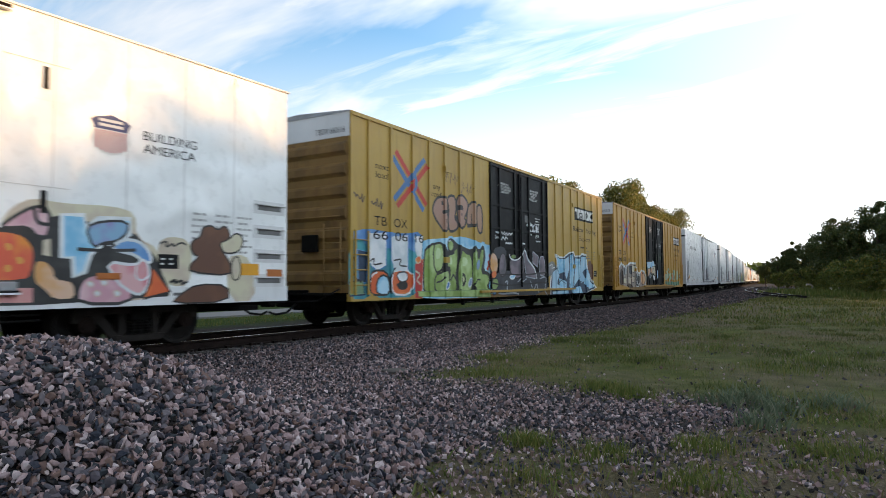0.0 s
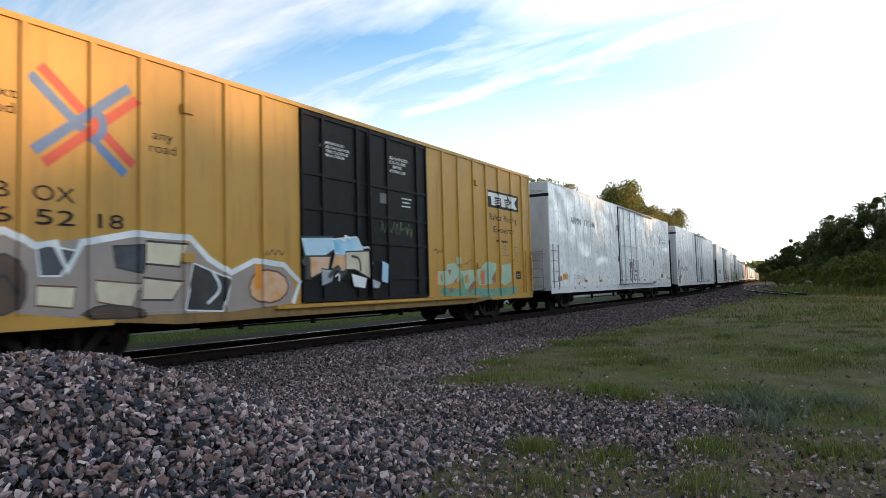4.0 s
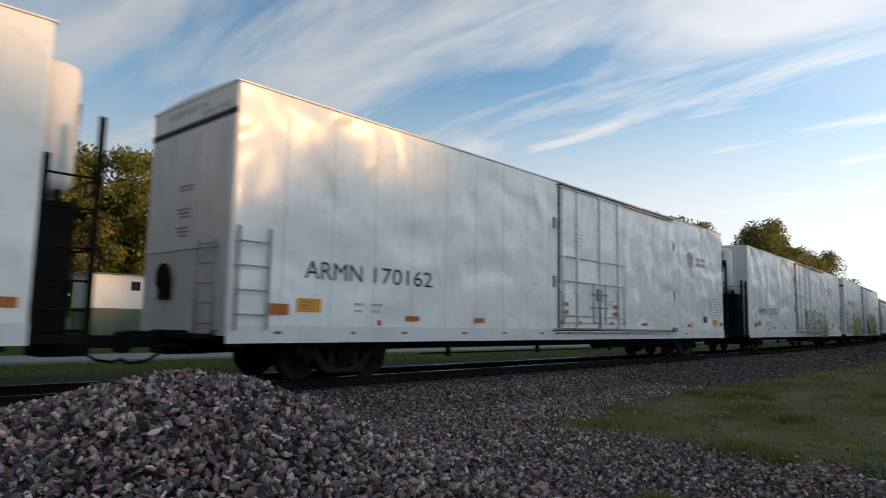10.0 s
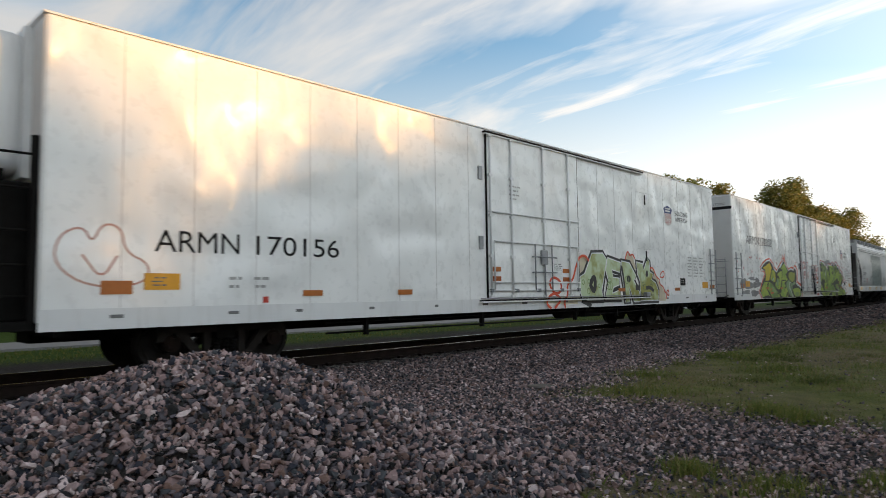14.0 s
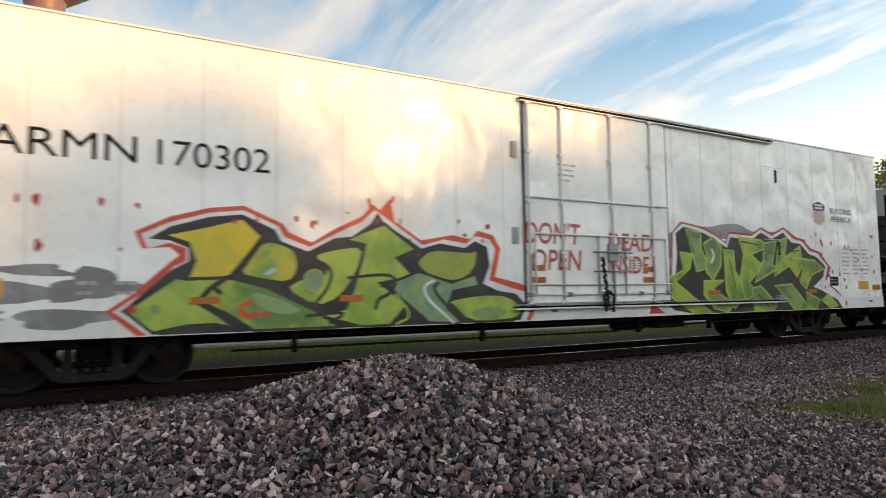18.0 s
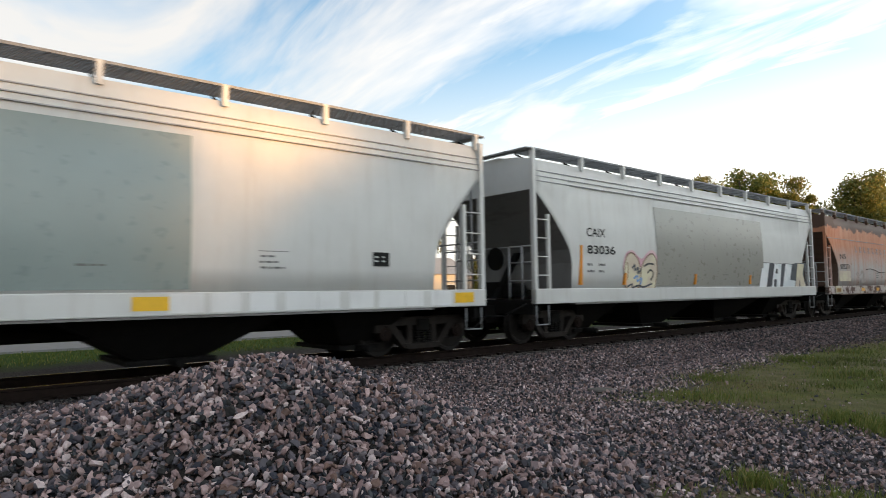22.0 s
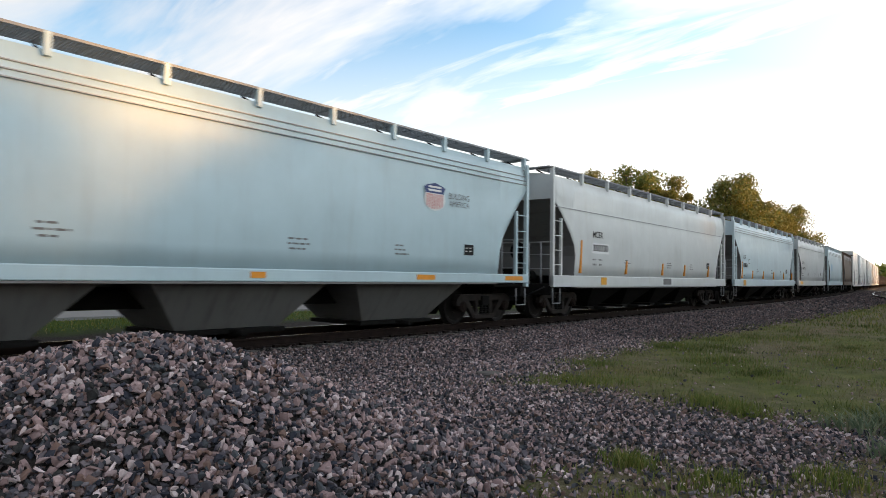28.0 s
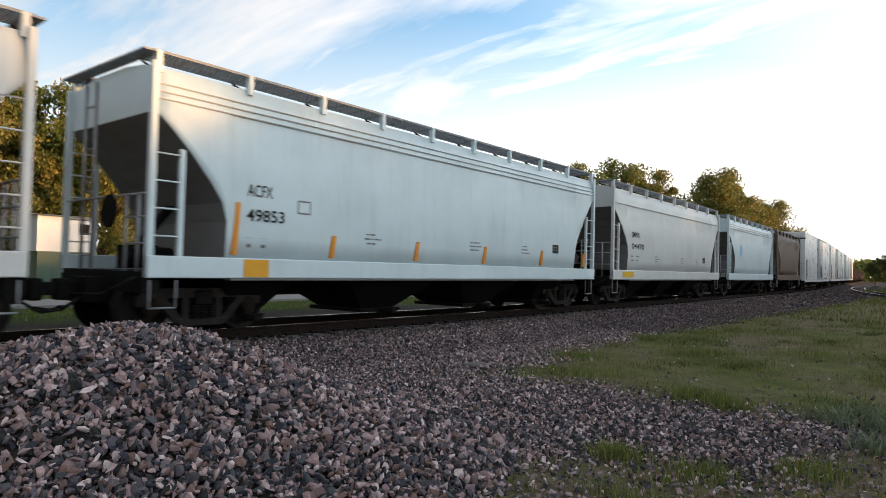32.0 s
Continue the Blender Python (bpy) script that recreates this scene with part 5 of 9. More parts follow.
def common_marks(car, mark, number, u, z, w=1.1, ink=BLACK):
    L = car["half"] * 2
    write(car, mark, u, u + w * 0.66, z + 0.42, z + 0.63, ink, side_x(z + 0.5) + 0.006, fat=0.008)
    write(car, number, u, u + w, z, z + 0.21, ink, side_x(z + 0.1) + 0.006, fat=0.015)
    bars(car, u, u + w * 0.8, z - 0.5, z - 0.18, 2, GREY_INK, 7, x=side_x(z - 0.3) - 0.004, cols=2)
    for i, q in enumerate((0.26, 0.5, 0.66)):
        bars(car, L * q + 0.6, L * q + 1.1, 1.75, 2.2, 5, GREY_INK, 17 + i, x=side_x(1.95) - 0.002)
    plate(car, L - 2.75, L - 2.4, 1.85, 2.1, BLACK, "stencil_block", side_x(1.95))
    bars(car, L - 2.72, L - 2.43, 1.9, 2.05, 2, WHITE_INK, 3, "stencil", side_x(1.95) + 0.007, 2)


def tall_reflectors(car, places, z0=1.47, z1=1.95, first=None):
    for i, u in enumerate(places):
        top = first if first and i == 0 else z1
        bm = prism(B(), [(u - car["half"], z0), (u - car["half"] + 0.09, z0), (u - car["half"] + 0.14, top), (u - car["half"] + 0.05, top)][::-1], side_x(1.5), 1.6)
        bmesh.ops.recalc_face_normals(bm, faces=bm.faces)
        part("reflector", bm, ORANGE, car)


def sill_plates(car, places, material=GOLDEN, z0=1.16, z1=1.36):
    for u, w in places:
        plate(car, u, u + w, z0, z1, material, "reflector", 1.6)


def gondola(front, length, label):
    car = start_car("gondola_car", label, "railway wagon", front, length, 1.0, "wagons of the train")
    h = car["half"]
    for x in (-1.55, 1.45):
        part("side", bx(B(), x, x + 0.1, -h, h, 1.0, 3.3), HOPPER_BROWN, car)
    for y in (-h, h - 0.1):
        part("end", bx(B(), -1.45, 1.45, y, y + 0.1, 1.0, 3.3), HOPPER_BROWN, car)
    part("floor", bx(B(), -1.45, 1.45, -h + 0.1, h - 0.1, 1.0, 1.1), DARK, car)
    post = meshed("side_post", bx(B(), 1.55, 1.65, -0.06, 0.06, 1.0, 3.3), HOPPER_BROWN)
    for i in range(12):
        put("side_post", post, car, pose(0, -h + 0.2 + i * (2 * h - 0.4) / 11, 0))
    part("centre_sill", bx(B(), -0.3, 0.3, -h + 0.1, h - 0.1, 0.72, 1.0), DARK, car)
    add_gear(car, 1.6)
    add_couplers(car)
    return car


# ---- the train, front to rear ----
INK = spray("spray_black", (0.012, 0.012, 0.013), (0.03, 0.03, 0.03))
SNOW = spray("spray_white", (0.72, 0.74, 0.75), (0.55, 0.6, 0.62))
CRIMSON = spray("spray_red", (0.48, 0.035, 0.03), (0.36, 0.03, 0.03))
GOLDLIME = spray("spray_gold_lime", (0.42, 0.42, 0.045), (0.17, 0.29, 0.05))
MAUVE = spray("spray_mauve", (0.20, 0.16, 0.19), (0.10, 0.09, 0.11))
FADED = spray("spray_faded", (0.30, 0.24, 0.21), (0.26, 0.22, 0.20))
EMBER = spray("spray_ember", (0.66, 0.09, 0.035), (0.55, 0.06, 0.03))
SIENNA = spray("spray_brown", (0.11, 0.045, 0.025), (0.14, 0.06, 0.03))
LIME = spray("spray_lime", (0.28, 0.40, 0.05), (0.11, 0.20, 0.05))
MINT = spray("spray_mint", (0.40, 0.53, 0.23), (0.22, 0.33, 0.08))
SAGE = spray("spray_sage", (0.48, 0.58, 0.38), (0.27, 0.27, 0.06))
MOSS = spray("spray_moss", (0.20, 0.30, 0.10), (0.10, 0.15, 0.07))
LIMELINE = spray("spray_lime_line", (0.36, 0.48, 0.06), (0.28, 0.42, 0.05))
SKYBLUE = spray("spray_sky", (0.18, 0.45, 0.66), (0.42, 0.64, 0.76))
TEAL = spray("spray_teal", (0.04, 0.20, 0.27), (0.06, 0.32, 0.36))
FLAME = spray("spray_flame", (0.68, 0.23, 0.035), (0.62, 0.10, 0.05))
ROSE = spray("spray_rose", (0.55, 0.17, 0.20), (0.62, 0.36, 0.37))
PEACH = spray("spray_peach", (0.50, 0.30, 0.24), (0.46, 0.24, 0.2))
CREAM = spray("spray_cream", (0.58, 0.54, 0.38), (0.5, 0.42, 0.33))
SLATE = spray("spray_slate", (0.17, 0.17, 0.18), (0.26, 0.26, 0.27))
GOLD = spray("spray_gold", (0.62, 0.47, 0.03), (0.50, 0.42, 0.04))
LIMEFRESH = spray("spray_fresh_lime", (0.34, 0.44, 0.07), (0.20, 0.33, 0.05))
OLIVESPRAY = spray("spray_olive_green", (0.22, 0.28, 0.05), (0.30, 0.33, 0.06))
TEALGREEN = spray("spray_teal_green", (0.14, 0.24, 0.16), (0.22, 0.33, 0.14))
MINTPALE = spray("spray_pale_mint", (0.52, 0.64, 0.38), (0.44, 0.57, 0.28))
MINTDARK = spray("spray_leaf_green", (0.35, 0.48, 0.18), (0.18, 0.28, 0.06))
VIOLET = spray("spray_violet", (0.24, 0.20, 0.42), (0.20, 0.36, 0.52))
SKYDEEP = spray("spray_deep_blue", (0.07, 0.20, 0.48), (0.14, 0.30, 0.55))
SKYPALE = spray("spray_pale_blue", (0.40, 0.58, 0.70), (0.30, 0.50, 0.66))
NAVYSPRAY = spray("spray_navy", (0.02, 0.035, 0.07), (0.03, 0.06, 0.11))
ROSEPALE = spray("spray_pale_rose", (0.62, 0.42, 0.45), (0.52, 0.28, 0.33))
CRIMSONPALE = spray("spray_pale_red", (0.58, 0.20, 0.20), (0.60, 0.30, 0.28))
FLAMERED = spray("spray_flame_red", (0.60, 0.11, 0.03), (0.66, 0.18, 0.04))
PEACHY = spray("spray_peach_orange", (0.60, 0.40, 0.28), (0.58, 0.30, 0.10))
AMBER_SPOT = spray("spray_amber", (0.66, 0.38, 0.08), (0.62, 0.30, 0.06))
PINKISH = spray("spray_thin_pink", (0.33, 0.19, 0.12), (0.35, 0.20, 0.15))
STEELDARK = spray("spray_dark_steel", (0.022, 0.027, 0.038), (0.05, 0.058, 0.072))
STEELPALE = spray("spray_pale_steel", (0.36, 0.40, 0.45), (0.26, 0.30, 0.34))
SEAPALE = spray("spray_pale_sea_green", (0.36, 0.46, 0.34), (0.28, 0.42, 0.32))
SEADARK = spray("spray_dark_sea_green", (0.08, 0.24, 0.19), (0.13, 0.28, 0.20))
RUSTSPOT = spray("spray_rust", (0.30, 0.11, 0.05), (0.24, 0.10, 0.05))
SIENNADARK = spray("spray_dark_brown", (0.05, 0.03, 0.022), (0.08, 0.045, 0.03))
DULLRED = spray("spray_dull_red", (0.45, 0.07, 0.05), (0.36, 0.06, 0.05))


def olive_piece(c):
    at = lambda q: (12.75 + (q[0] - 3.7) * 0.487, 2.45 - (q[1] - 0.5) * 0.49)
    big_o = [(3.9, 2.0), (4.4, 1.8), (5.2, 0.65), (6.4, 0.6), (6.85, 0.95), (6.2, 2.8), (6.35, 3.3), (4.2, 3.3), (3.9, 2.9)]
    big_e = [(6.95, 0.85), (8.5, 1.1), (8.35, 1.7), (7.4, 1.55), (7.55, 2.0), (8.3, 2.05), (8.25, 2.45), (7.55, 2.6), (7.4, 2.95), (8.3, 2.75), (8.45, 3.3), (6.5, 3.3), (7.0, 2.3), (6.7, 1.6)]
    big_r = [(8.6, 1.0), (9.6, 1.1), (10.4, 1.9), (10.1, 2.2), (10.8, 2.9), (10.85, 3.5), (10.05, 3.5), (9.5, 2.6), (9.5, 3.5), (8.95, 3.5), (8.8, 2.6), (8.6, 1.8)]
    big_s = [(10.5, 1.0), (11.3, 1.1), (11.45, 1.5), (12.0, 0.75), (12.25, 0.95), (12.3, 1.6), (12.75, 1.75), (12.5, 2.1), (13.05, 2.3), (13.4, 2.8), (13.4, 3.45), (10.95, 3.45), (10.9, 2.2), (10.6, 1.8)]
    yellow = B()
    for s in ([(3.2, 3.3), (3.4, 1.4), (4.2, 0.8), (5.0, 1.1), (6.0, 3.4)], [(8.9, 1.3), (9.4, 0.4), (10.0, 0.6), (10.5, 1.5)], [(12.4, 3.5), (12.3, 1.5), (12.9, 1.4), (13.3, 2.0), (13.9, 2.5), (14.4, 3.0), (14.5, 3.5)], [(0.4, 3.4), (1.0, 2.1), (2.0, 2.3), (3.6, 2.6), (3.6, 3.5)]):
        blob(yellow, [(at(q)[0] - c["half"], at(q)[1]) for q in s], 1.5885, 0)
    part("graffiti", yellow, [CREAM], c, "pale yellow sprayed ground")
    loops = [([(0.9, 3.7), (0.4, 3.4), (0.9, 2.9), (1.8, 2.9), (1.9, 2.3), (1.1, 2.0), (0.7, 2.4), (1.2, 2.9), (1.9, 3.2), (1.2, 3.7)], 0.07, 3, False), ([(2.2, 3.7), (2.1, 3.3), (2.5, 3.0), (2.4, 2.4), (3.0, 2.2), (3.3, 1.5), (3.7, 0.9), (4.3, 0.8), (4.7, 1.1)], 0.07, 3, False),
             ([(9.05, 0.9), (9.4, 0.3), (9.7, 0.7), (10.0, 0.5), (10.3, 0.8)], 0.05, 3, False), ([(12.3, 1.4), (12.7, 1.3), (13.0, 1.7), (13.3, 2.0), (13.7, 2.1), (13.6, 2.4), (14.2, 2.6), (14.3, 2.9), (14.6, 3.0), (14.5, 3.4)], 0.05, 3, False),
             ([(13.6, 1.9), (14.2, 1.45), (14.4, 1.8), (14.1, 2.0)], 0.045, 3, True), ([(14.6, 2.9), (14.9, 2.75), (15.0, 3.1), (14.8, 3.2)], 0.045, 3, True)]
    holes = [([(4.85, 2.45), (5.5, 1.85), (5.45, 2.9)], 0.16, 1, True), ([(9.3, 1.9), (9.7, 2.1), (9.3, 2.25)], 0.1, 1, True), ([(11.7, 1.8), (11.95, 1.5), (11.95, 1.9)], 0.08, 1, True), ([(11.7, 2.65), (12.3, 2.6), (12.75, 2.85)], 0.12, 1, False), ([(4.0, 3.3), (4.7, 3.5), (5.0, 3.75)], 0.14, 1, False), ([(10.3, 2.6), (10.9, 2.65)], 0.16, 1, False), ([(8.6, 1.3), (8.9, 2.5), (8.9, 3.4)], 0.09, 1, False)]
    r = random.Random(4)
    rings = []
    for bx_, by in ((4.2, 2.3), (4.8, 2.25), (4.75, 2.8), (6.1, 2.0), (5.9, 2.5), (7.1, 2.2), (7.2, 2.5), (7.0, 2.5), (9.2, 2.15), (11.3, 2.4), (11.5, 2.6), (12.4, 2.3), (12.6, 2.35)):
        q = r.uniform(0.1, 0.28)
        rings.append(([(bx_ + q * math.cos(math.tau * i / 8), by + q * math.sin(math.tau * i / 8)) for i in range(8)], 0.022, 4, True))
    glyphs(c, at, [big_o, big_e, big_r, big_s], [SAGE, INK, SNOW, EMBER, MOSS], 0.075, "olive and mint graffiti piece", 1.589, holes + rings + loops[2:], ((0.2, 1),), 0, 0.035)
    glyphs(c, at, [], [SAGE, INK, SNOW, EMBER], 0.05, "red sprayed loops across the door edge", SIDE + 0.04, loops[:2])
    tag_scrawl(c, 16.3, 17.1, 1.05, 1.25, INK, 71, 1.61)


def bubble_piece(c):
    """Round pink, orange and blue letters along the foot of the side."""
    grounds = [
        (CREAM, 1, [(17.38, 2.06), (17.52, 2.3), (17.8, 2.45), (18.18, 2.4), (18.94, 2.44), (19.32, 2.36), (19.33, 1.98), (19.73, 1.81), (19.94, 1.25), (19.95, 0.97), (17.41, 0.96)]),
        (INK, 0, [(17.99, 2.18), (18.19, 2.24), (19.33, 2.02), (19.68, 1.67), (19.95, 1.1), (19.93, 1.02), (17.84, 0.94), (17.41, 0.95), (17.38, 2)]),
        (CREAM, 1, [(19.7, 1.9), (19.93, 2.03), (20.31, 1.98), (20.37, 1.64), (20.32, 1.2), (19.95, 1.18), (19.76, 1.44)]),
        (CREAM, 1, [(21.09, 1.71), (21.5, 1.78), (21.72, 1.52), (21.78, 0.81), (21.15, 0.83)]),
    ]
    shapes = [
        (ROSEPALE, INK, 0.05, 1, [(17.38, 2), (17.52, 2.14), (17.8, 2.33), (18.01, 2.32), (18.02, 1.92), (17.86, 1.89), (17.74, 2.03), (17.52, 2)]),
        (FLAME, INK, 0.06, 1, [(16.99, 1.92), (17.25, 1.97), (17.59, 1.96), (17.75, 1.87), (17.85, 1.69), (17.81, 1.37), (17.71, 1.26), (17.01, 1.26)]),
        (CRIMSONPALE, INK, 0.04, 0, [(17.01, 1.21), (17.82, 1.2), (17.82, 0.96), (17.02, 0.97)]),
        (PEACHY, INK, 0.04, 1, [(17.81, 1.56), (17.97, 1.58), (18.09, 1.46), (18.12, 1.32), (18.25, 1.3), (18.38, 1.26), (18.42, 1.01), (18.1, 0.99), (17.94, 1.16), (17.81, 1.26)]),
        (SKYBLUE, SNOW, 0.07, 0, [(18.18, 2.24), (18.5, 2.26), (18.53, 2.08), (18.72, 2.23), (19.23, 2.26), (19.23, 2.02), (19.01, 1.87), (18.79, 1.84), (18.61, 1.68), (18.53, 1.41), (18.37, 1.34), (18.35, 1.62), (18.19, 1.62)]),
        (VIOLET, INK, 0.04, 1, [(18.52, 2.08), (18.77, 2.19), (19.19, 2.22), (19.19, 2.04), (19.01, 1.89), (18.79, 1.86), (18.65, 1.77)]),
        (SKYDEEP, SNOW, 0.05, 1, [(19.1, 1.93), (19.37, 1.92), (19.54, 1.79), (19.62, 1.6), (19.51, 1.55), (19.33, 1.69), (19.12, 1.73), (18.92, 1.78)]),
        (ROSEPALE, INK, 0.05, 1, [(18.44, 0.94), (18.43, 1.17), (18.53, 1.34), (18.74, 1.39), (18.93, 1.34), (19.08, 1.26), (19.27, 1.21), (19.27, 0.92)]),
        (ROSE, SNOW, 0.045, 1, [(18.84, 1.58), (19.34, 1.52), (19.43, 1.63), (19.55, 1.57), (19.58, 1.25), (19.45, 1.06), (19.29, 1.08), (19.02, 1.26)]),
        (FLAMERED, INK, 0.05, 0, [(19.62, 1.53), (19.95, 1.1), (19.48, 0.99), (19.59, 1.25)]),
        (SNOW, CREAM, 0.02, 1, [(18.55, 1.26), (18.62, 1.28), (18.67, 1.23), (18.62, 1.17)]),
        (SNOW, CREAM, 0.02, 1, [(18.76, 1.27), (18.83, 1.3), (18.88, 1.25), (18.82, 1.19)]),
        (SNOW, CREAM, 0.02, 1, [(18.66, 1.11), (18.73, 1.14), (18.78, 1.08), (18.71, 1.03)]),
        (SNOW, CREAM, 0.02, 1, [(18.97, 1.12), (19.06, 1.13), (19.1, 1.07), (19.02, 1.02)]),
        (AMBER_SPOT, FLAME, 0.02, 1, [(17.42, 1.79), (17.51, 1.81), (17.56, 1.72), (17.48, 1.66)]),
        (AMBER_SPOT, FLAME, 0.02, 1, [(17.57, 1.61), (17.66, 1.63), (17.71, 1.53), (17.61, 1.48)]),
        (AMBER_SPOT, FLAME, 0.02, 1, [(17.43, 1.49), (17.52, 1.52), (17.55, 1.41), (17.46, 1.38)]),
        (CREAM, INK, 0.03, 0, [(17.92, 1.86), (18.04, 1.89), (18.05, 1.62), (17.91, 1.64)]),
        (SIENNA, INK, 0.03, 1, [(19.95, 0.87), (20.16, 1.06), (20.47, 1.22), (21.14, 1.2), (21.15, 0.83)]),
        (SIENNA, INK, 0.03, 1, [(20.31, 1.43), (20.33, 1.56), (20.51, 1.7), (20.39, 1.74), (20.33, 1.86), (20.37, 1.98), (20.53, 2.04), (20.57, 2.22), (20.76, 2.27), (20.88, 2.18), (21.05, 2.29), (21.16, 2.16), (21.13, 1.97), (20.94, 1.86), (21.09, 1.71), (21.19, 1.56), (21.17, 1.37)]),
        (CREAM, INK, 0.03, 1, [(20.93, 1.96), (21.13, 2.03), (21.28, 2.16), (21.42, 2.13), (21.47, 1.99), (21.37, 1.82), (21.14, 1.77), (21.01, 1.8)]),
        (CREAM, INK, 0.03, 1, [(21.21, 1.66), (21.34, 1.75), (21.42, 1.56), (21.4, 1.33), (21.25, 1.27), (21.19, 1.46)]),
    ]
    strokes = [
        (INK, 0.05, False, [(18.41, 1.75), (18.69, 1.74), (19, 1.75), (19.33, 1.77)]),
        (INK, 0.05, False, [(18.78, 1.82), (18.92, 1.87), (18.98, 1.81)]),
        (SNOW, 0.03, False, [(19.34, 1.52), (19.32, 1.34), (19.44, 1.27), (19.55, 1.36)]),
        (INK, 0.03, False, [(19.74, 1.89), (19.89, 1.95), (19.85, 1.82), (20, 1.92), (19.98, 1.84), (20.15, 1.94), (20.24, 1.89)]),
        (INK, 0.04, False, [(19.94, 1.25), (20.07, 1.31), (20.01, 1.23), (20.2, 1.3), (20.14, 1.21), (20.29, 1.27)]),
        (SIENNA, 0.03, False, [(20.59, 2.2), (20.69, 2.05), (20.93, 1.98)]),
        (INK, 0.05, False, [(17.8, 2.33), (17.84, 2.09), (18, 2.08)]),
    ]
    mural(c, "pink, orange and blue graffiti letters", grounds, shapes, strokes, 1.588, ())


def green_piece(c):
    """Swollen green letters with a blue haze round them."""
    grounds = [
        (SKYBLUE, 1, [(2.86, 0.93), (2.76, 2.13), (3.03, 2.38), (4.27, 2.48), (5.25, 2.6), (6.32, 2.45), (7.18, 2.38), (7.31, 1.22), (7.06, 0.75), (2.94, 0.78)]),
        (SKYBLUE, 1, [(3.41, 2.34), (3.8, 2.44), (4.23, 2.44), (4.46, 2.57), (4.7, 2.54), (5.04, 2.29), (5.26, 2.4), (5.54, 2.25), (5.87, 2.41), (6.18, 2.33), (6.52, 2.55), (6.79, 2.3), (6.85, 1.61), (6.93, 0.87), (3.45, 0.91)]),
        (INK, 1, [(3.54, 2.29), (4.08, 2.39), (4.32, 2.03), (4.54, 2.52), (4.95, 2.33), (5.31, 2.27), (5.73, 2.2), (5.99, 2.39), (6.24, 2.21), (6.52, 2.43), (6.69, 2.09), (6.52, 1.6), (6.95, 1.53), (7, 1.31), (6.81, 1.1), (7.15, 0.91), (6.87, 0.84), (3.45, 0.93)]),
    ]
    shapes = [
        (MINT, INK, 0.07, 1, [(3.17, 2.23), (4.05, 2.34), (4.14, 1.83), (3.83, 1.62), (4.26, 1.48), (4.13, 0.94), (3.08, 0.84), (3.06, 1.65)]),
        (MINT, INK, 0.06, 1, [(3.54, 2.26), (3.96, 2.35), (4.09, 2.21), (4.13, 1.86), (4.02, 1.56), (3.63, 1.48)]),
        (MINT, INK, 0.06, 1, [(3.63, 1.42), (4.11, 1.53), (4.33, 1.61), (4.45, 1.46), (4.4, 1.15), (4.23, 0.96), (3.64, 0.93)]),
        (MINT, INK, 0.07, 2, [(4.33, 2.27), (4.38, 2.41), (4.51, 2.47), (4.64, 2.42), (4.69, 2.29), (4.63, 2.15), (4.5, 2.09), (4.38, 2.15)]),
        (MINTDARK, INK, 0.06, 1, [(4.32, 2), (4.71, 2.07), (4.7, 2.16), (4.87, 2.24), (4.92, 2.11), (4.88, 1.69), (4.78, 1.46), (4.87, 0.93), (4.26, 0.93), (4.44, 1.27), (4.48, 1.66), (4.31, 1.65)]),
        (MINT, INK, 0.07, 1, [(5.04, 2.11), (5.24, 2.2), (5.42, 2.08), (5.65, 2.1), (5.8, 1.86), (5.82, 1.11), (5.6, 0.91), (4.99, 0.93), (4.89, 1.3), (4.93, 1.73)]),
        (MINTDARK, INK, 0.06, 1, [(5.8, 2.02), (5.94, 2.29), (6.14, 2.23), (6.2, 1.88), (6.35, 2.23), (6.54, 2.3), (6.55, 1.93), (6.32, 1.5), (6.86, 1.49), (6.93, 1.25), (6.71, 1.06), (7.13, 0.85), (5.81, 0.88)]),
        (INK, INK, 0.02, 2, [(5.06, 1.31), (5.13, 1.47), (5.27, 1.49), (5.38, 1.38), (5.37, 1.21), (5.24, 1.1), (5.12, 1.14)]),
        (CREAM, MOSS, 0.03, 2, [(5.13, 1.31), (5.18, 1.4), (5.27, 1.4), (5.31, 1.31), (5.26, 1.23), (5.17, 1.23)]),
        (VIOLET, SNOW, 0.03, 2, [(5.53, 1.18), (5.62, 1.33), (5.76, 1.37), (5.78, 1.24), (5.67, 1.08), (5.55, 1.08)]),
        (SKYDEEP, SNOW, 0.03, 2, [(4.16, 1.08), (4.26, 1.22), (4.43, 1.25), (4.45, 1.15), (4.34, 1.03), (4.21, 1)]),
        (VIOLET, SKYDEEP, 0.03, 2, [(6.07, 1.76), (6.15, 1.89), (6.25, 1.92), (6.26, 1.73), (6.13, 1.59)]),
        (MINTPALE, MINT, 0.02, 1, [(4.4, 1.92), (4.55, 1.98), (4.59, 1.74), (4.43, 1.72)]),
        (MINTPALE, MINT, 0.02, 1, [(5.09, 1.95), (5.36, 2), (5.55, 1.85), (5.32, 1.66), (5.1, 1.74)]),
        (MINTPALE, MINT, 0.02, 1, [(5.9, 2.12), (6.04, 2.17), (6.09, 1.91), (5.95, 1.81)]),
        (MINTPALE, MINT, 0.02, 1, [(3.67, 2.15), (3.9, 2.22), (3.98, 2.01), (3.84, 1.85), (3.68, 1.87)]),
    ]
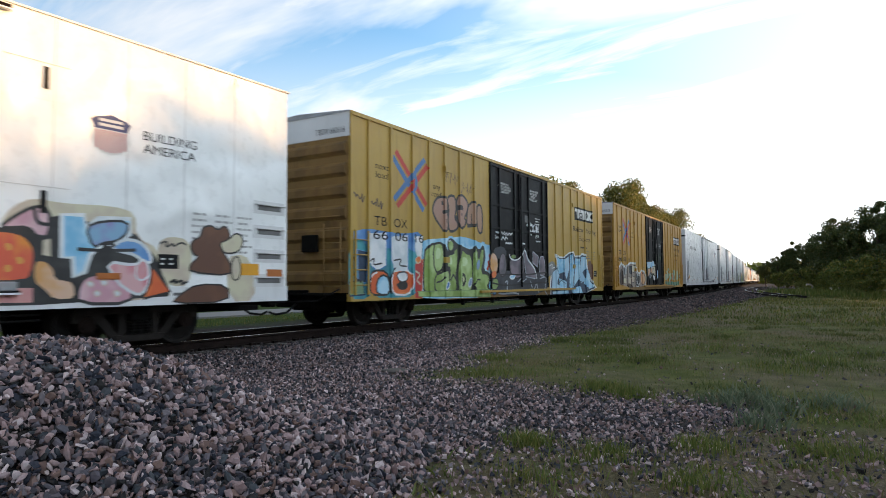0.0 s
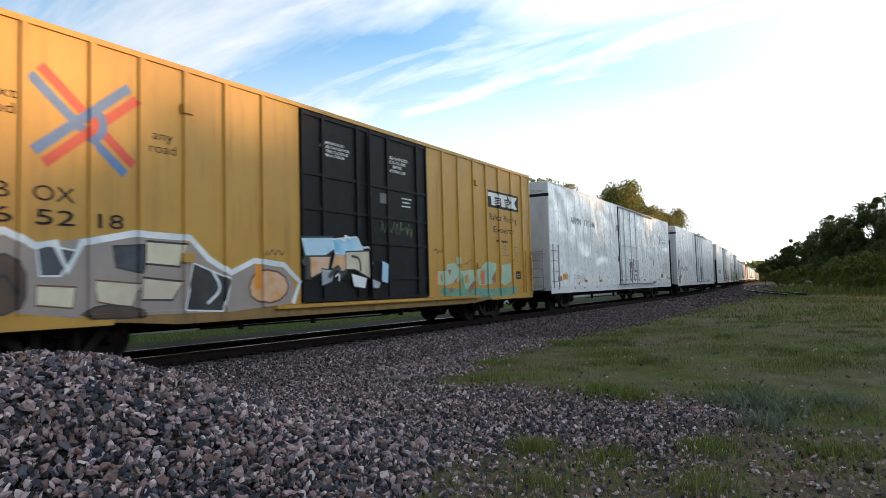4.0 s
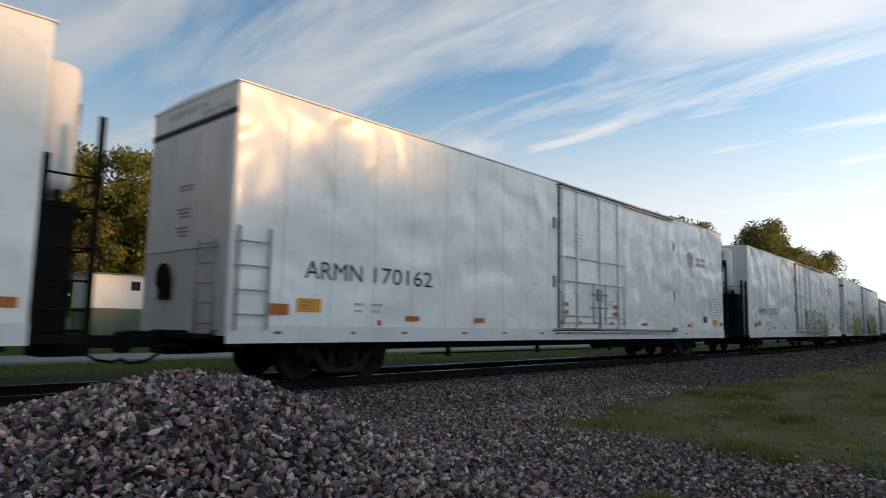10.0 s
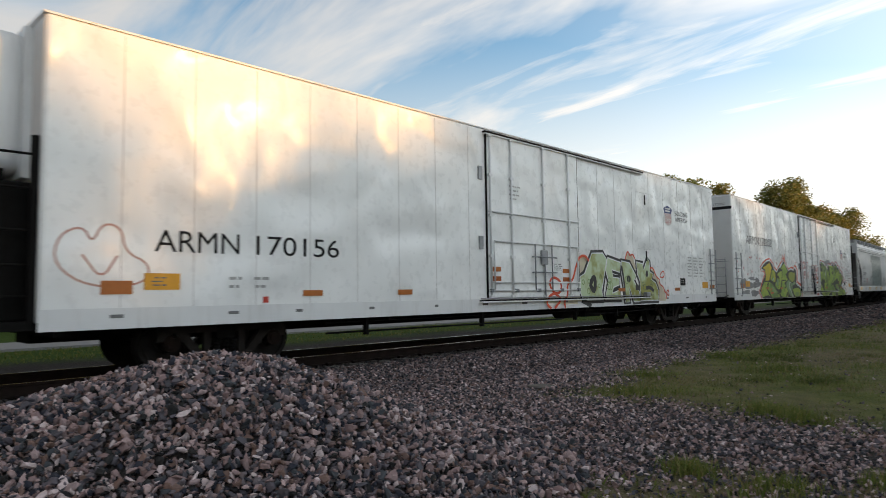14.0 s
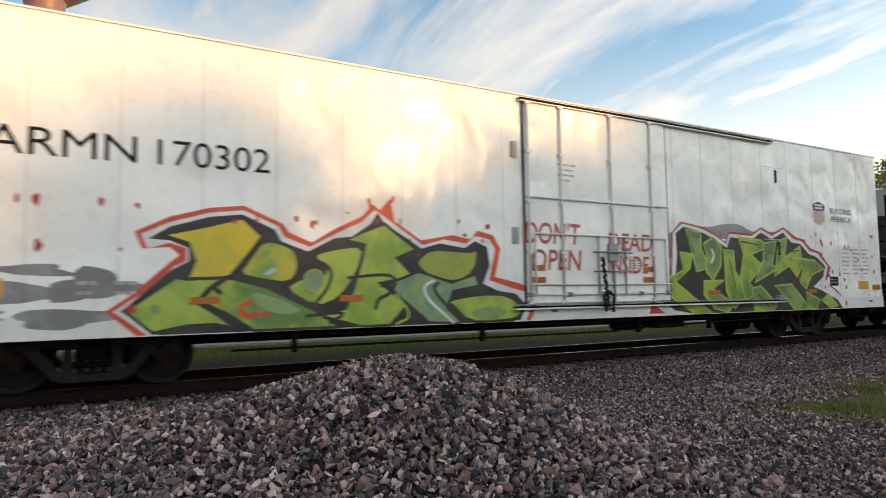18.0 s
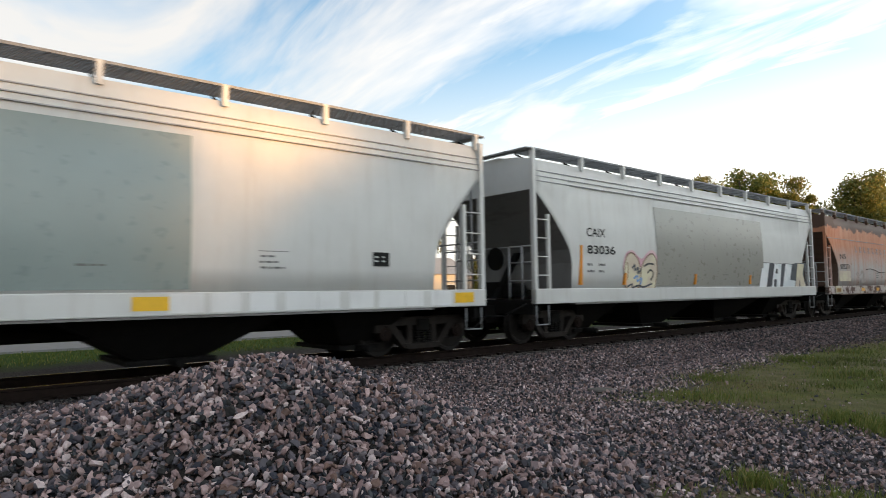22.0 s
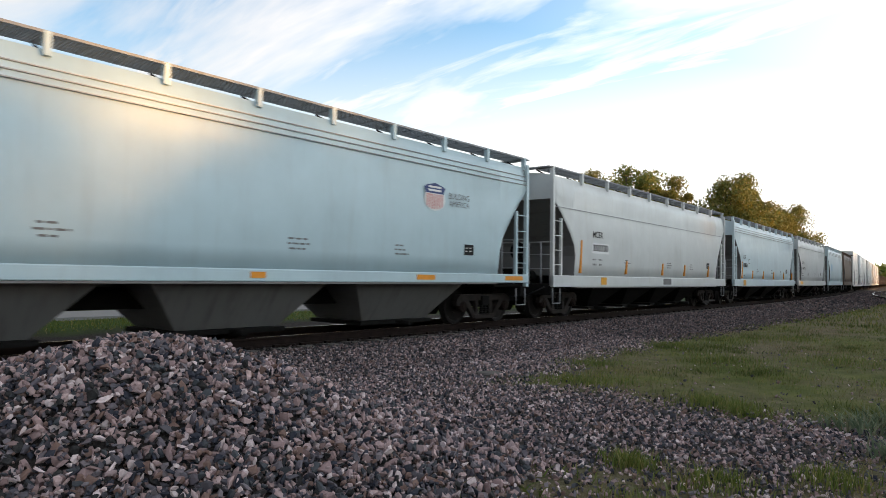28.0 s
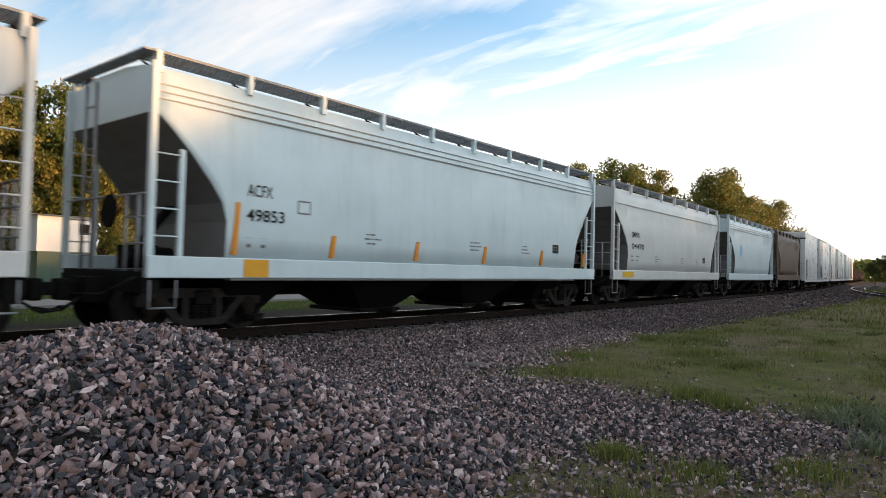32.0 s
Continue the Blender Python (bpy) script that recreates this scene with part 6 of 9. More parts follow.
    strokes = [
        (INK, 0.06, False, [(4.49, 1.27), (4.64, 1.48), (4.77, 1.31)]),
        (INK, 0.05, False, [(3.7, 1.22), (4.04, 1.27), (4.15, 1.38)]),
        (INK, 0.05, False, [(5.86, 1.13), (6.02, 1.31), (6.31, 1.3)]),
        (SNOW, 0.03, False, [(4.38, 2.39), (4.48, 2.43)]),
        (CRIMSON, 0.08, False, [(6.9, 2.11), (6.99, 1.91), (6.92, 1.69), (7.04, 1.61)]),
        (FLAME, 0.1, False, [(6.74, 1.61), (6.88, 1.76), (6.83, 1.9)]),
    ]
    shapes.append((MINTDARK, MOSS, 0.02, 0, [(2.75, 0.99), (6.9, 0.99), (6.95, 0.76), (2.8, 0.86)]))
    mural(c, "pale green graffiti letters with a blue haze", grounds, shapes, strokes, SIDE, RIBS)


def pink_throwup(c):
    """Bubble letters with a black line."""
    grounds = [
    ]
    shapes = [
        (PINKISH, INK, 0.075, 1, [(3.51, 3.25), (3.7, 3.54), (3.91, 3.63), (4.2, 3.65), (4.34, 3.54), (4.3, 3.29), (4.41, 3), (4.37, 2.75), (4.15, 2.65), (3.94, 2.81), (3.65, 3.01)]),
        (PINKISH, INK, 0.075, 1, [(4.32, 3.62), (4.51, 3.74), (4.8, 3.72), (4.84, 3.32), (4.73, 3.1), (4.92, 2.99), (4.94, 2.82), (4.69, 2.7), (4.41, 2.69), (4.37, 2.99), (4.41, 3.34)]),
        (PINKISH, INK, 0.075, 1, [(4.83, 3.61), (5.02, 3.81), (5.29, 3.81), (5.57, 3.61), (5.5, 3.35), (5.32, 3.14), (5.43, 3.07), (5.35, 2.89), (5.07, 2.79), (4.94, 2.97), (4.89, 3.35)]),
        (PINKISH, INK, 0.075, 1, [(5.44, 2.89), (5.5, 3.41), (5.61, 3.58), (5.87, 3.7), (6.08, 3.64), (6.14, 3.19), (6.06, 2.97)]),
        (PINKISH, INK, 0.075, 1, [(6.1, 3.57), (6.32, 3.66), (6.47, 3.47), (6.48, 2.95), (6.4, 2.74), (6.21, 2.77), (6.1, 3.02)]),
    ]
    strokes = [
        (INK, 0.12, False, [(4.01, 3.44), (4.11, 3.48)]),
        (INK, 0.1, False, [(4.06, 3.2), (4.25, 3.25), (4.35, 3.18)]),
        (INK, 0.1, False, [(4.2, 2.96), (4.28, 2.99)]),
        (INK, 0.14, False, [(4.83, 3.37), (5.01, 3.44), (5.24, 3.43)]),
        (INK, 0.12, False, [(4.75, 3.05), (4.87, 3.14)]),
        (INK, 0.1, False, [(5.07, 3.2), (5.17, 3.26)]),
        (INK, 0.05, False, [(5.74, 2.95), (5.76, 3.3)]),
        (INK, 0.1, False, [(5.49, 2.9), (5.59, 2.95), (5.96, 2.96)]),
    ]
    mural(c, "pinkish bubble letters with a black outline", grounds, shapes, strokes, SIDE, RIBS)


def door_piece(c):
    """Mauve letters and blue-grey haze across the foot of the doors."""
    grounds = [
        (STEELDARK, 1, [(6.98, 1.41), (7.85, 1.63), (9.32, 1.55), (11.55, 1.58), (11.64, 0.72), (6.99, 0.8)]),
        (STEELDARK, 1, [(7.08, 2.3), (7.84, 2.43), (8.11, 2.18), (7.84, 1.95), (7.2, 2.02)]),
    ]
    shapes = [
        (PEACHY, INK, 0.04, 1, [(6.87, 2.06), (7.1, 2.2), (7.38, 2.05), (7.43, 1.67), (7.21, 1.48), (6.88, 1.57)]),
        (MAUVE, INK, 0.05, 1, [(7.51, 1.91), (7.71, 2.2), (7.98, 2.13), (8.07, 1.64), (7.88, 1.38), (7.51, 1.44)]),
        (MAUVE, INK, 0.05, 1, [(8.28, 2.04), (8.85, 1.93), (9.42, 2.16), (9.52, 1.55), (9.01, 1.32), (8.38, 1.42)]),
        (MAUVE, STEELPALE, 0.04, 0, [(9.42, 2.21), (9.55, 2.41), (9.76, 2.01), (10.4, 1.69), (10.48, 1.34), (9.66, 1.41)]),
        (MAUVE, STEELPALE, 0.04, 0, [(10.25, 2.33), (10.78, 2.16), (10.68, 1.77), (10.23, 1.91)]),
        (MAUVE, STEELPALE, 0.04, 1, [(10.86, 2.14), (11.34, 2.19), (11.41, 1.42), (10.82, 1.47)]),
        (FLAMERED, FLAME, 0.03, 1, [(6.97, 1.53), (7.24, 1.58), (7.29, 1.42), (7.02, 1.35)]),
        (SKYBLUE, SNOW, 0.04, 1, [(8.24, 1.42), (8.76, 1.5), (8.67, 1.34), (8.41, 1.32)]),
        (MOSS, INK, 0.03, 1, [(7, 1.31), (7.39, 1.36), (7.44, 1.11), (7.22, 0.96), (6.98, 1.02)]),
        (SKYDEEP, INK, 0.03, 1, [(7.01, 0.92), (7.25, 0.95), (7.27, 0.83), (7.03, 0.82)]),
        (LIME, MOSS, 0.02, 1, [(8.37, 2.11), (8.75, 2.17), (8.82, 2.06), (8.49, 2)]),
    ]
    strokes = [
        (SNOW, 0.05, False, [(8.28, 2.15), (8.37, 2), (8.85, 1.95), (9.35, 2.16), (9.55, 2.41), (9.79, 2.01), (10.44, 1.72), (10.59, 1.34)]),
        (INK, 0.05, False, [(7.53, 1.46), (8.07, 1.49), (9.33, 1.46), (11.55, 1.58)]),
        (STEELPALE, 0.04, False, [(8.92, 1.22), (9.33, 1.41), (9.2, 1.18), (9.66, 1.34)]),
        (STEELPALE, 0.04, False, [(10.01, 1.26), (10.28, 0.82), (10.55, 1.25), (10.75, 0.83)]),
        (STEELPALE, 0.04, False, [(10.86, 1.34), (11.55, 1.45), (11.3, 0.92), (11.55, 0.72)]),
        (STEELPALE, 0.05, False, [(7.94, 1.21), (8.13, 1.31), (8.05, 0.83)]),
        (STEELPALE, 0.05, False, [(7.42, 0.86), (7.86, 0.83), (8.56, 0.87), (9.01, 0.81)]),
        (INK, 0.05, False, [(6.98, 1.2), (7.86, 1.1), (9.33, 1.15), (11.55, 1.21)]),
    ]
    mural(c, "mauve and steel-blue graffiti on the black doors", grounds, shapes, strokes, SIDE + 0.06, ())


def blue_piece(c):
    """Sharp blue letters with navy lines and a white edge."""
    grounds = [
        (SNOW, 0, [(11.99, 0.61), (12.03, 1.18), (12.17, 1.65), (12.68, 1.88), (12.54, 2.33), (13.08, 2.25), (13.48, 2.24), (14.19, 2.45), (14.7, 2.51), (14.88, 2.33), (15.5, 2.36), (15.75, 2.47), (16.28, 2.43), (16.48, 1.9), (16.9, 1.63), (16.96, 1.32), (17.69, 0.96), (16.22, 0.57), (14.51, 0.51)]),
        (NAVYSPRAY, 0, [(12.08, 0.66), (12.12, 1.15), (12.26, 1.59), (12.75, 1.83), (12.66, 2.28), (13.08, 2.17), (13.48, 2.18), (14.22, 2.39), (14.65, 2.45), (14.82, 2.25), (15.49, 2.28), (15.75, 2.39), (16.18, 2.34), (16.34, 1.86), (16.75, 1.59), (16.82, 1.29), (17.47, 0.97), (16.12, 0.64), (14.51, 0.58)]),
        (SLATE, 1, [(11.77, 1.92), (12.45, 2.07), (12.68, 1.74), (12.26, 1.46), (11.81, 1.45)]),
        (SIENNA, 1, [(16.35, 2.08), (17.05, 2.19), (17.18, 1.32), (16.82, 1.35)]),
    ]
    shapes = [
        (SKYBLUE, NAVYSPRAY, 0.025, 0, [(12.71, 2.26), (13.08, 2.14), (13.59, 2.15), (13.48, 1.6), (12.95, 1.52), (12.8, 1.89)]),
        (SKYPALE, NAVYSPRAY, 0.025, 0, [(13.61, 2.12), (14.1, 2.28), (14.18, 1.76), (13.85, 1.32), (13.51, 1.6)]),
        (SKYBLUE, NAVYSPRAY, 0.025, 0, [(14.27, 2.33), (14.65, 2.42), (14.76, 1.77), (14.51, 0.99), (14.12, 0.94), (14.21, 1.76)]),
        (SKYBLUE, NAVYSPRAY, 0.025, 0, [(14.85, 2.22), (15.43, 2.21), (15.26, 1.32), (14.69, 1.01), (14.78, 1.63)]),
        (SKYPALE, NAVYSPRAY, 0.025, 0, [(15.62, 2.29), (16.15, 2.33), (16.31, 1.83), (15.77, 1.63), (16.23, 1.32), (15.61, 1.14), (15.29, 1.32)]),
        (SKYBLUE, NAVYSPRAY, 0.025, 0, [(16.37, 1.81), (16.72, 1.58), (16.78, 1.23), (17.36, 0.99), (16.6, 0.89), (15.93, 1.14)]),
        (SKYPALE, NAVYSPRAY, 0.025, 0, [(12.28, 1.58), (12.73, 1.77), (13.05, 1.45), (12.68, 1.16), (13.4, 1.01), (12.19, 0.89)]),
        (SKYBLUE, NAVYSPRAY, 0.025, 0, [(12.95, 1.38), (13.82, 1.23), (13.82, 0.93), (13.07, 0.94)]),
        (SKYBLUE, NAVYSPRAY, 0.025, 0, [(14.26, 0.92), (15.42, 1.06), (15.73, 0.65), (14.4, 0.61)]),
        (SKYBLUE, NAVYSPRAY, 0.025, 0, [(12.19, 0.86), (13.95, 0.88), (14.01, 0.61), (12.23, 0.64)]),
    ]
    strokes = [
        (SNOW, 0.03, False, [(12.88, 2.11), (12.97, 1.68)]),
        (SNOW, 0.03, False, [(14.41, 2.28), (14.46, 1.63)]),
        (SNOW, 0.03, False, [(15.06, 2.12), (14.99, 1.48)]),
        (SNOW, 0.03, False, [(15.85, 2.21), (15.94, 1.88)]),
        (SNOW, 0.04, False, [(11.99, 1.84), (12.35, 1.93), (12.17, 1.73), (12.54, 1.8)]),
        (NAVYSPRAY, 0.04, False, [(12.92, 1.17), (13.3, 1.32), (13.69, 1.02)]),
        (NAVYSPRAY, 0.04, False, [(14.81, 1), (15.42, 1.32), (16.06, 0.99)]),
        (NAVYSPRAY, 0.04, False, [(13.96, 1.24), (14.29, 1.09), (14.01, 0.86)]),
    ]
    mural(c, "sharp sky-blue graffiti letters with a white edge", grounds, shapes, strokes, SIDE, RIBS)


def faded_piece(c):
    """A faded brown piece with a white wavy edge."""
    grounds = [
        (FADED, 1, [(0.74, 0.97), (0.81, 1.73), (0.99, 1.98), (1.4, 2.15), (1.83, 1.97), (2.21, 2.08), (2.89, 2.2), (4.28, 2.18), (4.74, 1.83), (5.22, 1.61), (5.75, 1.81), (6.47, 1.74), (6.82, 1.39), (6.61, 0.88)]),
    ]
    shapes = [
        (SIENNADARK, INK, 0.03, 1, [(0.97, 1.09), (1.1, 1.76), (1.46, 1.89), (1.69, 1.42), (1.5, 1.01)]),
        (STEELDARK, SNOW, 0.04, 0, [(1.77, 2.01), (2.34, 1.92), (2.1, 1.55), (1.82, 1.55)]),
        (STEELDARK, INK, 0.04, 0, [(2.88, 2.01), (3.59, 2.07), (3.36, 1.6), (2.94, 1.69)]),
        (CREAM, INK, 0.04, 0, [(3.45, 2.12), (4.2, 2.1), (4.07, 1.71), (3.44, 1.75)]),
        (CREAM, SIENNA, 0.03, 0, [(1.78, 1.42), (2.32, 1.39), (2.28, 1.08), (1.77, 1.14)]),
        (CREAM, SIENNA, 0.03, 0, [(2.59, 1.49), (3.35, 1.43), (3.2, 1.05), (2.65, 1.16)]),
        (CREAM, INK, 0.04, 0, [(3.36, 1.53), (4.13, 1.46), (3.93, 1.15), (3.34, 1.17)]),
        (INK, SNOW, 0.04, 0, [(4.34, 1.78), (5.14, 1.5), (4.95, 0.92), (4.15, 0.97)]),
        (PEACHY, SIENNA, 0.04, 1, [(5.83, 1.7), (6.46, 1.62), (6.63, 1.27), (6.25, 1.01), (5.63, 1.09), (5.56, 1.43)]),
        (SIENNADARK, INK, 0.03, 1, [(2.31, 0.93), (2.65, 1.13), (3.34, 1.05), (3.48, 0.88)]),
    ]
    strokes = [
        (SNOW, 0.11, False, [(0.68, 1.09), (0.87, 1.94), (1.35, 2.17), (1.77, 1.97), (2.02, 2.04), (2.2, 1.62), (2.41, 2.05), (3.24, 2.23), (4.28, 2.21), (4.66, 1.86), (5.14, 1.61), (5.71, 1.85), (6.47, 1.78), (6.92, 1.43), (6.71, 1)]),
        (INK, 0.05, False, [(1.14, 1.19), (1.33, 1.66), (1.56, 1.27)]),
        (SNOW, 0.06, False, [(4.73, 1.65), (4.96, 1.32), (4.63, 1.07)]),
        (SIENNA, 0.03, False, [(5.92, 1.95), (6.01, 2.07), (6.06, 1.94), (6.18, 2.11), (6.22, 1.94), (6.34, 2.1), (6.41, 1.95), (6.48, 2.05)]),
    ]
    mural(c, "faded brown graffiti with a white wavy edge", grounds, shapes, strokes, SIDE, RIBS)


def mixed_door_piece(c):
    """Pale blue, pink and cream letters over the foot of the door."""
    grounds = [
    ]
    shapes = [
        (SKYPALE, INK, 0.05, 0, [(6.91, 2.36), (7.9, 2.42), (7.94, 2.13), (7.65, 1.98), (7.03, 1.96)]),
        (PEACHY, INK, 0.04, 0, [(7.13, 1.97), (7.81, 1.99), (7.74, 1.7), (7.19, 1.51)]),
        (SKYBLUE, SNOW, 0.03, 0, [(7.88, 2.36), (8.72, 2.46), (8.97, 2.15), (8.44, 2.01), (7.96, 2.05)]),
        (PEACHY, STEELPALE, 0.04, 0, [(7.96, 2.03), (8.44, 2.01), (8.34, 1.66), (7.85, 1.74)]),
        (CREAM, INK, 0.04, 0, [(8.32, 2.1), (9.16, 2.15), (9.21, 1.49), (8.63, 1.7), (8.31, 1.7)]),
        (STEELPALE, INK, 0.03, 0, [(7.52, 1.71), (7.92, 1.68), (7.85, 1.43), (7.52, 1.34)]),
        (SNOW, INK, 0.03, 0, [(8.51, 1.62), (9.07, 1.51), (8.99, 1.26), (8.58, 1.31)]),
        (SKYPALE, INK, 0.03, 0, [(9.67, 1.93), (9.93, 1.85), (9.89, 1.37), (9.63, 1.42)]),
        (STEELPALE, INK, 0.03, 0, [(9.21, 1.51), (9.6, 1.4), (9.51, 1.25), (9.2, 1.28)]),
    ]
    strokes = [
        (INK, 0.14, False, [(6.95, 1.8), (7.13, 1.99), (7.09, 1.48)]),
        (INK, 0.1, False, [(7.74, 1.52), (8.08, 1.82), (8.1, 1.52), (8.34, 1.68)]),
        (SNOW, 0.05, False, [(8.74, 2.43), (8.9, 2.19), (9.22, 2.26), (9.27, 1.84)]),
        (INK, 0.06, False, [(8.51, 2.01), (8.81, 1.97), (8.84, 1.66)]),
        (SNOW, 0.05, False, [(8.15, 2.4), (8.34, 2.33), (8.27, 2.48), (8.49, 2.4)]),
        (SNOW, 0.04, False, [(7.94, 1.54), (8.1, 1.62), (8.07, 1.44)]),
    ]
    mural(c, "pale blue, pink and cream graffiti on black doors", grounds, shapes, strokes, SIDE + 0.06, ())


def peeling_letters(c):
    """Angular pale green letters, half peeled."""
    grounds = [
        (SEADARK, 1, [(12.37, 1.13), (12.65, 1.24), (13.58, 1.18), (14.45, 1.22), (15.7, 1.12), (17.45, 1.17), (17.31, 0.93), (15.22, 0.9), (14.15, 0.87), (12.4, 1.03)]),
        (SEADARK, 1, [(15.22, 1.12), (17.38, 1.24), (17.41, 1.04), (15.46, 0.95)]),
    ]
    shapes = [
        (SEAPALE, SEAPALE, 0.01, 0, [(12.79, 1.89), (13.22, 1.93), (13.55, 1.73), (13.45, 1.42), (12.65, 1.29), (12.28, 1.33), (12.28, 1.69), (12.66, 1.69)]),
        (SEAPALE, SEAPALE, 0.01, 0, [(13.31, 2.06), (13.48, 2.12), (13.52, 1.92), (13.35, 1.9)]),
        (SEAPALE, SEAPALE, 0.01, 0, [(13.67, 1.7), (14.34, 1.75), (14.4, 1.42), (14.14, 1.19), (13.54, 1.18), (13.53, 1.56)]),
        (SEAPALE, SEAPALE, 0.01, 0, [(14.46, 1.7), (15.24, 2.01), (15.85, 1.96), (15.85, 1.71), (15.48, 1.31), (14.68, 1.27)]),
        (SEAPALE, SEAPALE, 0.01, 0, [(16.22, 1.91), (16.93, 1.99), (16.98, 1.39), (16.49, 1.26), (16.09, 1.34)]),
        (SEADARK, SEADARK, 0.01, 0, [(13.48, 1.44), (13.68, 1.61), (13.78, 1.17), (13.54, 1.16)]),
        (RUSTSPOT, RUSTSPOT, 0.01, 0, [(12.84, 1.74), (13.01, 1.74), (12.93, 1.56)]),
        (RUSTSPOT, RUSTSPOT, 0.01, 0, [(13.51, 1.92), (13.65, 1.82), (13.6, 1.68), (13.51, 1.72)]),
        (RUSTSPOT, RUSTSPOT, 0.01, 0, [(14.03, 1.23), (14.36, 1.43), (14.27, 1.15), (13.99, 1.02)]),
        (FLAME, FLAME, 0.01, 0, [(14.79, 1.55), (15.05, 1.81), (15.01, 1.32), (14.83, 1.3)]),
        (RUSTSPOT, RUSTSPOT, 0.01, 0, [(13.13, 1.39), (13.34, 1.51), (13.29, 1.34)]),
        (RUSTSPOT, RUSTSPOT, 0.01, 0, [(15.5, 1.45), (15.78, 1.73), (15.78, 1.34)]),
        (FLAME, FLAME, 0.01, 0, [(12.17, 1.55), (12.25, 1.71), (12.28, 1.38), (12.19, 1.3)]),
        (RUSTSPOT, RUSTSPOT, 0.01, 0, [(12.89, 1.2), (13.05, 1.25), (13.09, 1.1), (12.91, 1.07)]),
        (YELLOW_OLD, YELLOW_OLD, 0.01, 0, [(12.42, 1.57), (12.5, 1.64), (12.54, 1.41), (12.44, 1.38)]),
        (YELLOW_OLD, YELLOW_OLD, 0.01, 0, [(13.77, 1.54), (14, 1.61), (13.98, 1.38), (13.79, 1.35)]),
        (YELLOW_OLD, YELLOW_OLD, 0.01, 0, [(14.72, 1.5), (14.78, 1.71), (14.94, 1.77), (14.83, 1.42)]),
    ]
    strokes = [
        (SIENNA, 0.03, False, [(12.12, 2.25), (12.24, 2.33), (12.31, 2.16), (12.42, 2.31), (12.49, 2.2), (12.59, 2.29)]),
        (SIENNA, 0.025, False, [(13.76, 1.89), (13.93, 1.99), (13.9, 1.86), (14.13, 2.07), (14.25, 2)]),
        (SIENNA, 0.02, False, [(17.02, 2.06), (17.23, 2.15), (17.17, 1.95), (17.48, 2.11)]),
        (SIENNA, 0.02, False, [(17.01, 1.61), (17.26, 1.72), (17.19, 1.43), (17.54, 1.65), (17.47, 1.42), (17.73, 1.61)]),
    ]
    mural(c, "peeling pale sea-green block letters", grounds, shapes, strokes, SIDE, RIBS)


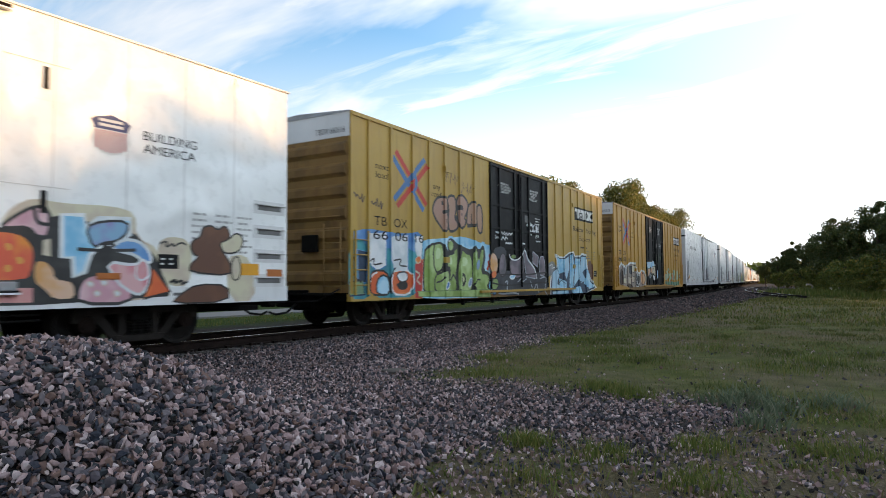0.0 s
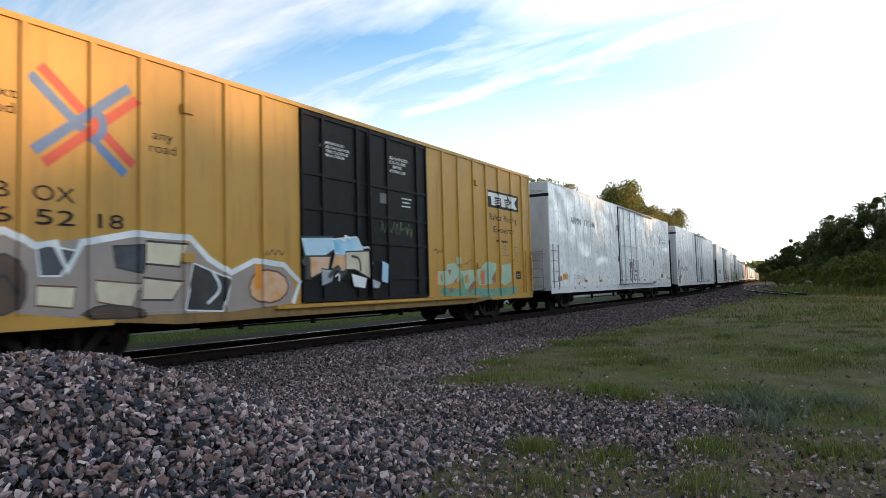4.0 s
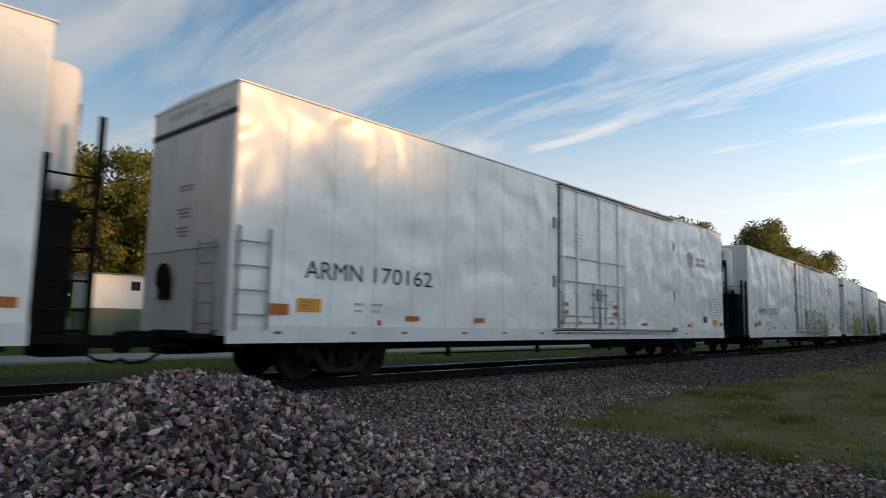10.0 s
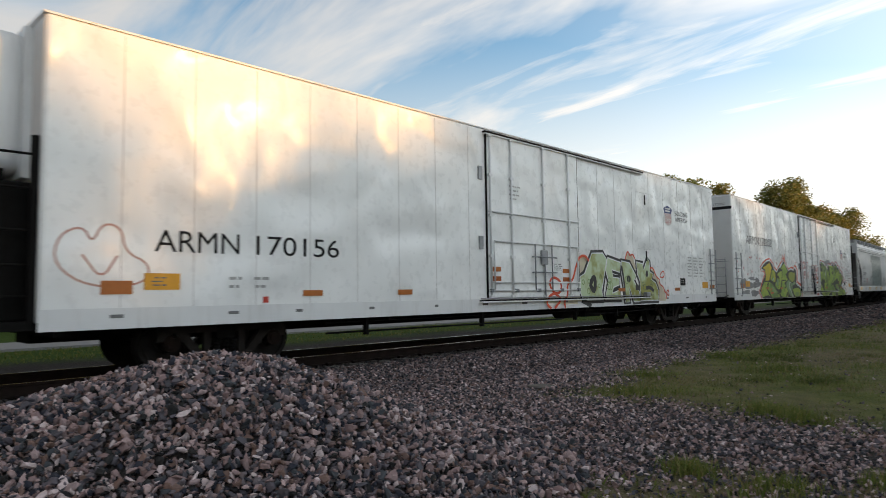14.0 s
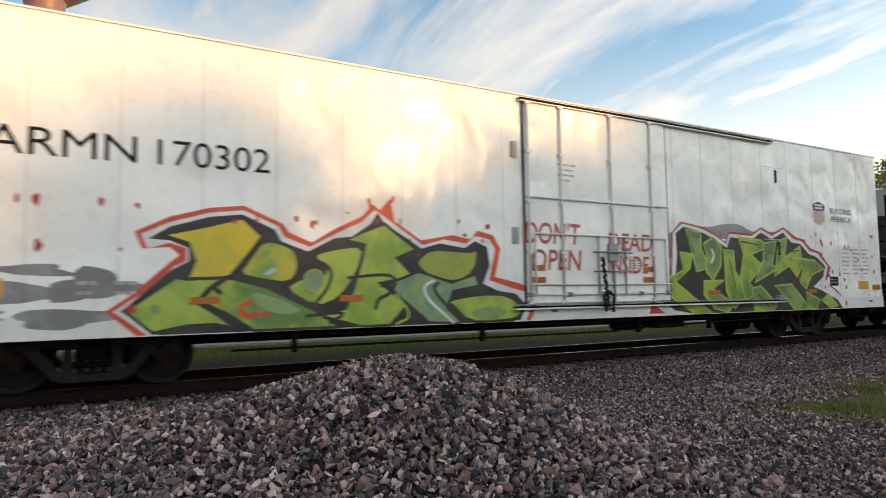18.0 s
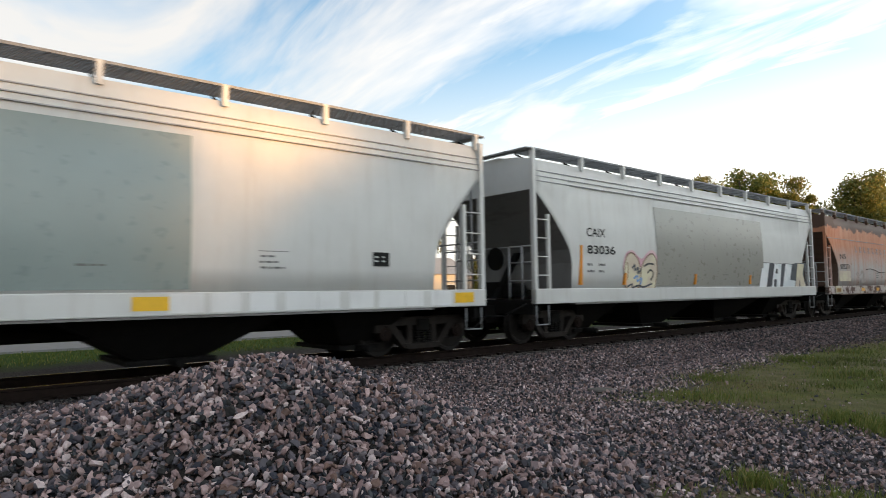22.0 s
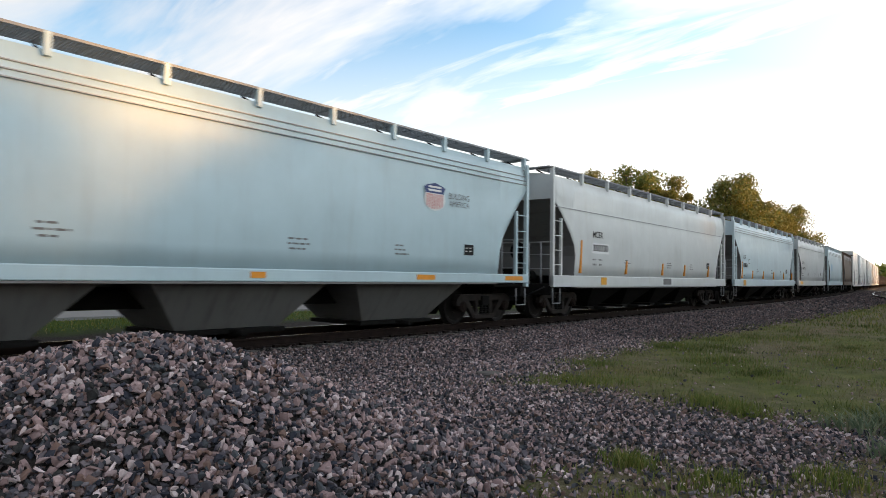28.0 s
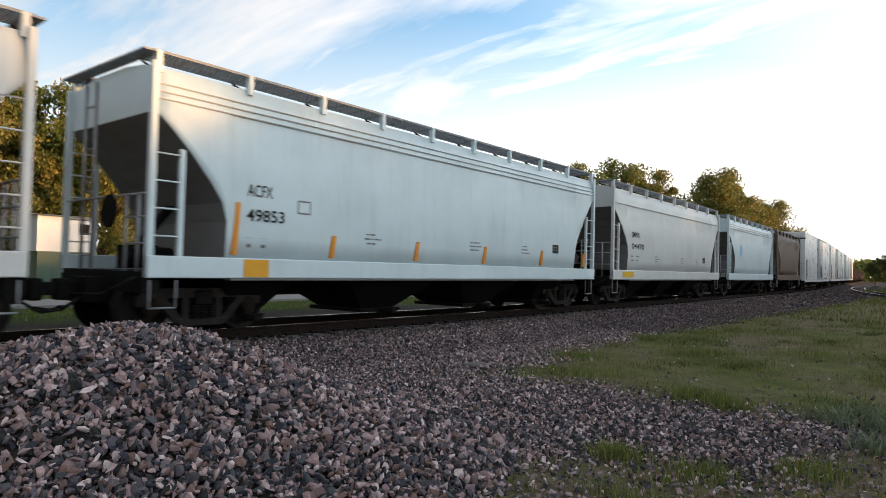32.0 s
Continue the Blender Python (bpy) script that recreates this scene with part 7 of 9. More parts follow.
def flame_piece(c):
    """Long lime letters that run from gold to green, edged black, white and red."""
    grounds = [
        (EMBER, 0, [(3.35, 2.14), (3.29, 2.29), (3.72, 2.51), (4.24, 2.66), (4.73, 2.72), (5.3, 2.48), (5.4, 2.35), (5.75, 2.21), (6.15, 2.45), (6.57, 2.65), (6.77, 2.86), (6.89, 2.77), (7.08, 2.97), (7.16, 2.6), (7.65, 2.3), (8.26, 2.41), (8.63, 2.35), (8.77, 2.51), (9.11, 2.44), (9.27, 2.2), (9.14, 1.69), (9.69, 1.57), (10.18, 1.4), (9.92, 0.72), (3.33, 0.89), (2.96, 1.22), (3.29, 1.46), (3.73, 1.88), (3.86, 1.98), (3.73, 2.09), (3.39, 2.06)]),
        (SNOW, 0, [(3.43, 2.12), (3.37, 2.26), (3.72, 2.43), (4.24, 2.59), (4.72, 2.65), (5.23, 2.44), (5.33, 2.28), (5.72, 2.14), (6.14, 2.36), (6.57, 2.56), (6.81, 2.77), (6.91, 2.7), (7.03, 2.63), (7.36, 2.42), (7.68, 2.22), (8.09, 2.33), (8.55, 2.27), (8.72, 2.41), (9.03, 2.36), (9.15, 2.18), (9.01, 1.63), (9.43, 1.51), (10.02, 1.36), (9.82, 0.74), (3.48, 0.88), (3.05, 1.22), (3.39, 1.45), (3.79, 1.82), (3.95, 1.9), (3.95, 2.08), (3.73, 2.15), (3.46, 2.06)]),
        (INK, 0, [(3.46, 2.2), (3.72, 2.37), (4.24, 2.53), (4.71, 2.59), (5.19, 2.38), (5.28, 2.21), (5.69, 2.07), (6.12, 2.29), (6.4, 2.32), (6.73, 2.54), (6.85, 2.73), (6.98, 2.55), (7.34, 2.35), (7.65, 2.16), (8.01, 2.26), (8.51, 2.19), (8.72, 2.32), (8.98, 2.22), (9.03, 1.89), (8.88, 1.57), (9.21, 1.44), (9.58, 1.39), (9.83, 1.18), (9.69, 0.91), (9.49, 0.74), (4.81, 0.85), (3.6, 0.89), (3.14, 1.22), (3.73, 1.76), (3.98, 1.9), (3.98, 2.08), (3.73, 2.18)]),
    ]
    shapes = [
        (GOLD, INK, 0.05, 0, [(3.65, 2.26), (4.17, 2.39), (4.71, 2.54), (4.99, 2.28), (4.8, 2.01), (4.53, 1.68), (3.95, 1.57), (4.06, 1.9), (3.97, 2.15)]),
        (LIMEFRESH, INK, 0.05, 0, [(3.95, 1.65), (4.5, 1.67), (4.25, 1.52), (4.1, 1.37), (4.49, 1.12), (4.81, 0.91), (4.34, 1.01), (3.96, 1), (3.53, 0.92), (3.2, 1.21), (3.46, 1.42), (3.81, 1.67)]),
        (GOLDLIME, INK, 0.06, 1, [(5.01, 2.23), (5.31, 2.19), (5.52, 2.06), (5.55, 1.77), (5.4, 1.58), (5.05, 1.62), (4.64, 1.71), (4.82, 1.97)]),
        (LIME, INK, 0.06, 0, [(4.31, 1.56), (4.5, 1.68), (5.06, 1.54), (5.82, 1.17), (6.19, 0.9), (4.89, 0.88), (4.5, 1.15), (4.14, 1.32)]),
        (LIMEFRESH, INK, 0.07, 1, [(5.72, 2.01), (6.1, 2.14), (6.62, 2.2), (6.53, 1.78), (6.21, 1.34), (5.82, 1.2), (5.3, 1.5), (5.59, 1.69), (6.08, 1.76)]),
        (LIMEFRESH, INK, 0.06, 0, [(6.34, 2.26), (6.57, 2.4), (6.97, 2.55), (7.53, 2.16), (7.18, 2), (7.48, 1.69), (6.86, 1.59), (7.37, 1.23), (7.06, 0.9), (6.56, 0.87), (5.93, 1.07), (6.3, 1.2), (6.43, 1.51), (6.57, 1.96), (6.63, 2.2)]),
        (OLIVESPRAY, INK, 0.06, 1, [(7.55, 1.96), (7.81, 2.16), (8.25, 2.15), (8.62, 2.13), (8.79, 2.18), (8.72, 1.79), (8.36, 1.59), (7.91, 1.64), (7.6, 1.82)]),
        (TEALGREEN, INK, 0.05, 0, [(7.06, 1.58), (7.59, 1.78), (8.24, 1.59), (8.71, 1.73), (8.77, 1.53), (8.25, 1.44), (8.13, 1.15), (8.41, 0.86), (7.79, 0.92), (7.18, 1.4)]),
        (LIMEFRESH, INK, 0.07, 1, [(8.12, 1.3), (8.82, 1.4), (9.43, 1.38), (9.75, 1.13), (9.62, 0.92), (9.17, 0.82), (8.57, 0.84), (8.29, 1.15)]),
        (TEALGREEN, LIME, 0.02, 1, [(4.8, 1.5), (5.3, 1.35), (5.65, 1.16), (5.3, 1.1), (4.93, 1.23)]),
        (TEALGREEN, LIME, 0.02, 1, [(5.65, 1.77), (5.87, 1.81), (5.97, 1.63), (5.79, 1.41), (5.61, 1.5)]),
        (TEALGREEN, LIME, 0.02, 1, [(3.47, 1.24), (3.54, 1.33), (3.63, 1.25), (3.57, 1.16)]),
        (SKYPALE, GOLDLIME, 0.02, 1, [(4.98, 1.72), (5.18, 1.85), (5.21, 1.77), (5.08, 1.69)]),
        (MOSS, LIME, 0.02, 1, [(8.58, 1.12), (9.17, 1.19), (9.42, 1.06), (9.17, 0.93), (8.69, 0.94)]),
    ]
    strokes = [
        (INK, 0.1, False, [(4.12, 1.34), (4.45, 1.12), (4.73, 0.89)]),
        (INK, 0.07, False, [(4.51, 1.68), (4.3, 1.54), (4.42, 1.44)]),
        (INK, 0.06, False, [(5.05, 1.62), (5.47, 1.38), (5.84, 1.2), (6.19, 1.28)]),
        (INK, 0.05, False, [(5.57, 1.89), (5.91, 1.93), (6.08, 1.77), (6.02, 1.53), (5.79, 1.26)]),
        (INK, 0.05, False, [(5.65, 1.09), (6.36, 1.15), (6.02, 0.97)]),
        (INK, 0.05, False, [(6.32, 1.67), (7.06, 1.74), (7.19, 1.6), (6.88, 1.54)]),
        (EMBER, 0.07, False, [(4.85, 1.34), (4.71, 1.28), (4.68, 1.17), (4.81, 1.1), (4.9, 1.14)]),
        (EMBER, 0.05, False, [(4.85, 1.14), (5.13, 1.14)]),
        (SNOW, 0.045, False, [(7.89, 1.63), (7.67, 1.54), (7.75, 1.31), (8.12, 1.02), (8.27, 0.86)]),
        (INK, 0.06, False, [(7.97, 1.6), (7.84, 1.48), (8.23, 1.09)]),
        (INK, 0.06, False, [(7.17, 1.6), (7.06, 1.41), (6.84, 1.33), (6.8, 1.16)]),
        (LIMELINE, 0.035, False, [(7.16, 1.41), (7.47, 1.04), (7.16, 0.92)]),
        (EMBER, 0.05, False, [(6.73, 2.76), (6.69, 2.95)]),
        (EMBER, 0.05, False, [(7.1, 2.9), (7.14, 3.01)]),
    ]
    mural(c, "lime and gold graffiti edged black, white and red", grounds, shapes, strokes, 1.588, ())


def lime_piece(c):
    """Sharp lime shards on a black ground, edged white and red."""
    grounds = [
        (CRIMSON, 0, [(13.77, 2.65), (14.08, 2.91), (14.81, 2.82), (15.23, 2.68), (15.53, 2.51), (15.71, 2.75), (16.55, 2.73), (16.91, 2.9), (17.34, 2.76), (17.81, 2.94), (18.31, 2.71), (18.6, 2.66), (18.92, 2.44), (19.31, 2.36), (19.79, 1.95), (19.54, 1.57), (19.99, 1.39), (20.49, 1.03), (20.41, 0.73), (13.02, 0.93), (13.23, 1.58), (13.69, 1.78)]),
        (SNOW, 0, [(13.83, 2.66), (14.13, 2.87), (14.77, 2.78), (15.23, 2.63), (15.57, 2.46), (15.71, 2.7), (16.54, 2.67), (16.9, 2.85), (17.33, 2.7), (17.81, 2.89), (18.21, 2.65), (18.54, 2.61), (18.86, 2.38), (19.23, 2.31), (19.66, 1.98), (19.5, 1.64), (19.74, 1.45), (20.37, 1.12), (20.41, 0.77), (19.66, 0.73), (13.53, 0.87), (13.2, 1.11), (13.28, 1.55), (13.74, 1.74)]),
        (INK, 0, [(13.9, 2.65), (14.16, 2.8), (14.73, 2.71), (15.2, 2.55), (15.61, 2.37), (15.74, 2.62), (16.53, 2.59), (16.9, 2.77), (17.3, 2.62), (17.78, 2.8), (18.13, 2.56), (18.49, 2.54), (18.83, 2.29), (19.17, 2.22), (19.53, 1.99), (19.43, 1.72), (18.97, 1.46), (19.37, 1.35), (20.02, 1.12), (20.26, 0.88), (19.72, 0.78), (15.77, 0.81), (14.42, 0.79), (13.8, 0.98), (13.36, 1.21), (13.41, 1.51), (13.84, 1.69), (13.92, 2.19)]),
    ]
    shapes = [
        (MOSS, LIMELINE, 0.05, 0, [(14.23, 2.75), (14.73, 2.69), (14.71, 2.33), (14.96, 1.9), (14.54, 1.82), (14.42, 2.25)]),
        (LIME, LIMELINE, 0.05, 0, [(14.02, 2.24), (14.42, 2.2), (14.31, 1.89), (13.85, 1.58), (14.99, 0.82), (14.42, 0.82), (13.56, 1.34), (13.54, 1.62), (14.12, 1.85)]),
        (MOSS, LIMELINE, 0.05, 0, [(14.81, 2.45), (15.15, 2.6), (15.41, 2.4), (15.36, 1.96), (15.08, 1.63), (14.86, 1.82), (14.89, 2.21)]),
        (LIME, LIMELINE, 0.05, 0, [(14.77, 1.61), (15.45, 1.62), (15.07, 1.43), (15.79, 1.06), (15.58, 0.86), (15.09, 1), (14.75, 1.32)]),
        (LIME, LIMELINE, 0.05, 0, [(15.5, 2.34), (15.84, 2.3), (15.85, 1.84), (16.35, 1.31), (15.79, 0.98), (15.53, 1.37)]),
        (LIME, LIMELINE, 0.05, 0, [(16.01, 2.64), (16.86, 2.58), (17.18, 2.45), (16.51, 2.24), (16.92, 1.98), (16.37, 1.58), (16.65, 1.31), (16.21, 1.17), (16.04, 1.64), (16.21, 2.24)]),
        (MOSS, LIMELINE, 0.05, 0, [(16.98, 2.51), (17.46, 2.59), (17.27, 1.98), (17.71, 1.99), (16.58, 1.58), (16.95, 2.12)]),
        (LIME, LIMELINE, 0.05, 0, [(17.6, 2.6), (17.91, 2.69), (17.82, 2.19), (18.46, 2.48), (18.53, 2), (18.27, 1.71), (17.96, 1.99), (17.36, 1.71)]),
        (LIME, LIMELINE, 0.05, 0, [(16.46, 1.43), (16.79, 1.49), (17.42, 1.03), (17.26, 0.81), (16.53, 0.87)]),
        (MOSS, LIMELINE, 0.05, 0, [(17.34, 1.49), (18.01, 1.53), (18.48, 1.15), (18.79, 0.87), (18.1, 0.89), (17.67, 1.28)]),
        (LIME, LIMELINE, 0.05, 0, [(18.19, 2.19), (19.04, 2.13), (19.48, 1.92), (18.91, 1.77), (18.63, 1.41), (18.4, 1.57), (18.55, 1.93)]),
        (LIME, LIMELINE, 0.05, 0, [(18.62, 1.34), (19.22, 1.12), (19.06, 0.84), (18.7, 0.92)]),
        (LIME, LIMELINE, 0.05, 0, [(19.27, 1.12), (19.62, 1.26), (20.03, 0.96), (19.7, 0.82)]),
    ]
    strokes = [
        (SNOW, 0.05, False, [(15.05, 2.34), (15.16, 2.19), (15.03, 2.01)]),
        (INK, 0.03, False, [(14.28, 2.64), (14.47, 2.2)]),
        (INK, 0.03, False, [(16.11, 2.53), (16.78, 2.47)]),
        (INK, 0.03, False, [(15.67, 2.1), (15.86, 1.45)]),
        (INK, 0.03, False, [(17.97, 2.33), (18.42, 2.37)]),
        (INK, 0.03, False, [(16.65, 1.31), (17.1, 0.97)]),
    ]
    mural(c, "lime graffiti of sharp shards on black", grounds, shapes, strokes, 1.588, ())


def corner_piece(c):
    """Teal, red and white shapes at the front corner, round the number."""
    grounds = [
        (SKYDEEP, 1, [(-0.05, 2.37), (0.64, 2.52), (1.54, 2.47), (2.29, 2.49), (2.95, 2.6), (3.09, 2.14), (2.76, 1.89), (0.42, 1.82), (0.09, 2.01)]),
        (TEAL, 1, [(-0.05, 2.21), (0.59, 2.25), (0.68, 1.64), (0.59, 1.17), (0.68, 0.84), (-0.05, 0.86)]),
        (TEAL, 1, [(0.42, 2.03), (3.03, 2.14), (3.02, 0.84), (0.42, 0.87)]),
    ]
    shapes = [
        (NAVYSPRAY, SKYDEEP, 0.04, 0, [(0.26, 2), (0.64, 1.96), (0.59, 1.24), (0.3, 1.21)]),
        (SNOW, SKYDEEP, 0.03, 0, [(0.64, 2.41), (1.4, 2.47), (1.38, 1.65), (1.03, 1.51), (0.66, 1.69)]),
        (SNOW, SKYDEEP, 0.03, 0, [(1.54, 2.38), (2.34, 2.46), (2.33, 1.55), (1.78, 1.49), (1.54, 1.77)]),
        (SNOW, TEAL, 0.03, 0, [(2.55, 2.44), (3.04, 2.47), (2.97, 1.68), (2.7, 1.97)]),
        (FLAMERED, INK, 0.05, 1, [(0.7, 0.94), (0.68, 1.37), (0.9, 1.53), (1.4, 1.51), (1.54, 1.23), (1.44, 0.92)]),
        (SKYBLUE, INK, 0.05, 1, [(0.99, 0.94), (0.99, 1.26), (1.21, 1.43), (1.49, 1.35), (1.54, 0.93)]),
        (FLAMERED, SNOW, 0.05, 1, [(1.59, 0.94), (1.54, 1.37), (1.78, 1.55), (2.49, 1.53), (2.57, 1.16), (2.33, 0.9)]),
        (SNOW, INK, 0.04, 1, [(1.78, 1.46), (2.28, 1.52), (2.33, 1.28), (1.98, 1.22)]),
        (INK, INK, 0.02, 1, [(1.78, 1.21), (2.33, 1.26), (2.28, 1.06), (1.93, 1.05)]),
        (CRIMSON, FLAME, 0.03, 0, [(2.62, 1.68), (3.03, 1.86), (2.97, 0.81), (2.62, 0.82)]),
        (FLAME, CREAM, 0.03, 1, [(2.65, 1.85), (2.87, 1.95), (2.97, 1.8), (2.76, 1.71)]),
        (TEALGREEN, NAVYSPRAY, 0.04, 0, [(-0.03, 1.24), (0.47, 1.29), (0.51, 0.95), (-0.03, 0.93)]),
    ]
    strokes = [
        (INK, 0.05, False, [(0.05, 1.88), (0.26, 1.63), (0.09, 1.37), (0.42, 1.24)]),
        (SNOW, 0.04, False, [(0.72, 1.24), (0.81, 1.42), (1.03, 1.48)]),
        (INK, 0.04, False, [(0.68, 1.74), (0.94, 1.83), (0.81, 1.64), (1.21, 1.7)]),
        (INK, 0.04, False, [(1.64, 1.77), (2.08, 1.84), (1.88, 1.66), (2.28, 1.64)]),
        (CREAM, 0.05, False, [(2.67, 1.53), (2.92, 1.44), (2.7, 1.29), (2.92, 1.17)]),
        (INK, 0.05, False, [(1.54, 0.96), (1.49, 1.4), (1.78, 1.6)]),
    ]
    mural(c, "teal, blue and red graffiti round white panels", grounds, shapes, strokes, SIDE, RIBS)


def bubble_tag(c):
    """Two swollen cream letters under a rose line, with dark scribbles."""
    grounds = [
        (ROSEPALE, 1, [(3.36, 1.88), (3.43, 2.19), (3.58, 2.36), (3.84, 2.42), (4.11, 2.22), (4.3, 2.17), (4.49, 2.35), (4.81, 2.46), (5.05, 2.25), (5.02, 1.93), (4.9, 2.04), (3.48, 1.88)]),
    ]
    shapes = [
        (CREAM, SIENNA, 0.035, 1, [(3.49, 1.35), (3.41, 1.76), (3.49, 2.17), (3.67, 2.33), (3.89, 2.32), (4.14, 2.1), (4.19, 1.69), (4.04, 1.35)]),
        (CREAM, SIENNA, 0.035, 1, [(4.14, 1.35), (4.19, 1.91), (4.38, 2.17), (4.75, 2.37), (4.96, 2.2), (5.02, 1.91), (4.91, 1.57), (4.82, 1.35)]),
    ]
    strokes = [
        (STEELDARK, 0.06, False, [(3.79, 1.93), (3.95, 2.05), (3.87, 1.83), (4.11, 1.99), (4, 1.75), (4.22, 1.91)]),
        (SKYDEEP, 0.05, False, [(3.85, 1.66), (4.06, 1.77), (3.95, 1.54), (4.25, 1.72), (4.14, 1.5)]),
        (INK, 0.05, False, [(4.33, 1.98), (4.58, 2.07), (4.84, 2.04)]),
        (INK, 0.05, False, [(4.5, 1.81), (4.67, 1.92), (4.82, 1.79), (4.64, 1.61)]),
        (STEELDARK, 0.05, False, [(3.54, 1.45), (3.8, 1.54), (3.72, 1.39), (4.03, 1.5), (4.28, 1.42), (4.7, 1.53)]),
        (SIENNA, 0.03, False, [(3.56, 2.09), (3.61, 1.85), (3.54, 1.62)]),
    ]
    mural(c, "cream bubble tag with a rose edge", grounds, shapes, strokes, 1.592, ())


def block_tag(c):
    """Slanted white block letters with dark sides."""
    grounds = [
        (STEELDARK, 0, [(11.32, 1.38), (11.7, 2.24), (12.41, 2.24), (12.59, 2.21), (13.26, 2.23), (13.51, 2.24), (14.16, 2.23), (14.57, 2.28), (15.35, 2.27), (15.18, 1.75), (15.38, 1.38)]),
    ]
    shapes = [
        (SNOW, INK, 0.02, 0, [(11.27, 1.38), (11.64, 2.22), (12.21, 2.23), (11.87, 1.38)]),
        (SNOW, INK, 0.02, 0, [(12.27, 1.38), (12.59, 2.2), (13.2, 2.22), (12.98, 1.38), (12.68, 1.38), (12.72, 1.66), (12.51, 1.66), (12.47, 1.38)]),
        (SNOW, INK, 0.02, 0, [(13.2, 1.38), (13.54, 2.23), (14.13, 2.21), (13.88, 1.66), (14.38, 1.63), (14.27, 1.38)]),
        (CREAM, INK, 0.02, 0, [(14.33, 1.38), (14.61, 2.26), (15.24, 2.25), (15.05, 1.88), (15.31, 1.38), (14.81, 1.38), (14.75, 1.66), (14.64, 1.38)]),
        (INK, INK, 0.01, 0, [(12.64, 1.87), (12.82, 1.87), (12.85, 2.03), (12.7, 2.03)]),
    ]
    strokes = [
        (STEELDARK, 0.03, False, [(11.22, 1.33), (12.27, 1.36), (14.13, 1.33), (15.53, 1.37)]),
    ]
    mural(c, "slanted white block letters with dark sides", grounds, shapes, strokes, 1.592, ())


def make_train():
    c = reefer(-13.3, None, None, "front", "white refrigerator car with colourful graffiti and a shield emblem", shield_at=(18.57, 19.21, 3.22, 3.85), slits=True, slot=17.88)
    bubble_piece(c)

    c = boxcar(11.21, "yellow box car with black doors, covered in bright graffiti", YELLOW, "660616")
    corner_piece(c)
    green_piece(c)
    pink_throwup(c)
    for i, (u0, u1, z0, z1) in enumerate(((4.2, 4.95, 4.08, 4.36), (5.15, 5.9, 3.9, 4.2), (0.12, 0.5, 3.1, 3.35), (0.72, 1.25, 2.95, 3.3))):
        tag_scrawl(c, u0, u1, z0, z1, SIENNADARK, 30 + i, ribs=RIBS)
    door_piece(c)
    for i, (u0, u1, z0, z1) in enumerate(((7.4, 8.7, 2.8, 2.9), (7.35, 8.3, 2.63, 2.73), (8.1, 8.6, 2.5, 2.58), (9.35, 9.7, 2.55, 2.6), (9.85, 10.5, 3.2, 3.4), (10.2, 10.6, 2.9, 3.25), (10.65, 10.9, 2.75, 3.4), (10.7, 11.05, 2.7, 2.74))):
        tag_scrawl(c, u0, u1, z0, z1, SNOW, 40 + i, SIDE + 0.012, 0.045)
    blue_piece(c)

    c = boxcar(31.76, "orange-yellow box car with black doors and peeling teal paint", YELLOW_OLD, "665218", 0.35)
    faded_piece(c)
    mixed_door_piece(c)
    tag_scrawl(c, 9.75, 11.1, 2.6, 2.9, MOSS, 60, SIDE + 0.012, 0.02)
    peeling_letters(c)
    plate(c, 5.72, 5.9, 1.3, 1.85, ORANGE, "reflector")
    plate(c, 0.3, 0.62, 1.75, 2.0, AMBER, "placard")

    reefer(52.24, "170346", (3.79, 4.07), "rear", "clean white refrigerator car with dented sides", length=22.65, top=5.25)
    reefer(77.6, "170162", (2.02, 2.34), "rear", "white refrigerator car with dark railed machine platform", length=22.6, shield_at=(18.8, 19.45, 3.5, 4.13), top=5.25, marks=0.6)

    c = reefer(103.66, "170156", (1.98, 2.3), "front", "white refrigerator car with cooling unit and olive graffiti", length=22.25, shield_at=(18.06, 18.7, 3.46, 4.15), rear_ladder=True, door_at=8.95, slot=16.7, marks=-0.55)
    olive_piece(c)
    mural(c, "thin pink sprayed outline", [], [], [(PEACH, 0.03, True, [(0.15, 1.75), (0.2, 2.15), (0.5, 2.3), (0.62, 2.05), (0.75, 2.35), (1.0, 2.3), (1.05, 1.95), (1.4, 1.8), (1.35, 1.5), (0.6, 1.45)]), (PEACH, 0.03, False, [(0.5, 1.9), (0.75, 1.55), (0.95, 1.9)])], 1.587)

    c = reefer(127.83, "170302", (3.22, 3.58), "rear", "white refrigerator car with large lime graffiti and red scrawl", length=22.32, shield_at=(19.09, 19.68, 3.03, 3.67), name_at=(1.6, 3.3, 3.56, 5.1))
    flame_piece(c)
    lime_piece(c)
    patches(c, [(14.0, 2.35, 0.4, 0.35), (15.6, 2.72, 0.9, 0.2), (17.5, 2.6, 0.9, 0.2)], SLATE, 43, 0.35, lift=-0.0025, x=1.5878)
    patches(c, [(1.0, 1.55, 0.5, 0.2), (1.9, 1.45, 0.6, 0.16), (2.8, 1.55, 0.5, 0.2), (1.4, 1.2, 0.5, 0.08), (2.6, 1.15, 0.6, 0.12), (2.2, 1.75, 0.4, 0.08)], SLATE, 44, 0.4, label="grey rolled-over paint", x=1.586)
    r = random.Random(5)
    patches(c, [(r.uniform(0.4, 9), r.uniform(1.9, 2.7), 0.015 + 0.035 * r.random(), 0.02 + 0.06 * r.random()) for _ in range(34)] + [(r.uniform(18, 22), r.uniform(1.2, 2.9), 0.015 + 0.03 * r.random(), 0.02 + 0.05 * r.random()) for _ in range(34)], CRIMSON, 45, 0.3, "overspray", x=1.5855)
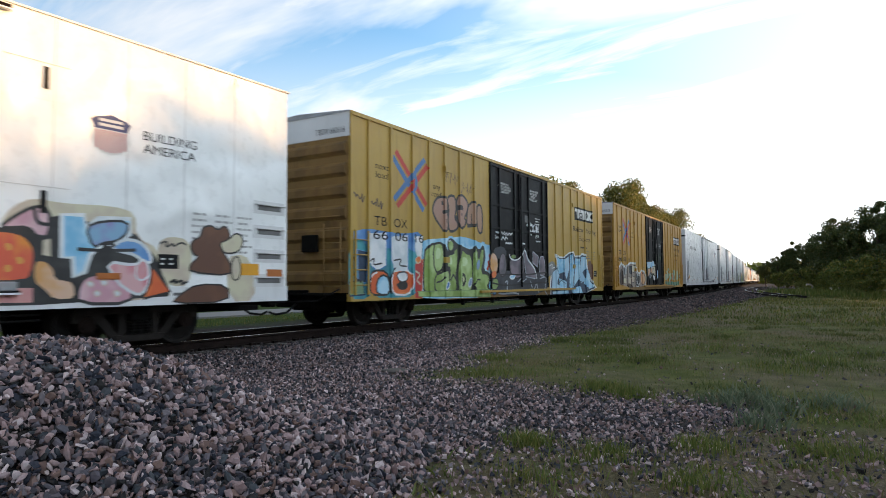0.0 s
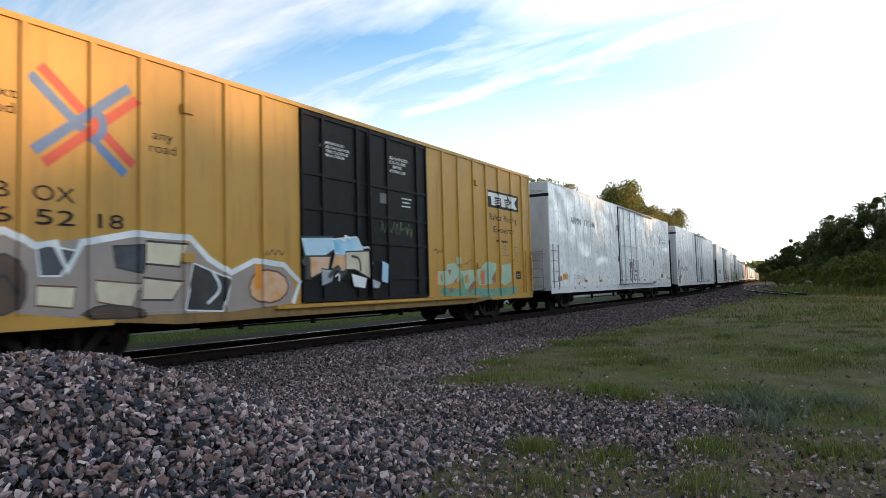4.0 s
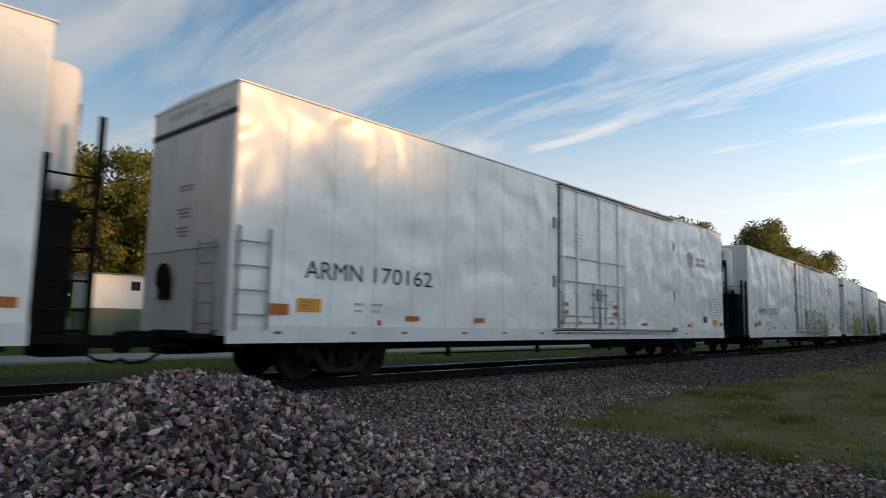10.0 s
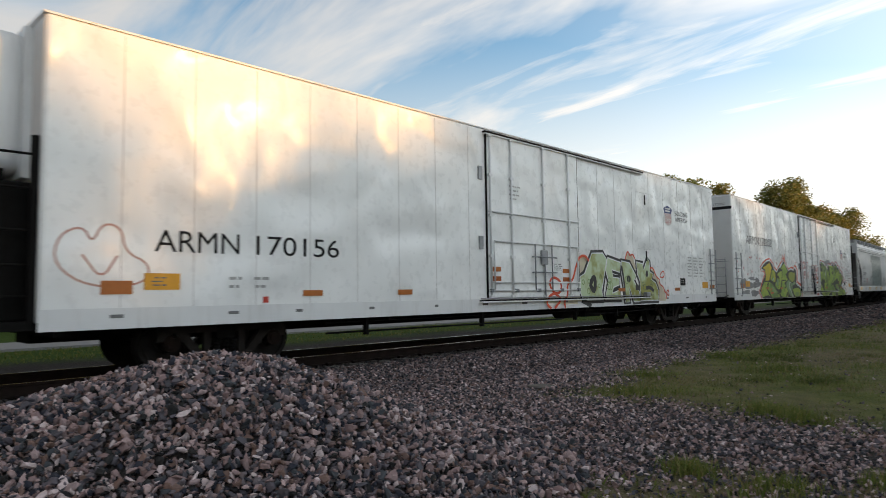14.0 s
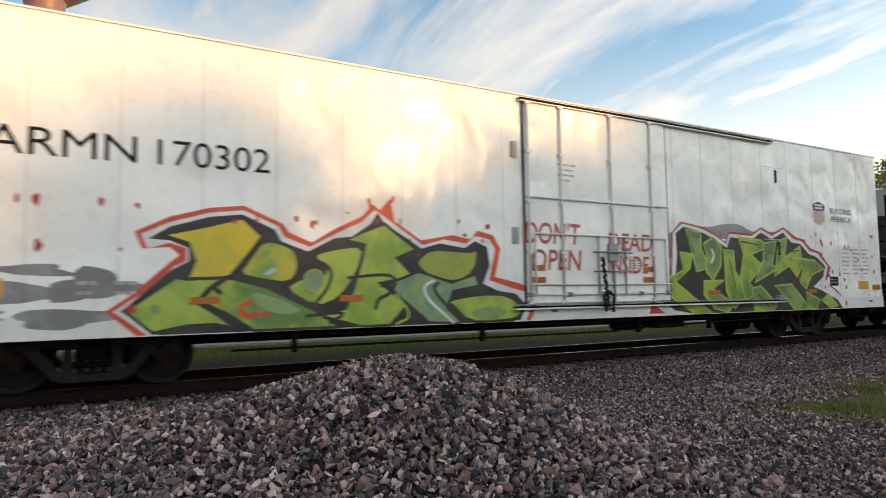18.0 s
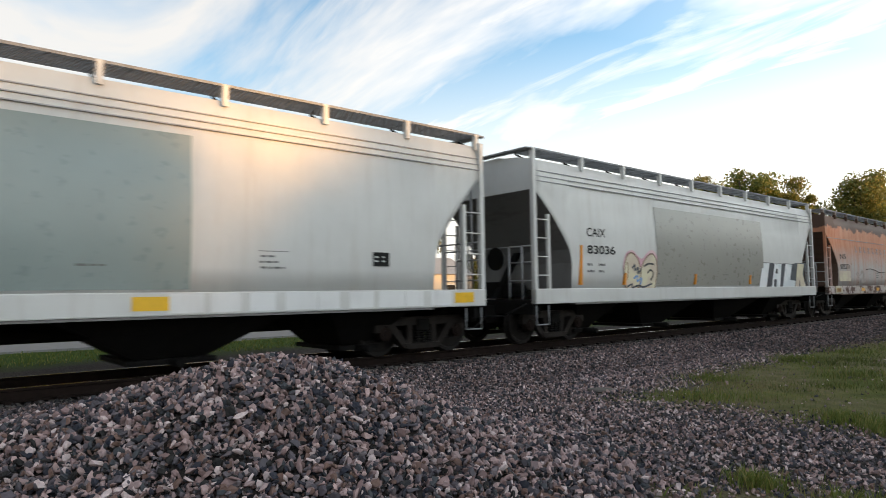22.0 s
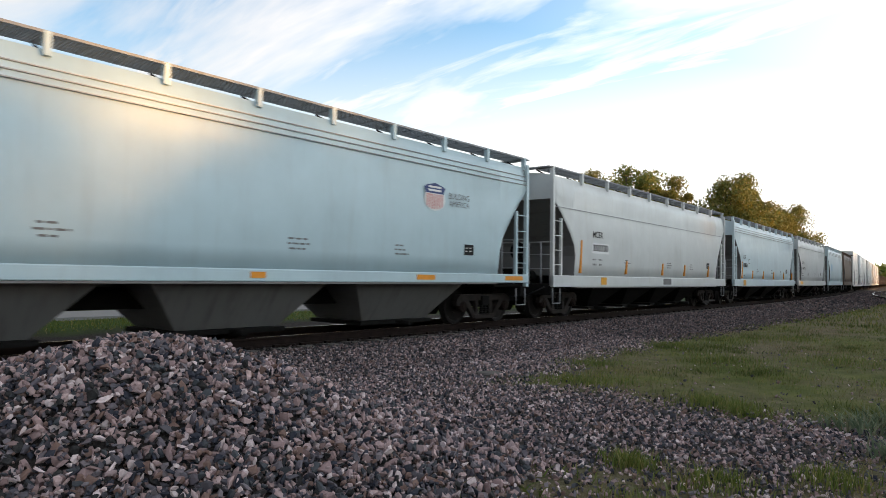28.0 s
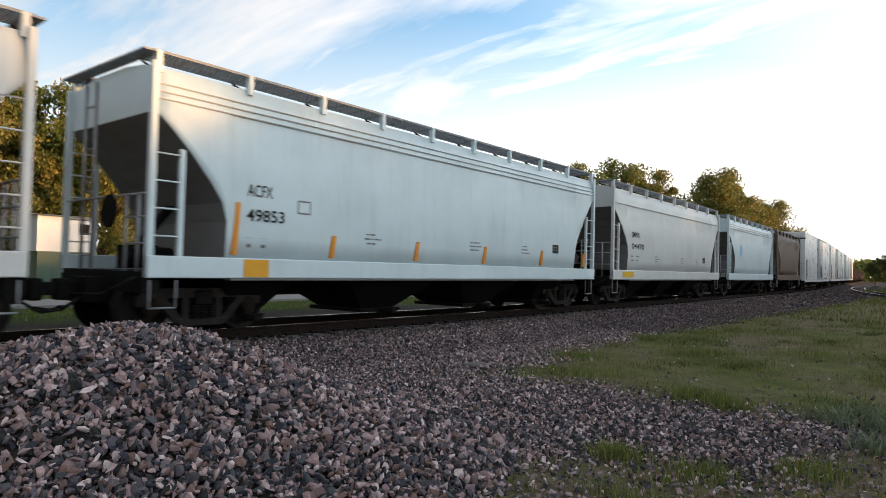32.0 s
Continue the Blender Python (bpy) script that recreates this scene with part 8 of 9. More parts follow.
    for words, a, b, z, tall in (("DON'T", 9.78, 11.14, 2.31, 0.42), ("OPEN", 9.92, 11.15, 1.81, 0.4), ("DEAD", 11.85, 13.12, 2.22, 0.36), ("INSIDE", 11.83, 13.0, 1.76, 0.36)):
        write(c, words, a, b, z, z + tall, DULLRED, 1.637, name="scrawl", shear=0.12, fat=0.012)
    bm = B()
    for i in range(9):
        tube(bm, (1.78, 11.55 + 0.015 * i - c["half"] + 0.04 * (i % 2), 2.08 - i * 0.11), (1.78, 11.55 + 0.015 * i - c["half"] + 0.04 * ((i + 1) % 2), 1.99 - i * 0.11), 0.035, 8)
    pipe(bm, [(1.79, 11.62 - c["half"], 1.02), (1.79, 11.56 - c["half"], 1.3), (1.79, 11.68 - c["half"], 1.42), (1.79, 11.82 - c["half"], 1.32), (1.79, 11.8 - c["half"], 1.0)], 0.03)
    part("lock_chain", bm, BLACK, c)

    wide = [(2.6, 0.9, 0.3), (5.95, 1.75, 0.55), (10.2, 1.75, 0.55), (13.55, 0.9, 0.3)]
    c = hopper(152.55, 16.15, "pale grey covered hopper with a green-grey patch", HOPPER_GREY, wide, raised=1.05)
    panel(c, 5.65, 10.2, 1.46, 3.74, PATCH, "repainted_panel", "green-grey repainted panel")
    common_marks(c, "CAIX", "83024", 1.94, 2.2)
    glyphs(c, lambda q: q, [], [CRIMSON], 0.05, "red scribble", 1.586, [([(3.0, 1.8), (3.2, 2.05), (3.42, 1.85), (3.15, 1.65), (3.45, 1.58), (3.3, 2.0), (3.08, 1.72), (3.4, 1.75)], 0.045, 0, False)])
    tag_scrawl(c, 5.3, 5.7, 1.95, 2.3, INK, 82, 1.592, 0.025)
    sill_plates(c, [(0.5, 0.56), (4.0, 0.55), (6.9, 0.5), (9.4, 0.5), (15.3, 0.5)])
    r = random.Random(9)
    for i in range(9):
        plate(c, 9.9 + i * 0.6, 10.3 + i * 0.6 + r.uniform(0, 0.2), 1.12, 1.4, WHITE, "primer_patch", 1.6, 0.003)
    tag_scrawl(c, 2.2, 3.6, 1.16, 1.34, FAINT_INK, 81, 1.6, 0.03)

    c = hopper(170.2, 16.3, "pale grey covered hopper with a warm grey patch and tags", HOPPER_GREY, [(u + 0.08, a, b) for u, a, b in wide], raised=1.04)
    panel(c, 5.0, 11.7, 1.46, 3.62, PATCH_WARM, "repainted_panel", "warm grey repainted panel")
    common_marks(c, "CAIX", "83036", 1.9, 2.25, 1.15)
    bubble_tag(c)
    block_tag(c)
    tall_reflectors(c, (1.58, 3.4, 7.0, 10.6), 1.5, 1.8, 2.45)

    c = hopper(187.9, 11.75, "rusty orange covered hopper with flaking grey paint", SOUTHERN, [(3.6, 1.1, 0.4), (8.1, 1.1, 0.4)], SOUTHERN_SILL, paint("rusty_slope", (0.12, 0.07, 0.05), (0.05, 0.03, 0.02), 0.7, 0.8), beads=(3.35,), posts=9)
    plate(c, 1.42, 2.85, 1.62, 2.05, CREAM, "number_panel", 1.57, 0.012)
    patches(c, [(2.2, 2.4, 0.9, 0.4)], SLATE, 70, 0.12, "number_patch", x=1.575)
    common_marks(c, "NS", "835271", 1.55, 2.12, 1.15)
    name_paint = paint("faded_name", (0.30, 0.25, 0.24), (0.4, 0.2, 0.12), 0.7)
    for i in range(8):
        u = 3.6 + i * 0.62 - c["half"]
        block = bx(B(), 1.585, 1.590, u, u + 0.09, 2.88, 3.14)
        for z in (2.88, 3.05)[:1 + i % 2]:
            bx(block, 1.585, 1.590, u + 0.09, u + 0.24, z, z + 0.08)
        part("faded_block", block, name_paint, c, "faded block shape of an old name")
    tube_line = pipe(B(), [(1.6, 5.0 + 0.6 * i - c["half"], 2.15 + 0.06 * math.sin(i * 1.3) - 0.02 * i) for i in range(11)], 0.012, 5)
    part("weld_seam", tube_line, RUSTY, c)
    write(c, "FF", 9.9, 10.6, 1.65, 1.95, INK, 1.58, name="scrawl", shear=0.2)
    write(c, "NRG-S", 8.95, 9.95, 1.14, 1.32, STEELPALE, 1.6, name="scrawl")
    sill_plates(c, [(0.8, 0.8)], CREAM, 1.12, 1.4)
    sill_plates(c, [(0.92, 0.5), (4.18, 0.45), (6.36, 0.4), (8.36, 0.36), (10.9, 0.45)], AMBER, 1.18, 1.32)
    write(c, "2", 4.2, 4.8, 1.55, 2.1, FADED, 1.58, name="scrawl", fat=0.04)

    c = hopper(201.0, 16.7, "light blue-grey covered hopper with a shield emblem", HOPPER_BLUE, [(4.2, 1.75, 1.0), (8.35, 1.75, 1.0), (12.5, 1.75, 1.0)], bay_sheet=paint("bay_grey", (0.13, 0.13, 0.125), (0.03, 0.025, 0.02), 0.7), posts=11, bay_deep=0.36, sill_low=1.2)
    common_marks(c, "CMO", "10262", 1.9, 2.22, 1.75)
    shield(c, 12.5, 13.22, 2.8, 3.43)
    write(c, "BUILDING", 13.35, 14.1, 3.12, 3.26, GREY_INK, 1.592)
    write(c, "AMERICA", 13.35, 14.1, 2.95, 3.08, GREY_INK, 1.592)
    sill_plates(c, [(0.1, 0.75), (4.2, 0.3), (8.2, 0.3), (12.3, 0.6), (15.6, 0.8)], ORANGE, 1.26, 1.37)

    c = hopper(218.95, 16.2, "pale grey covered hopper with orange reflector strips", HOPPER_CREAM, [(4.1, 1.2, 0.4), (6.8, 1.2, 0.4), (9.4, 1.2, 0.4), (12.1, 1.2, 0.4)], beads=(3.36,), bead_shade=GALV)
    plate(c, 2.4, 3.58, 2.13, 2.48, WHITE, "number_panel", 1.585, 0.004)
    common_marks(c, "MCEX", "350730", 2.45, 2.2, 1.06)
    tall_reflectors(c, (1.6, 4.9, 8.2, 10.6, 13.6), 1.5, 1.95, 2.5)
    plate(c, 3.0, 3.4, 1.15, 1.38, AMBER, "placard", 1.6)
    plate(c, 8.3, 9.1, 1.15, 1.38, GREY_INK, "patch_plate", 1.6)

    c = hopper(236.68, 14.85, "pale blue-grey covered hopper with a yellow sill patch", HOPPER_PALE, [(2.2, 0.75, 0.3), (5.72, 1.5, 0.5), (9.4, 1.4, 0.5), (12.6, 0.75, 0.3)])
    common_marks(c, "ACFX", "49853", 1.68, 2.05, 0.78)
    plate(c, 2.75, 3.05, 2.25, 2.5, GREY_INK, "frame_mark", 1.588, 0.003)
    plate(c, 2.78, 3.02, 2.28, 2.47, HOPPER_PALE, "frame_mark", 1.592, 0.003)
    tall_reflectors(c, (1.42, 3.55, 6.0, 8.6, 11.4, 14.0), 1.47, 1.9, 2.35)
    plate(c, 1.65, 2.15, 1.1, 1.4, AMBER, "yellow_patch", 1.6)

    c = hopper(253.0, 13.0, "cream-grey covered hopper with dark end", HOPPER_CREAM, [(3.2, 1.1, 0.4), (6.5, 1.1, 0.4), (9.8, 1.1, 0.4)], posts=9, beads=(3.72,))
    common_marks(c, "SMNX", "04470", 1.6, 2.2, 1.2)
    sill_plates(c, [(0.8, 1.0)])
    c = hopper(267.9, 11.7, "pale covered hopper with a faint blue emblem", HOPPER_PALE, [(3.0, 1.1, 0.4), (5.9, 1.1, 0.4), (8.7, 1.1, 0.4)], posts=9)
    patches(c, [(2.6, 2.7, 0.3, 0.35)], SKYBLUE, 81, 0.1, "faint_emblem", x=1.59)
    hopper(281.1, 10.5, "dark brown weathered covered hopper", HOPPER_BROWN, [(3.0, 1.0, 0.4), (7.5, 1.0, 0.4)], posts=8)
    for i in range(4):
        reefer(294.0 + i * 24.4, None, None, "none", "white refrigerator car with faded graffiti", length=22.4)
    for i in range(6):
        gondola(392.0 + i * 17.6, 16.0, "dark brown gondola car")


def panel(car, u0, u1, z0, z1, material, name, label=""):
    """A repainted stretch that follows the curve of the side."""
    bm, half, rows = B(), car["half"], []
    for i in range(11):
        z = z0 + (z1 - z0) * i / 10
        rows.append([bm.verts.new((side_x(1.45 + (z - 1.45) / car["raised"]) + 0.014, u - half, z)) for u in (u0, u1)])
    for a, b in zip(rows, rows[1:]):
        bm.faces.new((a[0], a[1], b[1], b[0])).smooth = True
    return part(name, bm, material, car, label)


make_train()

# ---- the ground, one sheet out to the horizon ----
RNG = np.random.default_rng(7)


def smooth(a, b, x):
    t = np.clip((x - a) / (b - a), 0, 1)
    return t * t * (3 - 2 * t)


def wobble(x, y, k=1.0, s=0.0):
    return (np.sin(x * 1.7 * k + s) * np.cos(y * 1.3 * k + 1.1 + s) + 0.5 * np.sin(x * 4.1 * k + y * 3.3 * k + s) + 0.35 * np.sin(x * 7.3 * k - y * 6.1 * k + 2 * s)) / 1.85


def bed_offset(x, y):
    return x - (MID_X - swing(y))


def pile_height(x, y):
    dx, dy = x + 5.45, y - 2.7
    a, b = dx * 0.89 + dy * -0.45, dx * 0.45 + dy * 0.89
    r2 = (a / 1.75) ** 2 + (b / 1.8) ** 2
    low = 0.30 * np.exp(-(((x + 6.9) / 1.6) ** 2 + ((y - 0.6) / 1.9) ** 2))
    return 0.97 * np.exp(-r2) + low + 0.04 * wobble(x, y, 2.0) * np.exp(-r2 * 0.7)


def ground_height(x, y):
    d = bed_offset(x, y)
    bed = 0.205 * (1 - smooth(1.55, 3.4, np.abs(d)))
    return bed + 0.03 * wobble(x * 0.5, y * 0.5) * smooth(1.8, 4, np.abs(d)) + pile_height(x, y) - 0.04


def grass_amount(x, y):
    """How far grass covers the gravel on the camera's side."""
    w = 0.5 * wobble(x, y, 1.1)
    tip = smooth(-0.7, 0.7, x - (-5.75 - np.clip(y - 8.6, 0, 5) * 0.2) + 0.5 * w)
    field = tip * smooth(-0.8, 0.9, y - 8.45 + 0.9 * w + 0.45 * np.clip(-2.6 - x, 0, 3) * 0.2)
    right = smooth(-0.4, 0.5, x + 1.05 + w)
    low = smooth(-0.5, 0.4, x + 2.7 + 0.9 * w) * smooth(0.5, -0.5, y - 5.3 + w) * 0.75
    return np.clip(np.maximum(np.maximum(field, right), low), 0, 1)


def cover(x, y):
    d = bed_offset(x, y)
    g = np.where(d > 0, grass_amount(x, y) * smooth(3.6, 4.4, d), 0)
    dirt = g * np.clip(0.4 + 0.6 * wobble(x, y, 0.6, 2.0) + 0.8 * np.exp(-((x + 4.4 + 0.03 * (y - 20)) / 0.7) ** 2) * smooth(13, 17, y), 0, 0.9) * (0.85 + 0.15 * smooth(8, 4, y))
    dirt = np.maximum(dirt, g * 0.95 * smooth(8.6, 6.6, y + 0.9 * wobble(x, y, 0.9, 4.0)))
    lawn = smooth(-6.0, -8.0, d + 0.5 * wobble(x, y))
    return g, dirt, lawn


def ground_sheet():
    xs = np.concatenate([np.array([-1500, -700, -300, -150, -90, -60, -45, -36, -30, -26, -23, -20]), np.arange(-18, -9, 0.45), np.arange(-9, 2.01, 0.14), np.arange(2.6, 12, 0.8), np.array([14, 18, 25, 40, 70, 120, 250, 600, 1500])])
    ys = np.concatenate([np.array([-1500, -600, -250, -120, -70, -45, -30, -20, -14, -10, -7]), np.arange(-5, 14, 0.14), np.arange(14, 30, 0.5), np.arange(30, 80, 2.0), np.arange(80, 200, 8.0), np.array([210, 240, 280, 340, 450, 700, 1500])])
    X, Y = np.meshgrid(xs, ys)
    Z = ground_height(X, Y)
    g, d, l = cover(X, Y)
    n, m = X.shape
    idx = np.arange(n * m).reshape(n, m)
    faces = np.stack([idx[:-1, :-1], idx[:-1, 1:], idx[1:, 1:], idx[1:, :-1]], -1).reshape(-1, 4)
    me = bpy.data.meshes.new("ground")
    me.from_pydata(np.stack([X, Y, Z], -1).reshape(-1, 3).tolist(), [], faces.tolist())
    at = me.color_attributes.new("cover", "FLOAT_COLOR", "POINT")
    at.data.foreach_set("color", np.stack([g, d, l, np.ones_like(g)], -1).reshape(-1).astype(np.float32))
    for p in me.polygons:
        p.use_smooth = True
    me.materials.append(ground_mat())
    return tagged(new("ground", me), "gravel and patchy grass ground beside the track", "ground", kind="structure")


ground_sheet()


def strip(name, x0, x1, y0, y1, z, material, label):
    bm, n = B(), 40
    rows = []
    for i in range(n + 1):
        y = y0 + (y1 - y0) * i / n
        c = -float(swing(y)) if y > 0 else 0
        rows.append([bm.verts.new((x + c, y, zz)) for x, zz in ((x0, -0.1), (x0, z), (x1, z), (x1, -0.1))])
    for a, b in zip(rows, rows[1:]):
        for i in range(3):
            bm.faces.new((a[i], a[i + 1], b[i + 1], b[i]))
    bmesh.ops.recalc_face_normals(bm, faces=bm.faces)
    return tagged(put(name, meshed(name, bm, material)), label, "road", kind="structure")


strip("road", -26.6, -23.0, -120, 160, 0.04, ROAD, "pale paved road behind the railway")

# ---- track ----


def rail_mesh(offset, y0, y1, n, path=None):
    prof = [(-0.075, 0), (0.075, 0), (0.075, 0.012), (0.012, 0.03), (0.012, 0.14), (0.037, 0.15), (0.037, 0.178), (0.03, 0.186), (-0.03, 0.186), (-0.037, 0.178), (-0.037, 0.15), (-0.012, 0.14), (-0.012, 0.03), (-0.075, 0.012)]
    bm, rows = B(), []
    z = BASE_Z + HEAD - 0.186
    for i in range(n + 1):
        if path:
            (px, py), (tx, ty) = path(i / n)
        else:
            y = y0 + (y1 - y0) * i / n
            px, py, tx, ty = centre(y), y, -CURVE * min(y, BEND_END), 1.0
        k = math.hypot(tx, ty)
        nx, ny = ty / k, -tx / k
        rows.append([bm.verts.new((px + nx * (offset + a), py + ny * (offset + a), z + b)) for a, b in prof])
    m = len(prof)
    for a, b in zip(rows, rows[1:]):
        for i in range(m):
            f = bm.faces.new((a[i], a[(i + 1) % m], b[(i + 1) % m], b[i]))
            f.material_index = 1 if i == 7 else 0
    bmesh.ops.recalc_face_normals(bm, faces=bm.faces)
    return meshed("rail", bm, [RUSTY, SHINE])


def lay_track():
    track = thing("track", "railway track on concrete ties with rusty rails", "railway track", kind="structure")
    for s in (1, -1):
        put("rail", rail_mesh(s * 0.755, -60, 330, 160), track)
    bm = bx(B(), -1.32, 1.32, -0.13, 0.13, -0.05, 0.185, 0, 0.015)
    tie = meshed("tie", bm, CONCRETE)
    clip = B()
    for x in (-0.88, -0.63, 0.63, 0.88):
        bx(clip, x - 0.04, x + 0.04, -0.06, 0.06, 0.185, 0.235)
    clips = meshed("rail_clip", clip, RUSTY)
    y = -8.0
    for i in range(150):
        m = pose(centre(y), y, 0.0, 0, 0, math.degrees(CURVE * min(y, BEND_END)))
        put("tie", tie, track, m)
        put("rail_clip", clips, track, m)
        y += 0.61
    far = B()
    while y < 190:
        bx(far, centre(y) - 1.32, centre(y) + 1.32, y - 0.13, y + 0.13, -0.05, 0.185)
        y += 0.61
    put("tie", meshed("tie", far, CONCRETE), track)
    # a spur that leaves the line and bends away to the near side
    spur = thing("spur_track", "short curved spur track beside the line", "railway track", kind="structure")

    def bend(f):
        a, b, c, d = Vector((-15.8, 150)), Vector((-14.8, 118)), Vector((-13.0, 90)), Vector((-4.0, 60))
        p = a * (1 - f) ** 3 + b * 3 * f * (1 - f) ** 2 + c * 3 * f * f * (1 - f) + d * f ** 3
        t = (b - a) * 3 * (1 - f) ** 2 + (c - b) * 6 * f * (1 - f) + (d - c) * 3 * f * f
        return p, t
    for s in (1, -1):
        put("rail", rail_mesh(s * 0.72, 0, 0, 40, bend), spur, pose(0, 0, -0.2))


lay_track()

# ---- broken stone ----


def ico():
    bm = B()
    bmesh.ops.create_icosphere(bm, subdivisions=1, radius=1)
    v = np.array([q.co for q in bm.verts])
    f = np.array([[q.index for q in p.verts] for p in bm.faces])
    bm.free()
    return v, f


ICO_V, ICO_F = ico()
BLOCK_V = np.array([(x, y, z) for x in (-0.62, 0.62) for y in (-0.62, 0.62) for z in (-0.62, 0.62)])
BLOCK_F = np.array([(0, 1, 3), (0, 3, 2), (4, 6, 7), (4, 7, 5), (0, 4, 5), (0, 5, 1), (2, 3, 7), (2, 7, 6), (0, 2, 6), (0, 6, 4), (1, 5, 7), (1, 7, 3)])


def stones(name, pts, size, label, category, sink=0.25, material=STONE, rough=True):
    """Angular broken stones, each of its own shape, joined in one heap."""
    n = len(pts)
    V, F = (ICO_V, ICO_F) if rough else (BLOCK_V, BLOCK_F)
    base = V[None] * (1 + RNG.uniform(-0.32, 0.32, (n, len(V), 1)))
    if not rough:
        base = base + RNG.uniform(-0.16, 0.16, base.shape)
    # flat breaks: squeeze each stone on two random planes
    for _ in range(4):
        d = RNG.normal(size=(n, 1, 3))
        d /= np.linalg.norm(d, axis=2, keepdims=True)
        h = (base * d).sum(2, keepdims=True)
        cut = RNG.uniform(0.25, 0.62, (n, 1, 1))
        base = base - d * np.maximum(h - cut, 0)
    base = base * RNG.uniform(0.65, 1.25, (n, 1, 3)) * np.array([1.35, 1.05, 0.68])
    q = RNG.normal(size=(n, 4))
    q /= np.linalg.norm(q, axis=1, keepdims=True)
    w, x, y, z = q.T
    R = np.stack([1 - 2 * (y * y + z * z), 2 * (x * y - z * w), 2 * (x * z + y * w), 2 * (x * y + z * w), 1 - 2 * (x * x + z * z), 2 * (y * z - x * w), 2 * (x * z - y * w), 2 * (y * z + x * w), 1 - 2 * (x * x + y * y)], -1).reshape(n, 3, 3)
    v = np.einsum("nij,nkj->nki", R, base) * size[:, None, None]
    v = v + pts[:, None, :] + np.array([0, 0, 1])[None, None] * (size * (1 - 2 * sink) * 0.6)[:, None, None]
    f = (F[None] + (np.arange(n) * len(V))[:, None, None]).reshape(-1, 3)
    me = bpy.data.meshes.new(name)
    me.vertices.add(n * len(V))
    me.vertices.foreach_set("co", v.reshape(-1).astype(np.float32))
    me.loops.add(len(f) * 3)
    me.loops.foreach_set("vertex_index", f.reshape(-1).astype(np.int32))
    me.polygons.add(len(f))
    me.polygons.foreach_set("loop_start", np.arange(0, len(f) * 3, 3, dtype=np.int32))
    me.update(calc_edges=True)
    me.shade_flat()
    me.materials.append(material)
    return tagged(new(name, me), label, category, kind="stuff")


def scatter(n, x0, x1, y0, y1):
    return RNG.uniform(x0, x1, n), RNG.uniform(y0, y1, n)


def lay_stones():
    x, y = scatter(100000, -9.2, -1.6, -1.6, 6.6)
    keep = (pile_height(x, y) > 0.05) & (RNG.random(len(x)) < 0.9)
    x, y = x[keep], y[keep]
    s = 0.016 + 0.027 * RNG.random(len(x)) ** 1.6
    stones("gravel_pile", np.stack([x, y, ground_height(x, y) + RNG.uniform(-0.025, 0.065, len(x))], -1), s, "heap of loose grey and pink crushed granite", "gravel")
    x, y = scatter(170000, -9.4, 0.9, -3.0, 17.0)
    g = grass_amount(x, y)
    keep = (pile_height(x, y) < 0.07) & (RNG.random(len(x)) > np.where(y < 7.4, g * 0.72, g * 0.985)) & (bed_offset(x, y) > 1.9)
    x, y = x[keep], y[keep]
    s = (0.014 + 0.02 * RNG.random(len(x)) ** 1.6) * (1 + 0.3 * np.clip(wobble(x, y, 0.7), 0, 1))
    stones("loose_gravel", np.stack([x, y, ground_height(x, y) + RNG.uniform(-0.02, 0.02, len(x))], -1), s, "loose crushed stone spread over the ground", "gravel", 0.35, GRIT, False)
    d, y = scatter(66000, 1.3, 5.6, -4.0, 42.0)
    x = centre(y) + d
    keep = RNG.random(len(d)) > np.maximum(cover(x, y)[0], smooth(3.4, 3.8, d) * (y < 16.5))
    x, y = x[keep], y[keep]
    s = RNG.uniform(0.022, 0.046, len(x))
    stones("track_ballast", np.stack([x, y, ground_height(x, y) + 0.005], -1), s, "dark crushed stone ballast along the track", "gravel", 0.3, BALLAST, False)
    d, y = scatter(12000, 1.3, 6.0, 36.0, 130.0)
    x = centre(y) + d
    keep = RNG.random(len(x)) > cover(x, y)[0]
    x, y = x[keep], y[keep]
    stones("distant_ballast", np.stack([x, y, ground_height(x, y)], -1), RNG.uniform(0.04, 0.09, len(x)), "crushed stone beside the distant track", "gravel", 0.35, BALLAST, False)
    # stones under the train, their colour darkened for its shade
    d, y = scatter(11000, -3.4, 1.4, -6.0, 26.0)
    x = centre(y) + d
    stones("far_ballast", np.stack([x, y, ground_height(x, y) + 0.005], -1), RNG.uniform(0.02, 0.045, len(x)), "ballast between the rails, darkened for the train's shade", "gravel", 0.3, SHADED_BALLAST, False)


lay_stones()
bm = B()
bmesh.ops.create_icosphere(bm, subdivisions=2, radius=1)
for v in bm.verts:
    v.co = Vector((v.co.x * 0.24, v.co.y * 0.15, v.co.z * 0.05)) * (1 + 0.25 * noise.noise(v.co * 2.0))
tagged(put("flat_rock", meshed("flat_rock", bm, CONCRETE), None, pose(-6.3, 8.5, 0.01, 0, 0, 20)), "pale flat slab of rock lying in gravel", "rock")

# ---- grass and weeds ----


